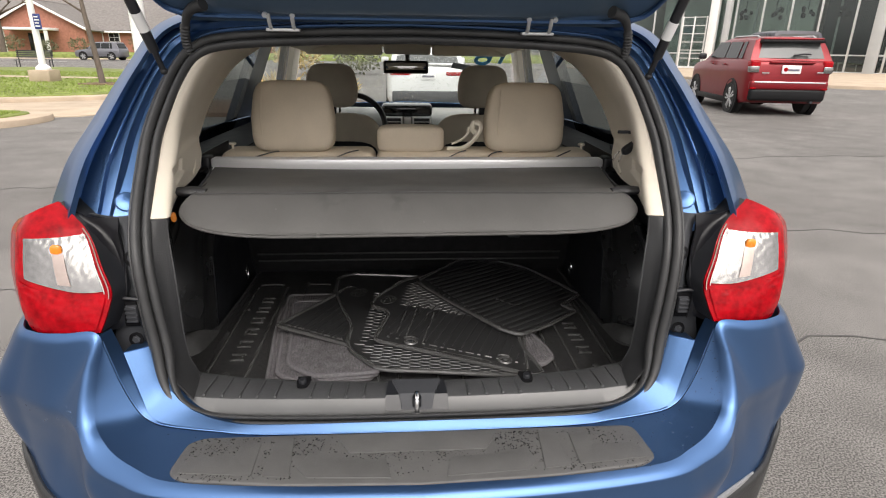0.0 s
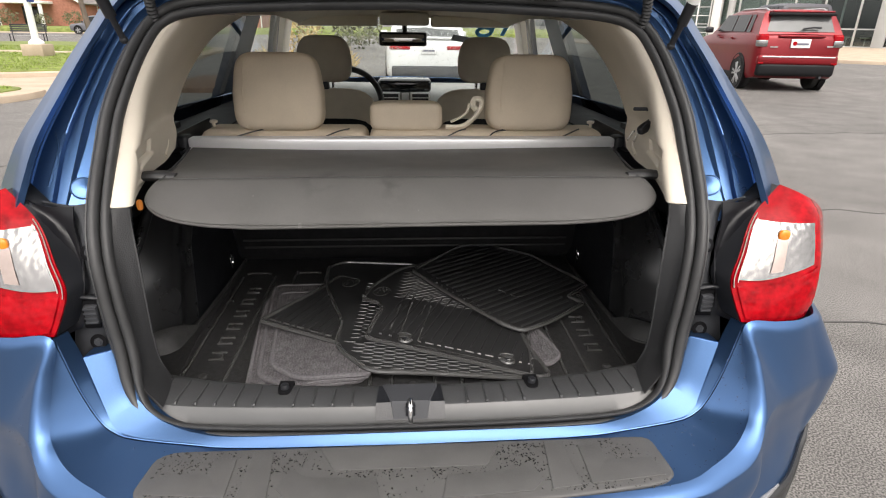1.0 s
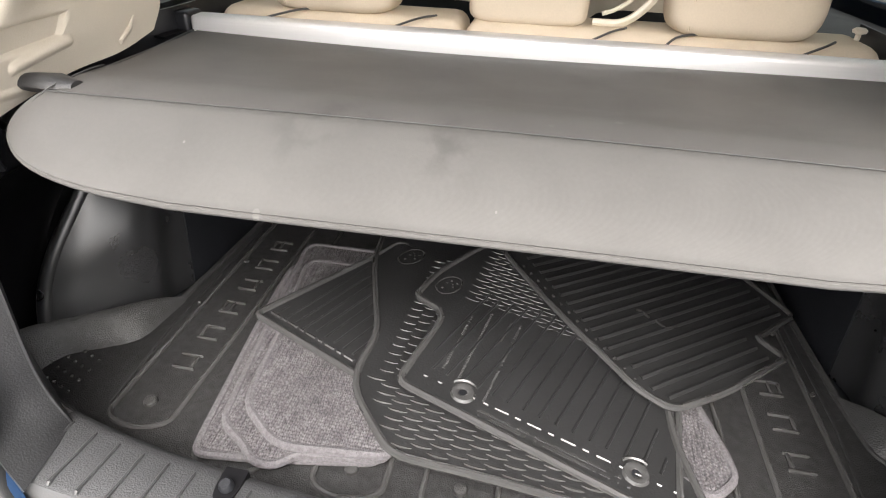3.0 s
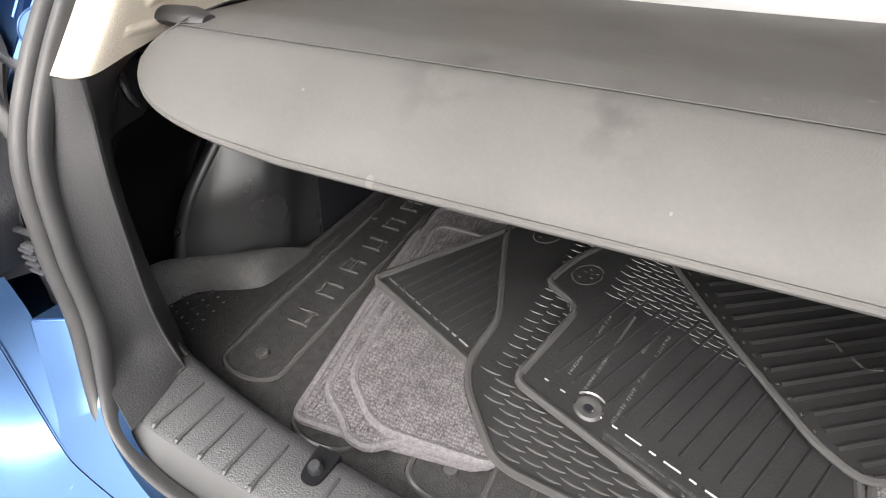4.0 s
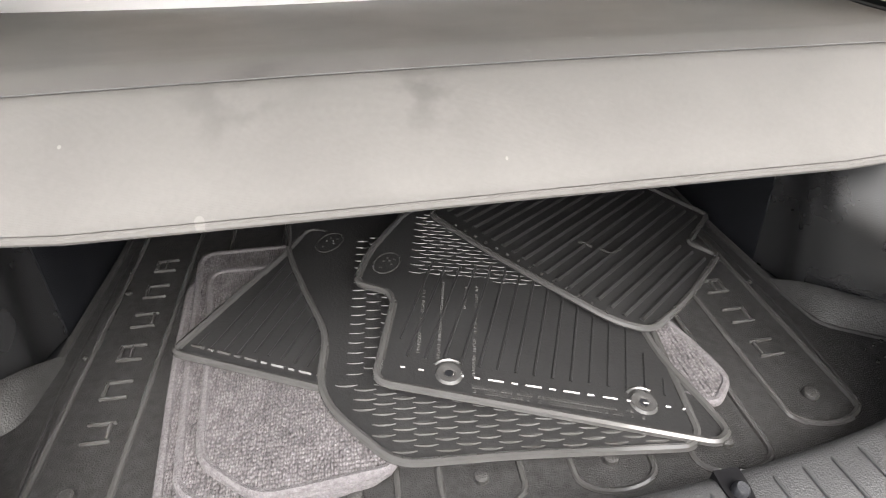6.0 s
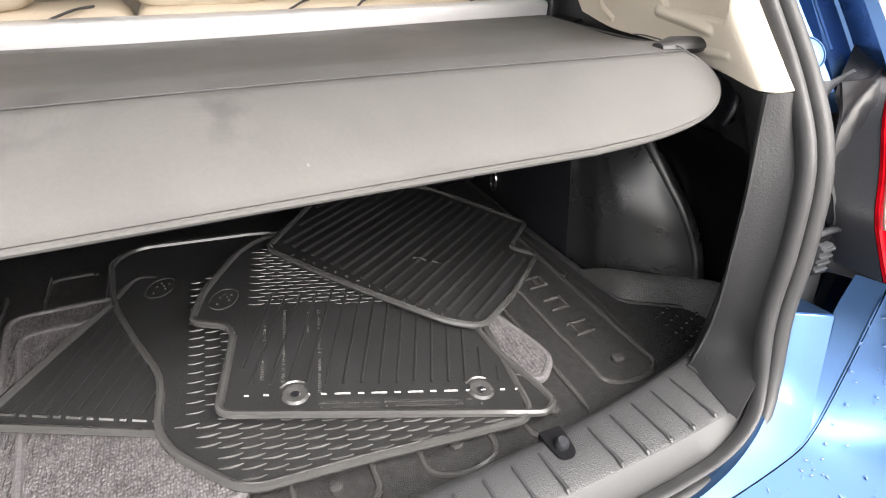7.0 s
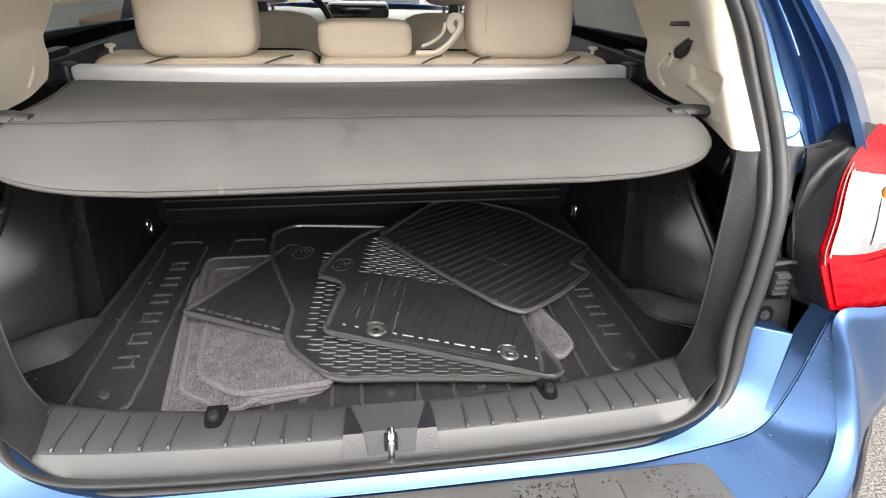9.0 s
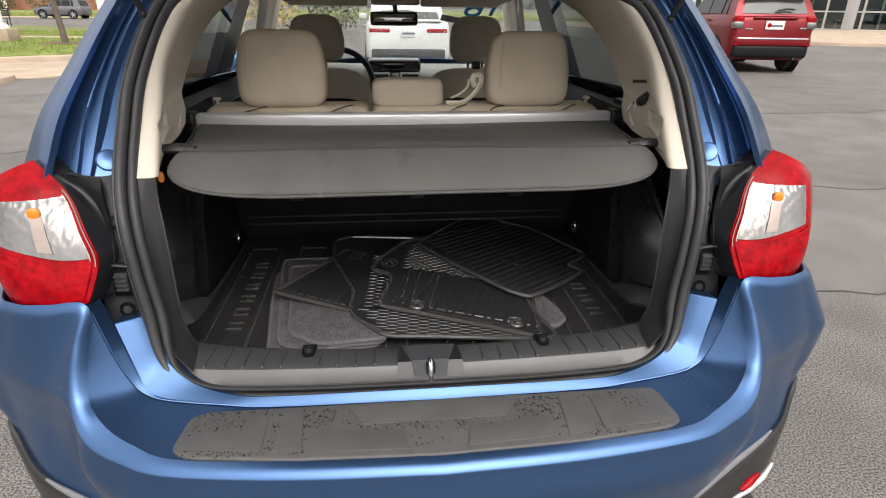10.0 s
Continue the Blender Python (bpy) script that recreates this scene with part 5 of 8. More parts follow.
SIDEROWS = [
    [(x, y, z) for x, y, z in zip((0.845, 0.858, 0.862, 0.865, 0.865, 0.86, 0.85, 0.80, 0.62), STA, (0.90, 1.12, 1.10, 1.07, 1.03, 1.0, 0.96, 0.88, 0.82))],
    [(x, y, z) for x, y, z in zip((0.86, 0.872, 0.875, 0.878, 0.878, 0.876, 0.87, 0.82, 0.64), STA, (0.82, 0.92, 0.92, 0.90, 0.88, 0.86, 0.84, 0.78, 0.74))],
    [(x, y, z) for x, y, z in zip((0.868, 0.878, 0.87, 0.866, 0.866, 0.87, 0.875, 0.83, 0.66), STA, (0.74, 0.74, 0.70, 0.68, 0.66, 0.66, 0.66, 0.62, 0.6))],
    [(x, y, z) for x, y, z in zip((0.86, 0.86, 0.85, 0.845, 0.845, 0.85, 0.855, 0.82, 0.64), STA, (0.5, 0.45, 0.36, 0.34, 0.34, 0.36, 0.42, 0.42, 0.42))],
]
both("body_side", thicken(loft(dense(SIDEROWS, 40, 20)), -0.005), BLUE, car, "blue painted car side")
both("sill_cladding", thicken(loft([[(0.862, y, 0.46), (0.868, y, 0.36), (0.84, y, 0.25), (0.6, y, 0.22)] for y in (0.36, 1.2, 2.0, 2.8, 3.3)]), -0.004), PAD, car, "black lower door cladding")
both("shoulder", thicken(loft([[SIDEROWS[0][i], (SIDEROWS[0][i][0] - 0.05, STA[i], SIDEROWS[0][i][2] + 0.018)] for i in range(1, 6)]), -0.004), BLUE, car)
BONNET = [[(0.80, 2.98, 1.00), (0.5, 3.02, 1.05), (0, 3.05, 1.065)], [(0.79, 3.4, 0.96), (0.5, 3.4, 1.0), (0, 3.4, 1.015)], [(0.70, 3.9, 0.86), (0.45, 3.95, 0.89), (0, 3.98, 0.90)], [(0.58, 4.08, 0.72), (0.4, 4.14, 0.74), (0, 4.17, 0.75)], [(0.6, 4.05, 0.35), (0.4, 4.15, 0.33), (0, 4.18, 0.33)]]
both("bonnet", thicken(loft(dense(BONNET, 14, 26)), -0.004), BLUE, car, "blue painted bonnet and nose")
part("underbody", box(-0.80, 0.80, -0.1, 4.0, 0.22, 0.30, 0.02), BLACK, car)
for sx in (1, -1):
    for wy in (0.66, 3.29):
        wheel = new("wheel")
        wheel.parent = car
        wheel.matrix_local = pose(sx * 0.80, wy, 0.335, 0, sx * 90, 0)
        part("tyre", lathe([(0.20, -0.10), (0.30, -0.11), (0.33, -0.095), (0.336, -0.05), (0.336, 0.05), (0.33, 0.085), (0.30, 0.095), (0.215, 0.088)], 40), TYRE, wheel)
        part("rim", lathe([(0.0, 0.06), (0.05, 0.065), (0.06, 0.05), (0.19, 0.055), (0.215, 0.085), (0.222, 0.08), (0.21, -0.08), (0, -0.08)], 30), ALLOY, wheel)
        for k in range(5):
            sp = box(0.03, 0.205, -0.022, 0.022, 0.055, 0.082, 0.006)
            sp.transform(pose(0, 0, 0, 0, 0, 72 * k))
            part("spoke", sp, ALLOY, wheel)
        arch = lathe([(0.33, 0.0), (0.40, 0.0), (0.405, 0.008), (0.395, 0.016), (0.34, 0.012)], 40)
        part("wheel_arch", arch, PAD, car).matrix_local = pose(sx * 0.868, wy, 0.36, 0, sx * 90, 0)

# greenhouse: pillars, frames, panes
def side_x(y, z):
    """Outer skin of the upper body at a place along the car."""
    t = (z - 1.12) / 0.37
    base = 0.815 if y > 0.6 else 0.80
    return base - 0.185 * t


def strip(y0, y1, y0t, y1t, inset=0.0, z0=1.11, z1=1.49, nz=8):
    rows = []
    for k in range(nz + 1):
        z = z0 + (z1 - z0) * k / nz
        f = k / nz
        a, b = y0 + (y0t - y0) * f, y1 + (y1t - y1) * f
        rows.append([(side_x(a, z) - inset, a, z), (side_x(b, z) - inset, b, z)])
    return loft(rows)


for nm, y0, y1, y0t, y1t in (("rear_pillar", 0.55, 0.68, 0.70, 0.86), ("middle_pillar", 1.72, 2.10, 1.58, 1.88), ("front_pillar", 2.84, 2.98, 2.18, 2.30)):
    both(nm, thicken(strip(y0, y1, y0t, y1t, 0.0, 1.0), -0.03), PILLAR_BLUE, car, "dark blue painted window pillar")
both("front_pillar_trim", thicken(strip(2.80, 3.0, 2.14, 2.33, 0.06, 1.05, 1.46), -0.03), BEIGE, car, "beige pillar trim")
for nm, y0, y1, y0t, y1t, g in (("rear_door_window", 0.66, 1.74, 0.84, 1.60, TINT), ("front_door_window", 2.07, 2.86, 1.85, 2.2, CLEAR)):
    for p in both(nm, strip(y0, y1, y0t, y1t, 0.012, 1.03, 1.47), g, car, "tinted side window" if g is TINT else "clear front side window"):
        p.visible_shadow = False
for sx in (1, -1):
    part("roof_side_trim", thicken(loft([[(sx * 0.49, 0.9, 1.42), (sx * 0.60, 0.9, 1.455)], [(sx * 0.53, 1.6, 1.43), (sx * 0.61, 1.6, 1.46)], [(sx * 0.53, 2.25, 1.39), (sx * 0.58, 2.28, 1.43)]]), 0.003), HEADLINER, car)
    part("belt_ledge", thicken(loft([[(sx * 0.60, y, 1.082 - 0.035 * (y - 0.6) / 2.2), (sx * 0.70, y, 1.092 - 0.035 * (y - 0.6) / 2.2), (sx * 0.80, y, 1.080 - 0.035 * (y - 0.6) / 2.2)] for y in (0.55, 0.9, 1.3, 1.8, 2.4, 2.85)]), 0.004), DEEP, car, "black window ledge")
    part("door_lining", thicken(loft([[(sx * 0.62, y, 1.076 - 0.035 * (y - 0.6) / 2.2), (sx * 0.66, y, 0.9), (sx * 0.68, y, 0.62), (sx * 0.68, y, 0.32)] for y in (0.9, 1.5, 2.2, 2.9)]), 0.004), DASH, car, "dark door lining")
    part("lock_button", lathe([(0.0045, 0), (0.0045, 0.010), (0.011, 0.012), (0.012, 0.017), (0.008, 0.020), (0, 0.020)], 14), BEIGE, car, "beige round-headed lock button").matrix_local = Matrix.Translation((sx * 0.575, 0.80, 1.108))
    part("door_mirror", pillow(0.17, 0.11, 0.13, 0.5), BLUE, car, "blue door mirror").matrix_local = Matrix.Translation((sx * 0.93, 2.62, 1.06))
    part("roof_rail", tube([(sx * 0.58, 0.75, 1.52), (sx * 0.585, 0.9, 1.56), (sx * 0.585, 2.0, 1.555), (sx * 0.57, 2.15, 1.505)], 0.014, 8), BLACK, car)
WS = [[(0.585, 2.30, 1.425), (0.3, 2.32, 1.455), (0, 2.33, 1.465)], [(0.66, 2.62, 1.24), (0.34, 2.66, 1.265), (0, 2.68, 1.275)], [(0.74, 2.95, 1.035), (0.38, 3.02, 1.05), (0, 3.04, 1.055)]]
ws_half = dense(WS, 10, 14)
ws_full = [[Vector((-p.x, p.y, p.z)) for p in r] + [p for p in r[-2::-1]] for r in ws_half]
windscreen = part("windscreen", loft(ws_full), WIND, car, "wet windscreen covered with rain drops")
windscreen.visible_shadow = False
part("bulkhead", box(-0.8, 0.8, 2.95, 3.0, 0.3, 1.0), BLACK, car)
part("cabin_floor", box(-0.80, 0.80, 0.9, 2.95, 0.30, 0.34), SEAT_DARK, car)
part("boot_floor_pan", box(-0.72, 0.72, -0.02, 0.95, 0.62, 0.655), BLACK, car)
for sx in (1, -1):
    part("quarter_void", box(min(sx * 0.73, sx * 0.76), max(sx * 0.73, sx * 0.76), 0.05, 0.95, 0.6, 1.10), BLACK, car)

# ---- cabin ----
def soft(name, w, d, h, at, mat, parent, label="", e=0.4, rx=0.0, taper=0.0):
    bm = pillow(w, d, h, e)
    for v in bm.verts:
        v.co.x *= 1 - taper * max(0, v.co.z / h)
    bm.transform(pose(*at, rx, 0, 0))
    return part(name, bm, mat, parent, label)


bench = new("rear_seat")
bench.parent = car
bench["label"] = "beige cloth rear bench with three headrests"
for x0, x1 in ((-0.605, -0.117), (-0.113, 0.605)):
    sq = box(x0, x1, 0.735, 0.89, 1.02, 1.106, 0.03, 4)
    part("backrest", sq, SEAT_CLOTH, bench, "beige woven cloth backrest")
part("seat_back_panel", thicken(loft([[(-0.60, 0.845, 0.66), (0.60, 0.845, 0.66)], [(-0.60, 0.80, 0.72), (0.60, 0.80, 0.72)], [(-0.60, 0.705, 1.04), (0.60, 0.705, 1.04)], [(-0.60, 0.695, 1.088), (0.60, 0.695, 1.088)]]), 0.02), SEAT_DARK, bench, "black carpeted seat back")
for zz in (0.730, 0.757):
    part("seat_back_rail", tube([(-0.52, 0.762 - 0.3 * (zz - 0.74), zz), (0.52, 0.762 - 0.3 * (zz - 0.74), zz)], 0.0035, 8), GRAIN, bench)
for x in (-0.356, 0.024, 0.347):
    part("child_seat_anchor", box(x - 0.02, x + 0.02, 0.715, 0.76, 0.822, 0.848, 0.004), GREY_PLASTIC, bench, "grey child seat anchor cover")
for x in (-0.372, 0.371):
    hr = soft("headrest", 0.258, 0.115, 0.222, (x, 0.80, 1.210), SEAT_CLOTH, bench, "beige cloth headrest", 0.36, -6, 0.25)
    part("headrest_seam", tube([(x - 0.09, 0.742, 1.115), (x - 0.092, 0.738, 1.21), (x - 0.085, 0.75, 1.305)], 0.0018, 6), SEAT_CLOTH, hr)
soft("headrest", 0.22, 0.10, 0.085, (0.0, 0.80, 1.143), SEAT_CLOTH, bench, "low beige cloth middle headrest", 0.4)
for x0, x1, x2 in ((-0.52, -0.44, -0.40), (-0.26, -0.20, -0.17), (0.10, 0.15, 0.18), (0.235, 0.265, 0.33), (0.44, 0.50, 0.53)):
    part("piping", tube(spline([(x0, 0.702, 1.086), (x1, 0.73, 1.1065), (x2, 0.77, 1.1075)], 10), 0.0022, 6), STITCH, bench, "dark stitched piping")
for x in (-0.37, 0.37):
    fs = new("front_seat")
    fs.parent = car
    fs["label"] = "beige cloth front seat with a separate headrest"
    soft("backrest", 0.50, 0.16, 0.62, (x, 1.74, 0.812), SEAT_REAR, fs, "beige cloth backrest seen from behind", 0.45, -12)
    soft("headrest", 0.25, 0.10, 0.205, (x, 1.80, 1.246), SEAT_REAR, fs, "beige headrest", 0.5, -8, 0.25)
    soft("seat_back_pocket", 0.47, 0.172, 0.43, (x, 1.722, 0.783), SEAT_DARK, fs, "black lower seat back panel with a pocket", 0.4, -12)
    part("post_collar", box(x - 0.02, x + 0.02, 1.755, 1.79, 1.105, 1.15, 0.006), BLACK, fs)
    for dx in (-0.035, 0.035):
        part("headrest_post", tube([(x + dx, 1.80, 1.10), (x + dx, 1.80, 1.20)], 0.006, 8), CHROME, fs)
    soft("cushion", 0.48, 0.5, 0.16, (x, 2.0, 0.62), SEAT_REAR, fs, "", 0.4)
dash = part("dashboard", thicken(loft(dense([[(-0.72, 2.40, 0.80), (-0.36, 2.36, 0.82), (0, 2.36, 0.82), (0.36, 2.38, 0.82), (0.72, 2.42, 0.80)], [(-0.72, 2.40, 0.97), (-0.36, 2.36, 1.02), (0, 2.40, 0.995), (0.36, 2.40, 0.99), (0.72, 2.42, 0.97)], [(-0.72, 2.58, 1.035), (-0.36, 2.50, 1.075), (0, 2.55, 1.03), (0.36, 2.55, 1.03), (0.72, 2.58, 1.03)], [(-0.73, 2.98, 1.03), (-0.36, 3.02, 1.03), (0, 3.02, 1.03), (0.36, 3.02, 1.03), (0.73, 2.98, 1.03)]], 30, 16)), 0.01), DASH, car, "dark moulded dashboard")
part("display_hood", box(-0.155, 0.15, 2.40, 2.56, 1.035, 1.105, 0.02, 3), SCREEN, dash, "black display hood")
for x in (-0.085, 0.085):
    vent = part("air_vent", box(x - 0.055, x + 0.055, 2.345, 2.40, 0.984, 1.037, 0.005), SILVER, dash, "silver-framed air vent")
    part("vent_opening", box(x - 0.046, x + 0.046, 2.340, 2.348, 0.990, 1.031, 0.002), BLACK, vent)
    part("vent_slat", box(x - 0.046, x + 0.046, 2.336, 2.342, 1.008, 1.013, 0.001), SILVER, vent)
part("hazard_switch", box(-0.02, 0.02, 2.35, 2.39, 0.987, 1.034, 0.004), SILVER, dash)
ring = [Vector((-0.31 + 0.185 * math.cos(t), 2.14 + 0.06 * math.sin(t), 1.0 + 0.175 * math.sin(t))) for t in [2 * math.pi * k / 36 for k in range(36)]]
wheel = part("steering_wheel", tube(ring, 0.016, 10, closed=True), BLACK, car, "black leather steering wheel")
part("wheel_hub", pillow(0.16, 0.06, 0.13, 0.6), BLACK, wheel).matrix_local = Matrix.Translation((-0.37, 2.14, 0.985))
mirror = part("rear_view_mirror", box(-0.125, 0.108, 1.99, 2.03, 1.298, 1.362, 0.012, 3), BLACK, car, "black interior rear view mirror")
part("mirror_glass", box(-0.112, 0.095, 1.984, 1.989, 1.307, 1.353, 0.001), MIRROR, mirror)
part("mirror_stalk", tube([(0, 2.03, 1.34), (0, 2.12, 1.39), (0, 2.32, 1.44)], 0.012, 8), BLACK, mirror)
for x in (-0.34, 0.34):
    part("sun_visor", box(x - 0.2, x + 0.2, 2.14, 2.30, 1.386, 1.440, 0.010), HEADLINER, car, "beige folded sun visor")
part("overhead_console", box(-0.12, 0.12, 2.0, 2.29, 1.392, 1.450, 0.012), HEADLINER, car)
rng = random.Random(4)
drops = bmesh.new()
for k in range(6500):
    j, i = rng.uniform(0.0, 12.99), rng.uniform(0, 17.99)
    r0, r1 = ws_full[int(j)], ws_full[int(j) + 1]
    p = r0[int(i)].lerp(r0[int(i) + 1], i % 1).lerp(r1[int(i)].lerp(r1[int(i) + 1], i % 1), j % 1)
    if abs(p.x) > 0.25 and rng.random() < 0.3:
        continue
    q = 0.0009 + 0.0028 * rng.random() ** 2
    top = [p + Vector((q * math.cos(t), -0.5 * q * math.sin(t) + 0.004, 0.8 * q * math.sin(t) + 0.003)) for t in (0.3, 1.6, 2.9, 4.2, 5.4)]
    vs = [drops.verts.new(v) for v in top]
    tip = drops.verts.new(p + Vector((0, 0.5 * q + 0.004, 0.6 * q + 0.003)))
    for m in range(5):
        drops.faces.new((vs[m], vs[(m + 1) % 5], tip))
bead = part("rain_spray", drops, DROP, windscreen, "rain drops beaded on the glass")
bead["kind"] = "stuff"
# dealer lettering painted on the glass: year digits as seen from inside, and a banner strip
def decal(pts, w):
    return ribbon([Vector(p) for p in pts], [(-w, -0.001), (w, -0.001), (w, 0.001), (-w, 0.001)], up=(0, 0.83, 0.55))


def ws_at(x, f):
    return Vector((x, 2.30 + 0.70 * f - 0.012 - 0.04 * abs(x), 1.44 - 0.40 * f))


loop = [ws_at(0.445 + 0.04 * math.cos(t), 0.19 + 0.055 * math.sin(t)) for t in [2 * math.pi * k / 14 for k in range(15)]]
part("painted_digit", decal([ws_at(0.43, 0.0), ws_at(0.47, 0.05), ws_at(0.488, 0.13)] + loop, 0.011), DECAL_BLUE, windscreen, "blue painted 6 on the windscreen")
part("painted_digit", decal([ws_at(0.575, 0.0), ws_at(0.56, 0.12), ws_at(0.55, 0.24)], 0.011), DECAL_BLUE, windscreen, "blue painted 1 on the windscreen")
part("banner_strip", decal([ws_at(0.27, 0.27), ws_at(0.42, 0.33), ws_at(0.60, 0.40)], 0.02), DECAL_DARK, windscreen, "grey dealer banner with unreadable letters")

# ---- things in the load bay ----
# roller cover
cover = thing("cargo_cover", "grey woven retractable cargo cover drawn across the load bay", "cargo cover", (0, 0.4, 1.09))


def cpart(name, bm, mat, label="", up=cover):
    bm.transform(Matrix.Translation((0, -0.4, -1.09)))
    return part(name, bm, mat, up, label)


CPROF = [(0.635, 1.076, 0.585), (0.55, 1.081, 0.565), (0.45, 1.087, 0.542), (0.35, 1.094, 0.52), (0.27, 1.103, 0.502), (0.225, 1.1105, 0.489), (0.175, 1.1085, 0.49), (0.16, 1.104, 0.496), (0.143, 1.094, 0.502), (0.125, 1.081, 0.500), (0.107, 1.066, 0.478), (0.096, 1.055, 0.44), (0.089, 1.047, 0.38), (0.084, 1.043, 0.30)]
sheet = []
for y, z, w in spline(CPROF, 44):
    sheet.append([(w * u, y, z + 0.0025 * math.sin(5 * w * u + 9 * y) - 0.004 * (1 - u * u) * (1 if y > 0.3 else 0.3)) for u in [-1 + 2 * k / 48 for k in range(49)]])
fabric = cpart("cover_fabric", thicken(loft(sheet), -0.004), COVER, "grey woven vinyl fabric")
hem = [Vector(r[0]) - Vector((0, 0, 0.002)) for r in sheet[14:]]
hem_r = [Vector(r[-1]) - Vector((0, 0, 0.002)) for r in sheet[14:]]
hem_pts = hem + [Vector(p) - Vector((0, 0, 0.002)) for p in sheet[-1][1:-1]] + hem_r[::-1]
cpart("hem", tube(hem_pts, 0.004, 8), COVER, "rolled bound hem", fabric)
inset = [Vector((p.x * 0.978, p.y + 0.011, p.z + 0.0125)) for p in hem_pts]
cpart("hem_stitching", tube(inset, 0.0009, 5), STITCH, "", fabric)
cpart("fold_seam", tube([Vector((x, 0.172, 1.1140 + 0.0025 * math.sin(5 * x + 1.55) - 0.0012 * (1 - (x / 0.49) ** 2))) for x in [-0.485 + 0.97 * k / 30 for k in range(31)]], 0.0007, 5), STITCH, "", fabric)
cpart("cassette", box(-0.594, 0.594, 0.622, 0.665, 1.068, 1.107, 0.008, 3), SILVER, "brushed silver roller housing")
for sx in (1, -1):
    cpart("end_cap", box(min(sx * 0.594, sx * 0.632), max(sx * 0.594, sx * 0.632), 0.618, 0.67, 1.06, 1.112, 0.008, 3), BLACK, "black plastic end cap")
    cpart("side_peg", loft([[Vector((sx * x, 0.195 + dy * r, 1.112 + dz * r * 0.55)) for dy, dz in [(math.cos(t), math.sin(t)) for t in [2 * math.pi * k / 12 for k in range(12)]]] for x, r in ((0.465, 0.010), (0.49, 0.02), (0.52, 0.018), (0.545, 0.013), (0.57, 0.012), (0.60, 0.011))], close_ring=True, caps=True), GRAIN, "black plastic locating peg")
    cpart("side_wire", tube([(sx * 0.592, 0.63, 1.08), (sx * 0.547, 0.45, 1.09), (sx * 0.515, 0.30, 1.10), (sx * 0.50, 0.215, 1.109)], 0.003, 6), BLACK, "", fabric)

# load liner
tray = thing("cargo_tray", "black moulded rubber cargo tray lining the load floor", "cargo tray", (0, 0.4, 0.66))
TOUT = [(0.0, 0.022), (0.30, 0.036), (0.42, 0.056), (0.50, 0.076), (0.56, 0.092), (0.62, 0.118), (0.668, 0.155), (0.670, 0.180), (0.640, 0.198), (0.600, 0.222), (0.566, 0.243), (0.552, 0.265), (0.541, 0.36), (0.53, 0.60), (0.53, 0.835), (0.0, 0.84)]
tout = [Vector((x, y, 0)) for x, y in TOUT] + [Vector((-x, y, 0)) for x, y in TOUT[-2:0:-1]]


def tpart(name, bm, mat, label=""):
    bm.transform(Matrix.Translation((0, -0.4, -0.66)))
    return part(name, bm, mat, tray, label)


tpart("tray_floor", slab(tout, 0.660, 0.670, 0.0), TRAY, "black rubber tray floor")
wall = []
k = len(tout)
for dz, off in ((0.668, 0.0), (0.674, 0.002), (0.698, 0.018), (0.702, 0.023), (0.698, 0.030), (0.664, 0.030)):
    ring = []
    for i in range(k):
        d = (tout[(i + 1) % k] - tout[i - 1]).normalized()
        n = Vector((d.y, -d.x, 0))
        ledge = 0.07 < tout[i].y < 0.15
        h = dz + (max(0.0, 0.32 - tout[i].y) * 0.17 if dz > 0.69 else 0.0) if ledge else min(dz, 0.676)
        ring.append(tout[i] + n * off * (1 if ledge else 0.3) + Vector((0, 0, h)))
    ring.append(ring[0])
    wall.append(ring)
tpart("tray_rim", loft(wall), TRAY_LIT, "raised tray rim")


FOOT = [(0.661, 0.136), (0.656, 0.17), (0.640, 0.198), (0.600, 0.222), (0.566, 0.243), (0.552, 0.265), (0.546, 0.31), (0.541, 0.36)]
HEAD_LINE = [(0.70, 0.15, 0.727), (0.692, 0.182, 0.724), (0.676, 0.21, 0.718), (0.642, 0.245, 0.713), (0.614, 0.268, 0.711), (0.590, 0.292, 0.708), (0.566, 0.322, 0.698), (0.545, 0.362, 0.674)]
for sx in (1, -1):
    net = []
    for f, g in ((0.0, 0.0), (0.03, 0.07), (0.25, 0.42), (0.55, 0.80), (0.78, 0.985), (0.84, 1.0), (0.88, 0.95)):
        net.append([(sx * (a[0] + (b[0] - a[0]) * f), a[1] + (b[1] - a[1]) * f, 0.668 + (b[2] - 0.668) * g) for a, b in zip(FOOT, HEAD_LINE)])
    tpart("tray_ledge", thicken(loft(dense(net, 40, 14)), 0.003 * sx), TRAY_LIT, "raised pebbled ledge of the tray round the wheel housing")


def bead_loop(pts, r=0.0044, closed=False):
    return tube([Vector((x, y, 0.6708)) for x, y in pts], r, 8, closed=closed)


def u_shape(cx, y0, y1, w):
    arc = [(cx + w * math.cos(t), y0 + w * 0.55 - w * 0.55 * math.sin(t)) for t in [math.pi * k / 12 for k in range(13)]]
    return [(cx + w, y1)] + arc + [(cx - w, y1)]


for cx in (-0.455, 0.455):
    tpart("raised_bead", bead_loop(u_shape(cx, 0.090, 0.66, 0.048)), RIDGE_GLINT)
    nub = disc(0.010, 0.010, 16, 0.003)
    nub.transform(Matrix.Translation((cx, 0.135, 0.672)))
    tpart("raised_nub", nub, TRAY_LIT)
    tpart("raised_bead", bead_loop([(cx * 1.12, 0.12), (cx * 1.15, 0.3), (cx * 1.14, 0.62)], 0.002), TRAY)
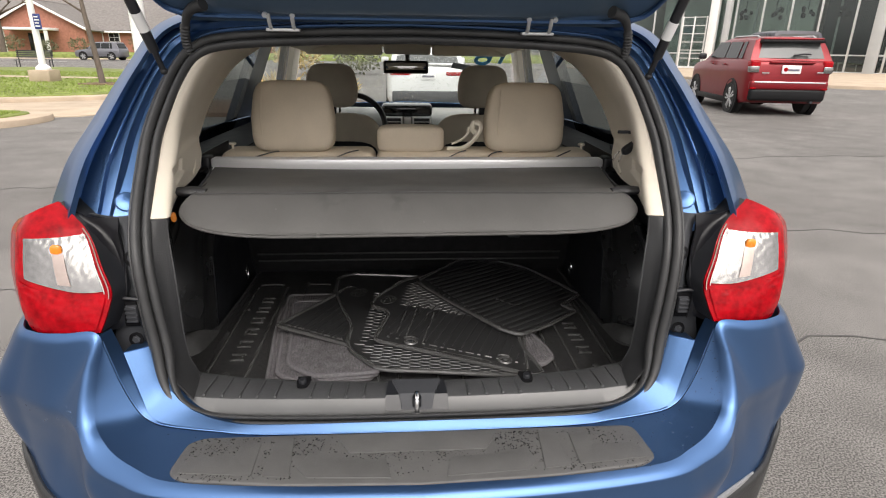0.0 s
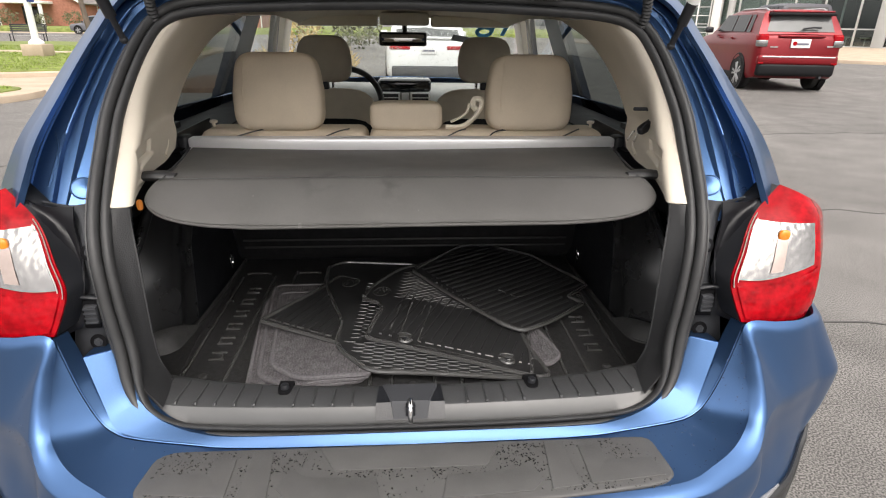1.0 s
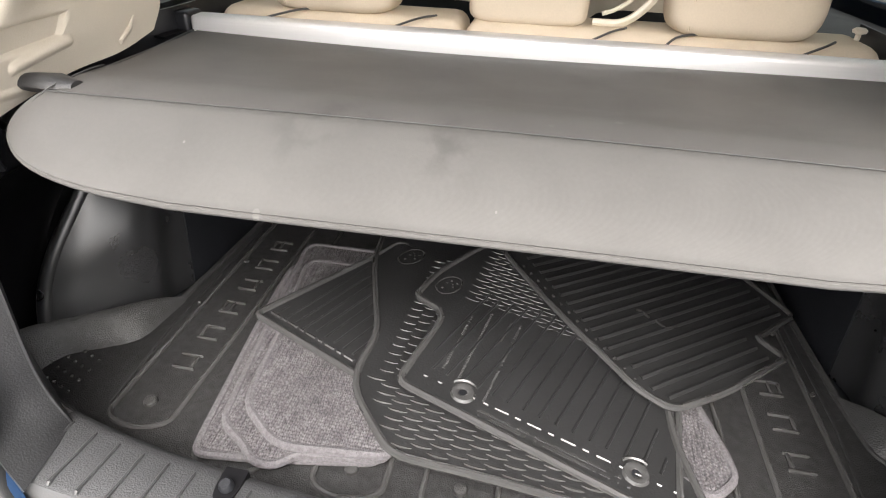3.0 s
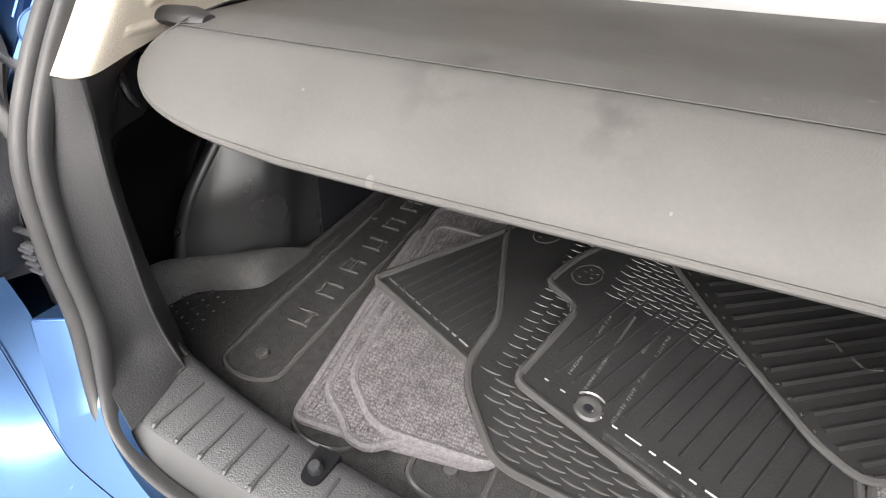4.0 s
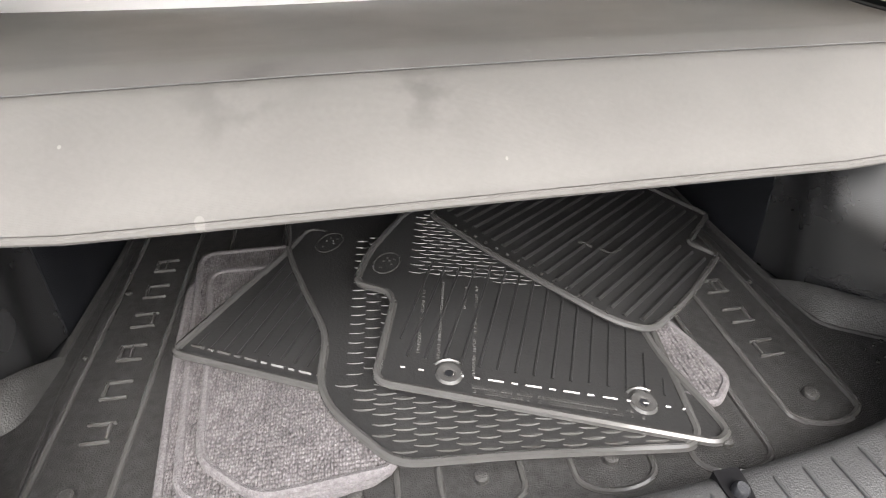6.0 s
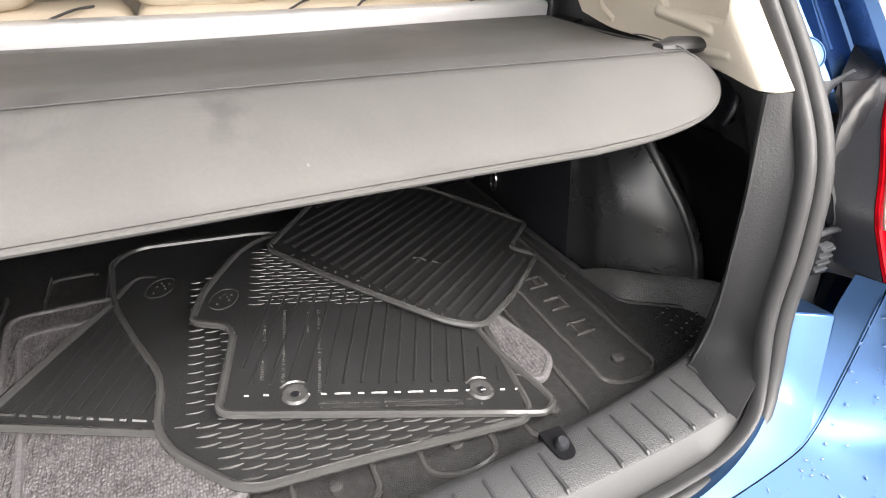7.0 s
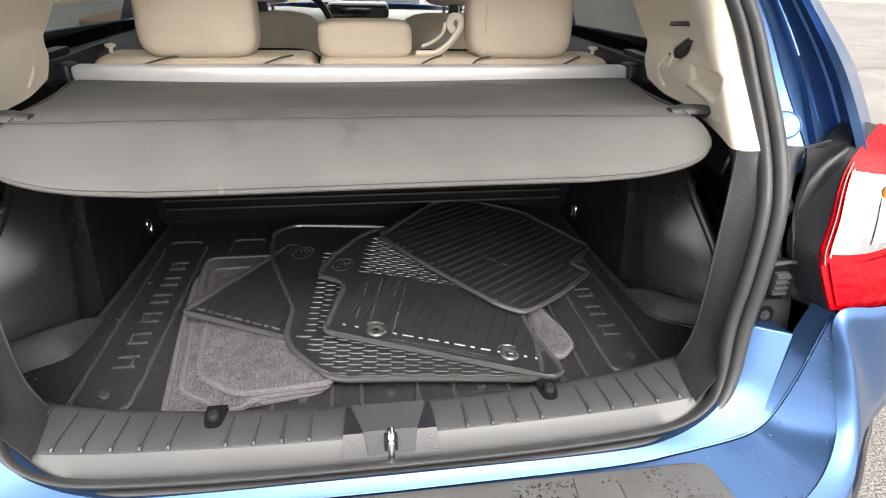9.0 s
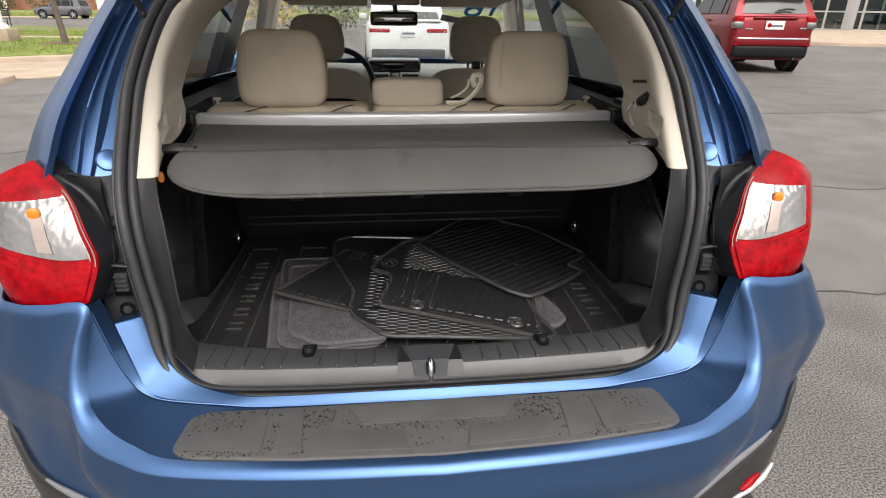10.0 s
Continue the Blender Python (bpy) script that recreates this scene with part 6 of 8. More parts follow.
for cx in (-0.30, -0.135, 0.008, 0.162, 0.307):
    tpart("raised_bead", bead_loop(u_shape(cx, 0.046, 0.70, 0.047)), RIDGE_GLINT)
    nub = disc(0.009, 0.010, 16, 0.003)
    nub.transform(Matrix.Translation((cx, 0.086, 0.672)))
    tpart("raised_nub", nub, TRAY_LIT)
for x in (-0.462, -0.31):
    tpart("raised_bead", bead_loop([(x - 0.036, 0.686), (x - 0.028, 0.694), (x + 0.028, 0.694), (x + 0.036, 0.686)], 0.004), TRAY_LIT)
for sx in (1, -1):
    for i in range(6):
        for j in range(4 if i < 5 else 2):
            dot = disc(0.0026, 0.004, 8)
            dot.transform(Matrix.Translation((sx * (0.585 + 0.017 * i), 0.128 + 0.022 * j + 0.006 * i, 0.671)))
            tpart("stud", dot, RIDGE_GLINT)
    # worn brand lettering as plain bars: two strokes a letter, some with a cross stroke
    for g in range(6):
        y = 0.222 + 0.0695 * g
        strokes = [(0, -0.015, 0.036, 0.0045), (0, 0.013, 0.036, 0.0045)]
        strokes += ([(-0.012, 0, 0.005, 0.024)], [(0.014, 0, 0.005, 0.026)], [(0.0, 0, 0.0045, 0.024), (0.015, 0, 0.005, 0.022)])[g % 3]
        for dx, dy, w, h in strokes:
            cx = sx * (0.449 + dx)
            tpart("lettering_bar", box(cx - w / 2, cx + w / 2, y + dy - h / 2, y + dy + h / 2, 0.668, 0.6745, 0.0018), RIDGE_GLINT)
    for bx, by, r in ((0.494, 0.502, 0.006), (0.512, 0.36, 0.004)):
        bump_ = disc(r, 0.005, 10, 0.0012)
        bump_.transform(Matrix.Translation((sx * bx, by, 0.671)))
        tpart("stud", bump_, RIDGE_GLINT)


# loose mats
class Plane:
    def __init__(self, z, bx, by):
        self.z, self.bx, self.by = z, bx, by

    def at(self, x, y):
        return self.z + self.bx * x + self.by * y


def lay(bm, plane):
    for v in bm.verts:
        v.co.z += plane.at(v.co.x, v.co.y)
    return bm


def inset_ok(x, y, poly, m):
    return all(inside(x + dx, y + dy, poly) for dx, dy in ((m, 0), (-m, 0), (0, m), (0, -m)))


def mat_thing(label, outline, plane, radii, group):
    rim = rounded([Vector((x, y, 0)) for x, y in outline], radii, 5)
    cx, cy = sum(p.x for p in rim) / len(rim), sum(p.y for p in rim) / len(rim)
    m = thing("floor_mat", label, "floor mat", (cx, cy, plane.at(cx, cy) - 0.004), group=group)

    def put(name, bm, mat, note=""):
        bm.transform(Matrix.Translation((-cx, -cy, -plane.at(cx, cy) + 0.004)))
        return part(name, bm, mat, m, note)

    return m, rim, put


def rubber_mat(label, outline, plane, radii):
    m, rim, put = mat_thing(label, outline, plane, radii, "rubber mats in the load bay")
    put("mat_body", lay(slab(rim, -0.004, 0.002, 0.0), plane), MAT_RUBBER, "black moulded rubber sheet")
    put("raised_rim", lay(tube([p + Vector((0, 0, 0.002)) for p in rim], 0.0058, 8, closed=True), plane), RIDGE_GLINT, "rounded raised rubber rim")
    return m, rim, put


def ridges(put, rim, plane, a, direction, spacing, count, length, r, name="ridge", gap=0.02):
    """Straight parallel ribs clipped to the mat's outline."""
    d = Vector((math.cos(direction), math.sin(direction), 0))
    n = Vector((-d.y, d.x, 0))
    for k in range(count):
        base = Vector((*a, 0)) + n * spacing * k
        run = [base + d * (length * i / 40) for i in range(41)]
        run = [p for p in run if inset_ok(p.x, p.y, rim, gap)]
        if len(run) > 2:
            put(name, lay(tube([run[0] + Vector((0, 0, 0.002)), run[len(run) // 2] + Vector((0, 0, 0.002)), run[-1] + Vector((0, 0, 0.002))], r, 6, flat=0.8), plane), MAT_RUBBER)


def scales(put, rim, plane, region, direction, du, dv, w, bow=1.0, fat=1.0):
    """Rows of short raised arcs, as parts."""
    d = Vector((math.cos(direction), math.sin(direction), 0))
    n = Vector((-d.y, d.x, 0))
    o = Vector((sum(p[0] for p in region) / len(region), sum(p[1] for p in region) / len(region), 0))
    for i in range(-30, 31):
        for j in range(-40, 41):
            c = o + d * du * (i + 0.5 * (j % 2)) + n * dv * j
            if inside(c.x, c.y, region) and inset_ok(c.x, c.y, rim, 0.012):
                pts = [c + d * w * (t - 0.5) + n * (-0.004 + 0.016 * bow * (t - 0.5) ** 2) + Vector((0, 0, 0.002)) for t in (0, 0.25, 0.5, 0.75, 1)]
                put("scale_ridge", lay(tube(pts, [fat * q for q in (0.0006, 0.0012, 0.0014, 0.0012, 0.0006)], 5), plane), RIDGE_GLINT)


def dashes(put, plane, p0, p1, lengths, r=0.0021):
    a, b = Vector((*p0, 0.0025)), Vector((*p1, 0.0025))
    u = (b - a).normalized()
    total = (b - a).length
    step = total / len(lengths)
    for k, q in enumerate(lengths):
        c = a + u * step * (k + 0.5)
        put("dash", lay(tube([c - u * q / 2, c + u * q / 2], r, 6), plane), RIDGE_GLINT)


def badge(put, plane, x, y, w, h, turn):
    """A plain oval emblem outline with raised dots."""
    m = pose(x, y, 0.002, 0, 0, turn)
    put("emblem_oval", lay(tube([m @ Vector((w * math.cos(t), h * math.sin(t), 0)) for t in [2 * math.pi * k / 20 for k in range(20)]], 0.0014, 5, closed=True), plane), RIDGE_GLINT)
    for dx, dy in ((-0.5, 0.2), (0.1, 0.35), (0.25, -0.1), (0.45, 0.25), (0.0, -0.4), (0.5, -0.35)):
        c = m @ Vector((dx * w, dy * h, 0))
        d = disc(0.0022, 0.003, 8)
        d.transform(Matrix.Translation(c))
        put("emblem_dot", lay(d, plane), RIDGE_GLINT)


def tiny_text(put, plane, p0, p1, seed):
    """Fine moulded print too small to read: a row of minute bars."""
    r = random.Random(seed)
    a, b = Vector((*p0, 0)), Vector((*p1, 0))
    u = (b - a).normalized()
    ang = math.atan2(u.y, u.x)
    s, bm = 0.0, bmesh.new()
    while s < (b - a).length:
        w = r.uniform(0.002, 0.0045)
        if r.random() < 0.85:
            c = box(0, w, -0.002, 0.002, 0.0018, 0.003)
            merge(bm, c, Matrix.Translation(a + u * s) @ Matrix.Rotation(ang, 4, "Z"))
        s += w + 0.0014
    put("moulded_print", lay(bm, plane), RIDGE_GLINT)["kind"] = "stuff"


def carpet_mat(label, outline, plane, radii):
    m, rim, put = mat_thing(label, outline, plane, radii, "carpet mats in the load bay")
    put("carpet_sheet", lay(slab(rim, -0.003, 0.003, 0.0), plane), CARPET, "grey ribbed carpet pile")
    put("bound_edge", lay(tube(rim, 0.0062, 8, closed=True), plane), CARPET_EDGE, "grey overlocked edge binding")
    # woven ribs of the pile
    xs, ys = [p.x for p in rim], [p.y for p in rim]
    ribs = bmesh.new()
    x = min(xs) + 0.008
    while x < max(xs):
        run = [Vector((x + 0.0012 * math.sin(90 * y), y, 0.003)) for y in np.arange(min(ys), max(ys), 0.012) if inset_ok(x, y, rim, 0.006)]
        if len(run) > 2:
            tube(run, 0.0026, 5, bm=ribs, flat=0.5)
        x += 0.0075
    put("pile_ribs", lay(ribs, plane), CARPET)["kind"] = "stuff"
    return m


carpet_mat("grey carpet floor mat at the bottom of the pile", [(-0.344, 0.064), (-0.268, 0.072), (-0.10, 0.10), (-0.12, 0.50), (-0.392, 0.50), (-0.376, 0.315)], Plane(0.677, 0.0, 0.004), [0.018, 0.02, 0.02, 0.02, 0.03, 0.05])
carpet_mat("grey carpet floor mat with a notched corner", [(-0.328, 0.112), (-0.281, 0.085), (-0.260, 0.063), (-0.230, 0.062), (-0.207, 0.085), (-0.09, 0.10), (-0.12, 0.565), (-0.385, 0.565), (-0.353, 0.30)], Plane(0.685, 0.0, 0.004), [0.03, 0.02, 0.015, 0.012, 0.02, 0.02, 0.03, 0.03, 0.05])
carpet_mat("grey carpet floor mat on top of two others", [(-0.311, 0.165), (-0.299, 0.136), (-0.237, 0.086), (-0.085, 0.100), (-0.10, 0.50), (-0.358, 0.50), (-0.323, 0.285)], Plane(0.693, 0.0, 0.004), [0.03, 0.03, 0.03, 0.02, 0.02, 0.03, 0.06])
carpet_mat("grey carpet floor mat with one rounded end showing", [(0.10, 0.16), (0.285, 0.155), (0.315, 0.128), (0.352, 0.165), (0.348, 0.20), (0.31, 0.34), (0.12, 0.34)], Plane(0.684, 0.0, 0.0), [0.02, 0.03, 0.03, 0.02, 0.03, 0.04, 0.02])

PB = Plane(0.679, -0.105, 0.0)
B_OUT = [(-0.366, 0.299), (-0.168, 0.222), (-0.06, 0.22), (-0.04, 0.50), (-0.20, 0.60), (-0.240, 0.515)]
_, rimb, putb = rubber_mat("black ribbed rubber floor mat with a pointed corner", B_OUT, PB, [0.014, 0.01, 0.02, 0.03, 0.03, 0.03])
ridges(putb, rimb, PB, (-0.42, 0.20), radians(66), 0.019, 14, 0.55, 0.0024)
ridges(putb, rimb, PB, (-0.20, 0.10), radians(66), 0.019, 14, 0.55, 0.0024)
dashes(putb, PB, (-0.344, 0.311), (-0.166, 0.241), [0.017, 0.008] * 5, 0.0027)

PE = Plane(0.696, -0.035, 0.0)
E_OUT = [(-0.088, 0.098), (0.05, 0.092), (0.252, 0.074), (0.27, 0.09), (0.30, 0.30), (0.30, 0.60), (0.01, 0.685), (-0.20, 0.695), (-0.242, 0.655), (-0.232, 0.515), (-0.200, 0.415), (-0.166, 0.315), (-0.176, 0.205)]
_, rime, pute = rubber_mat("black rubber floor mat with raised scale pattern", E_OUT, PE, [0.03, 0.05, 0.012, 0.02, 0.03, 0.03, 0.02, 0.03, 0.04, 0.06, 0.03, 0.03, 0.05])
scales(pute, rime, PE, [(-0.150, 0.226), (-0.08, 0.10), (0.26, 0.06), (0.26, 0.11), (-0.04, 0.226)], radians(-5), 0.049, 0.0077, 0.028, 0.4, 1.7)
scales(pute, rime, PE, [(-0.145, 0.235), (-0.05, 0.235), (-0.05, 0.56), (-0.117, 0.56), (-0.125, 0.32)], radians(-4), 0.044, 0.0095, 0.021, 0.3, 1.3)
badge(pute, PE, -0.165, 0.545, 0.030, 0.02, 60)

PC = Plane(0.709, -0.085, 0.02)
C_OUT = [(-0.104, 0.202), (0.286, 0.075), (0.308, 0.088), (0.302, 0.125), (0.28, 0.205), (0.28, 0.42), (0.16, 0.60), (0.025, 0.625), (-0.028, 0.585), (-0.10, 0.465), (-0.121, 0.393), (-0.074, 0.370), (-0.068, 0.345)]
_, rimc, putc = rubber_mat("black ribbed rubber floor mat with two fixing eyelets", C_OUT, PC, [0.02, 0.012, 0.012, 0.02, 0.04, 0.04, 0.05, 0.03, 0.04, 0.05, 0.014, 0.012, 0.012])
dashes(putc, PC, (-0.078, 0.2255), (0.285, 0.121), [0.006, 0.007, 0.004, 0.014, 0.007, 0.02, 0.008, 0.02, 0.008, 0.02, 0.008, 0.018, 0.006, 0.012, 0.006, 0.012])
ridges(putc, rimc, PC, (-0.085, 0.225), radians(68), 0.0205, 1, 0.23, 0.0022)
for kk in range(15):
    bx, by = -0.060 + 0.0225 * kk, 0.240 - 0.0066 * kk
    ridges(putc, rimc, PC, (bx, by), radians(67), 0.02, 1, 0.20 + 0.006 * kk, 0.0024)
scales(putc, rimc, PC, [(-0.035, 0.415), (0.0, 0.585), (0.05, 0.575), (0.20, 0.40), (0.21, 0.355)], radians(-10), 0.029, 0.0098, 0.024, 0.5, 0.7)
badge(putc, PC, -0.072, 0.44, 0.028, 0.019, 60)
for k, (p0, p1) in enumerate((((-0.045, 0.245), (-0.02, 0.375)), ((-0.022, 0.225), (0.01, 0.385)), ((0.03, 0.32), (0.045, 0.38)), ((0.02, 0.20), (0.06, 0.375)), ((0.015, 0.183), (0.205, 0.128)), ((0.015, 0.176), (0.215, 0.117)))):
    tiny_text(putc, PC, p0, p1, k)
for gx, gy in ((-0.010, 0.206), (0.223, 0.139)):
    eye = lathe([(0.006, 0.0015), (0.006, 0.004), (0.009, 0.0055), (0.0155, 0.0055), (0.018, 0.002)], 20)
    eye.transform(Matrix.Translation((gx, gy, 0.0)))
    putc("eyelet", lay(eye, PC), RIDGE_GLINT, "moulded rubber fixing eyelet")
    hole = disc(0.006, 0.003, 16)
    hole.transform(Matrix.Translation((gx, gy, 0.002)))
    putc("eyelet_hole", lay(hole, PC), BLACK)
    arc = [Vector((gx + 0.023 * math.cos(t), gy + 0.023 * math.sin(t), 0.003)) for t in [radians(45 + 90 * q / 6) for q in range(7)]]
    putc("eyelet_arc", lay(tube(arc, 0.0025, 6), PC), RIDGE_GLINT)

PD = Plane(0.722, -0.085, 0.02)
D_OUT = [(0.012, 0.556), (0.105, 0.425), (0.236, 0.272), (0.281, 0.248), (0.36, 0.30), (0.482, 0.412), (0.447, 0.450), (0.532, 0.535), (0.40, 0.735), (0.26, 0.80), (0.17, 0.77)]
_, rimd, putd = rubber_mat("black ribbed rubber floor mat lying on the pile", D_OUT, PD, [0.02, 0.08, 0.06, 0.02, 0.04, 0.012, 0.012, 0.012, 0.02, 0.03, 0.03])
for kk in range(22):
    bx, by = 0.27 - 0.0125 * kk, 0.235 + 0.0185 * kk
    ridges(putd, rimd, PD, (bx, by), radians(38), 0.02, 1, 0.52, 0.0044, gap=0.016)
dashes(putd, PD, (0.045, 0.53), (0.24, 0.283), [0.004] * 14, 0.0022)
putd("emblem_bar", lay(tube([Vector((0.28, 0.44, 0.004)), Vector((0.295, 0.425, 0.004)), Vector((0.315, 0.435, 0.004))], 0.002, 6), PD), RIDGE_GLINT)
putd("emblem_bar", lay(tube([Vector((0.25, 0.46, 0.004)), Vector((0.262, 0.455, 0.004)), Vector((0.27, 0.445, 0.004))], 0.002, 6), PD), RIDGE_GLINT)

# hook on the bench, keys hanging on the pillar trim
hook = thing("plastic_hook", "cream plastic belt guide hook standing on the rear seat", "hook", (0.14, 0.79, 1.106))
hk = spline([(-0.02, 0.0, 0.004), (0.03, 0.0, 0.006), (0.065, 0.0, 0.03), (0.088, 0.0, 0.065), (0.086, 0.0, 0.085), (0.068, 0.0, 0.088), (0.062, 0.0, 0.07), (0.072, 0, 0.055)], 30)
part("hook_bow", tube(hk, 0.0065, 8, flat=1.4), HOOK_PLASTIC, hook)
part("hook_foot", tube(spline([(-0.005, 0, 0.02), (0.02, 0.0, 0.03), (0.045, 0.0, 0.05), (0.05, 0.0, 0.075)], 12), 0.004, 8), HOOK_PLASTIC, hook)
keys = thing("car_keys", "black key fob with metal keys and a yellow tag", "keys", (0.556, 0.345, 1.186))
fob = pillow(0.050, 0.018, 0.022, 0.55, 20, 10)
fob.transform(pose(0.0, -0.004, 0.002, 0, -28, 20))
part("fob", fob, BLACK, keys, "black key fob")
part("strap", tube(spline([(-0.016, -0.010, -0.010), (-0.004, -0.016, 0.010), (0.014, -0.014, 0.014), (0.024, -0.006, 0.004)], 12), 0.006, 8, flat=0.5), GREY_PLASTIC, keys, "grey woven strap")
for bx, tilt, by in ((-0.022, 30, 0.0), (-0.014, 18, -0.004)):
    blade = box(-0.003, 0.003, -0.002, 0.0, -0.036, -0.008, 0.0008)
    blade.transform(pose(bx, by, 0, 0, tilt, 0))
    part("key_blade", blade, CHROME, keys)
tagb = tube(spline([(0.002, -0.016, -0.014), (0.012, -0.018, -0.010), (0.022, -0.016, 0.0)], 8), [0.002, 0.004, 0.005, 0.005, 0.005, 0.005, 0.004, 0.002], 8)
part("key_tag", tagb, YELLOW, keys, "yellow plastic key tag")
part("coat_hook", tube([(-0.03, 0.01, 0.04), (-0.01, -0.006, 0.042), (0.02, -0.008, 0.038), (0.035, 0.01, 0.036)], 0.004, 8), GREY_PLASTIC, keys, "grey hook on the trim")


# ---- the lot and its surroundings ----
gb = bmesh.new()
bmesh.ops.create_grid(gb, x_segments=60, y_segments=60, size=600)
tagged(part("ground", gb, ASPHALT, None), "damp grey asphalt car park surface", "ground", kind="structure")


def patch(name, outline, z, mat, label, radius=0.6, bevel=0.03):
    bm = slab(rounded([Vector((x, y, 0)) for x, y in outline], radius, 6), -0.02, z, bevel, 2)
    return tagged(part(name, bm, mat, None), label, name.split("_")[0], kind="structure")


TAR = material("crack_sealant", (0.05, 0.048, 0.046), 0.6, vary=0.3, scale=20)
crack_rng = random.Random(8)
for x0, y0, x1, y1 in ((2.0, 3.4, 8.5, 2.9), (1.4, 1.3, 6.0, 1.9), (-6.5, 4.5, -1.5, 5.4), (3.0, 6.5, 12.0, 7.4), (-5, 1.5, -1.2, 2.6)):
    pts = [Vector((x0 + (x1 - x0) * k / 24 + crack_rng.uniform(-0.05, 0.05), y0 + (y1 - y0) * k / 24 + crack_rng.uniform(-0.09, 0.09), 0.002)) for k in range(25)]
    tagged(part("pavement_joint", ribbon(pts, [(-0.006, -0.001), (0.006, -0.001), (0.006, 0.0015), (-0.006, 0.0015)]), TAR, None), "dark sealed crack in the asphalt", "crack", kind="structure")

patch("pavement_apron", [(-14.5, 11.5), (-6.7, 11.2), (-6.4, 12.4), (-6.9, 14.2), (-8.3, 15.2), (-16, 13.6)], 0.03, CONCRETE, "buff concrete driveway apron", 0.5)
patch("pavement_kerb", [(-30, 11.5), (-9.6, 14.0), (-7.6, 15.4), (-7.0, 17.2), (-9, 30), (-20, 36), (-34, 30)], 0.13, CONCRETE, "concrete kerb round the lawn", 1.0)
patch("lawn_bed", [(-30, 12.2), (-9.8, 14.4), (-8.0, 15.7), (-7.5, 17.2), (-9.4, 29.5), (-20, 35.4), (-33, 29.5)], 0.16, GROUND_GRASS, "grass lawn beside the road", 1.0)
patch("pavement_island", [(-16, 6.5), (-8.4, 8.4), (-6.9, 9.6), (-6.9, 11.0), (-8.0, 11.6), (-16, 10.8)], 0.12, CONCRETE, "concrete kerb of a small traffic island", 0.7)
patch("lawn_island", [(-16, 6.9), (-8.6, 8.8), (-7.4, 9.8), (-7.3, 10.9), (-8.2, 11.25), (-16, 10.4)], 0.15, GROUND_GRASS, "grass on a small traffic island", 0.6)
patch("pavement_path", [(-24, 24.5), (-9.4, 22.6), (-9.2, 23.4), (-24, 25.4)], 0.175, CONCRETE, "concrete footpath across the lawn", 0.1)
patch("road", [(-120, 36), (-20, 44), (40, 47), (40, 60), (-20, 60), (-120, 58)], 0.012, ASPHALT, "grey public road", 0.5, 0.0)
patch("pavement_far", [(-140, 60), (-20, 62), (-20, 64.5), (-140, 63)], 0.06, CONCRETE, "pale concrete far pavement", 0.2)
patch("lawn_far", [(-140, 65.4), (-20, 67), (30, 68), (30, 140), (-140, 140)], 0.5, GROUND_GRASS, "lawn in front of the brick building", 0.5, 0.45)
for k in range(7):
    tagged(part("trim", box(-60 + k * 9, -56 + k * 9, 52.0, 52.15, 0.012, 0.016), WHITE, None), "white road lane marking", "marking", kind="structure")
blades = bmesh.new()
gr = random.Random(2)
for _ in range(15000):
    if gr.random() < 0.75:
        x, y = gr.uniform(-22, -7.6), gr.uniform(14.2, 30)
        if not inside(x, y, [(-30, 12.4), (-9.8, 14.6), (-8.2, 15.9), (-7.8, 17.2), (-9.6, 29), (-30, 29)]) or inside(x, y, [(-24, 24.3), (-9, 22.4), (-9, 23.6), (-24, 25.6)]):
            continue
        z = 0.16
    else:
        x, y = gr.uniform(-12, -7.4), gr.uniform(8, 11.2)
        if not inside(x, y, [(-16, 7.1), (-8.6, 9.0), (-7.6, 9.9), (-7.5, 10.8), (-16, 10.3)]):
            continue
        z = 0.15
    for _ in range(2):
        a, h = gr.uniform(0, 6.28), gr.uniform(0.03, 0.075)
        d = Vector((math.cos(a), math.sin(a), 0)) * 0.013
        q = Vector((x + gr.uniform(-0.06, 0.06), y + gr.uniform(-0.06, 0.06), z))
        blades.faces.new([blades.verts.new(p) for p in (q - d, q + d, q + Vector((gr.uniform(-0.04, 0.04), gr.uniform(-0.04, 0.04), h)))])
tagged(part("grass", blades, GRASS, None, smooth=False), "bright green tufts of spring grass", "grass", kind="stuff")


def bare_tree(name, label, at, height, lean, seed, levels=4, r0=0.09):
    t = thing(name, label, "tree", at)
    rg = random.Random(seed)
    trunk = [Vector((lean * k / 8 * height * 0.5, 0.02 * math.sin(k), height * 0.55 * k / 8)) for k in range(9)]
    part("trunk", tube(trunk, [r0 * (1.25 - 0.08 * k) for k in range(9)], 10), BARK, t, "grey-brown bark trunk")
    twigs = bmesh.new()

    def grow(p, d, length, r, level):
        mid = p + d * length * 0.5 + Vector((rg.uniform(-1, 1), rg.uniform(-1, 1), rg.uniform(-0.2, 0.6))) * length * 0.06
        end = p + d * length
        merge(twigs, tube([p, mid, end], [r, r * 0.8, r * 0.55], 5))
        if level:
            for _ in range(rg.choice((2, 3, 3))):
                nd = (d + Vector((rg.uniform(-0.8, 0.8), rg.uniform(-0.8, 0.8), rg.uniform(-0.1, 0.6)))).normalized()
                grow(p.lerp(end, rg.uniform(0.5, 1.0)), nd, length * rg.uniform(0.55, 0.75), r * 0.55, level - 1)

    for k in range(6):
        a = rg.uniform(0, 6.28)
        grow(trunk[rg.choice((5, 6, 7, 8))], Vector((math.cos(a), math.sin(a), rg.uniform(0.3, 1.0))).normalized(), height * 0.26, r0 * 0.45, levels - 1)
    part("crown", twigs, BARK, t, "bare spring branches")
    return t


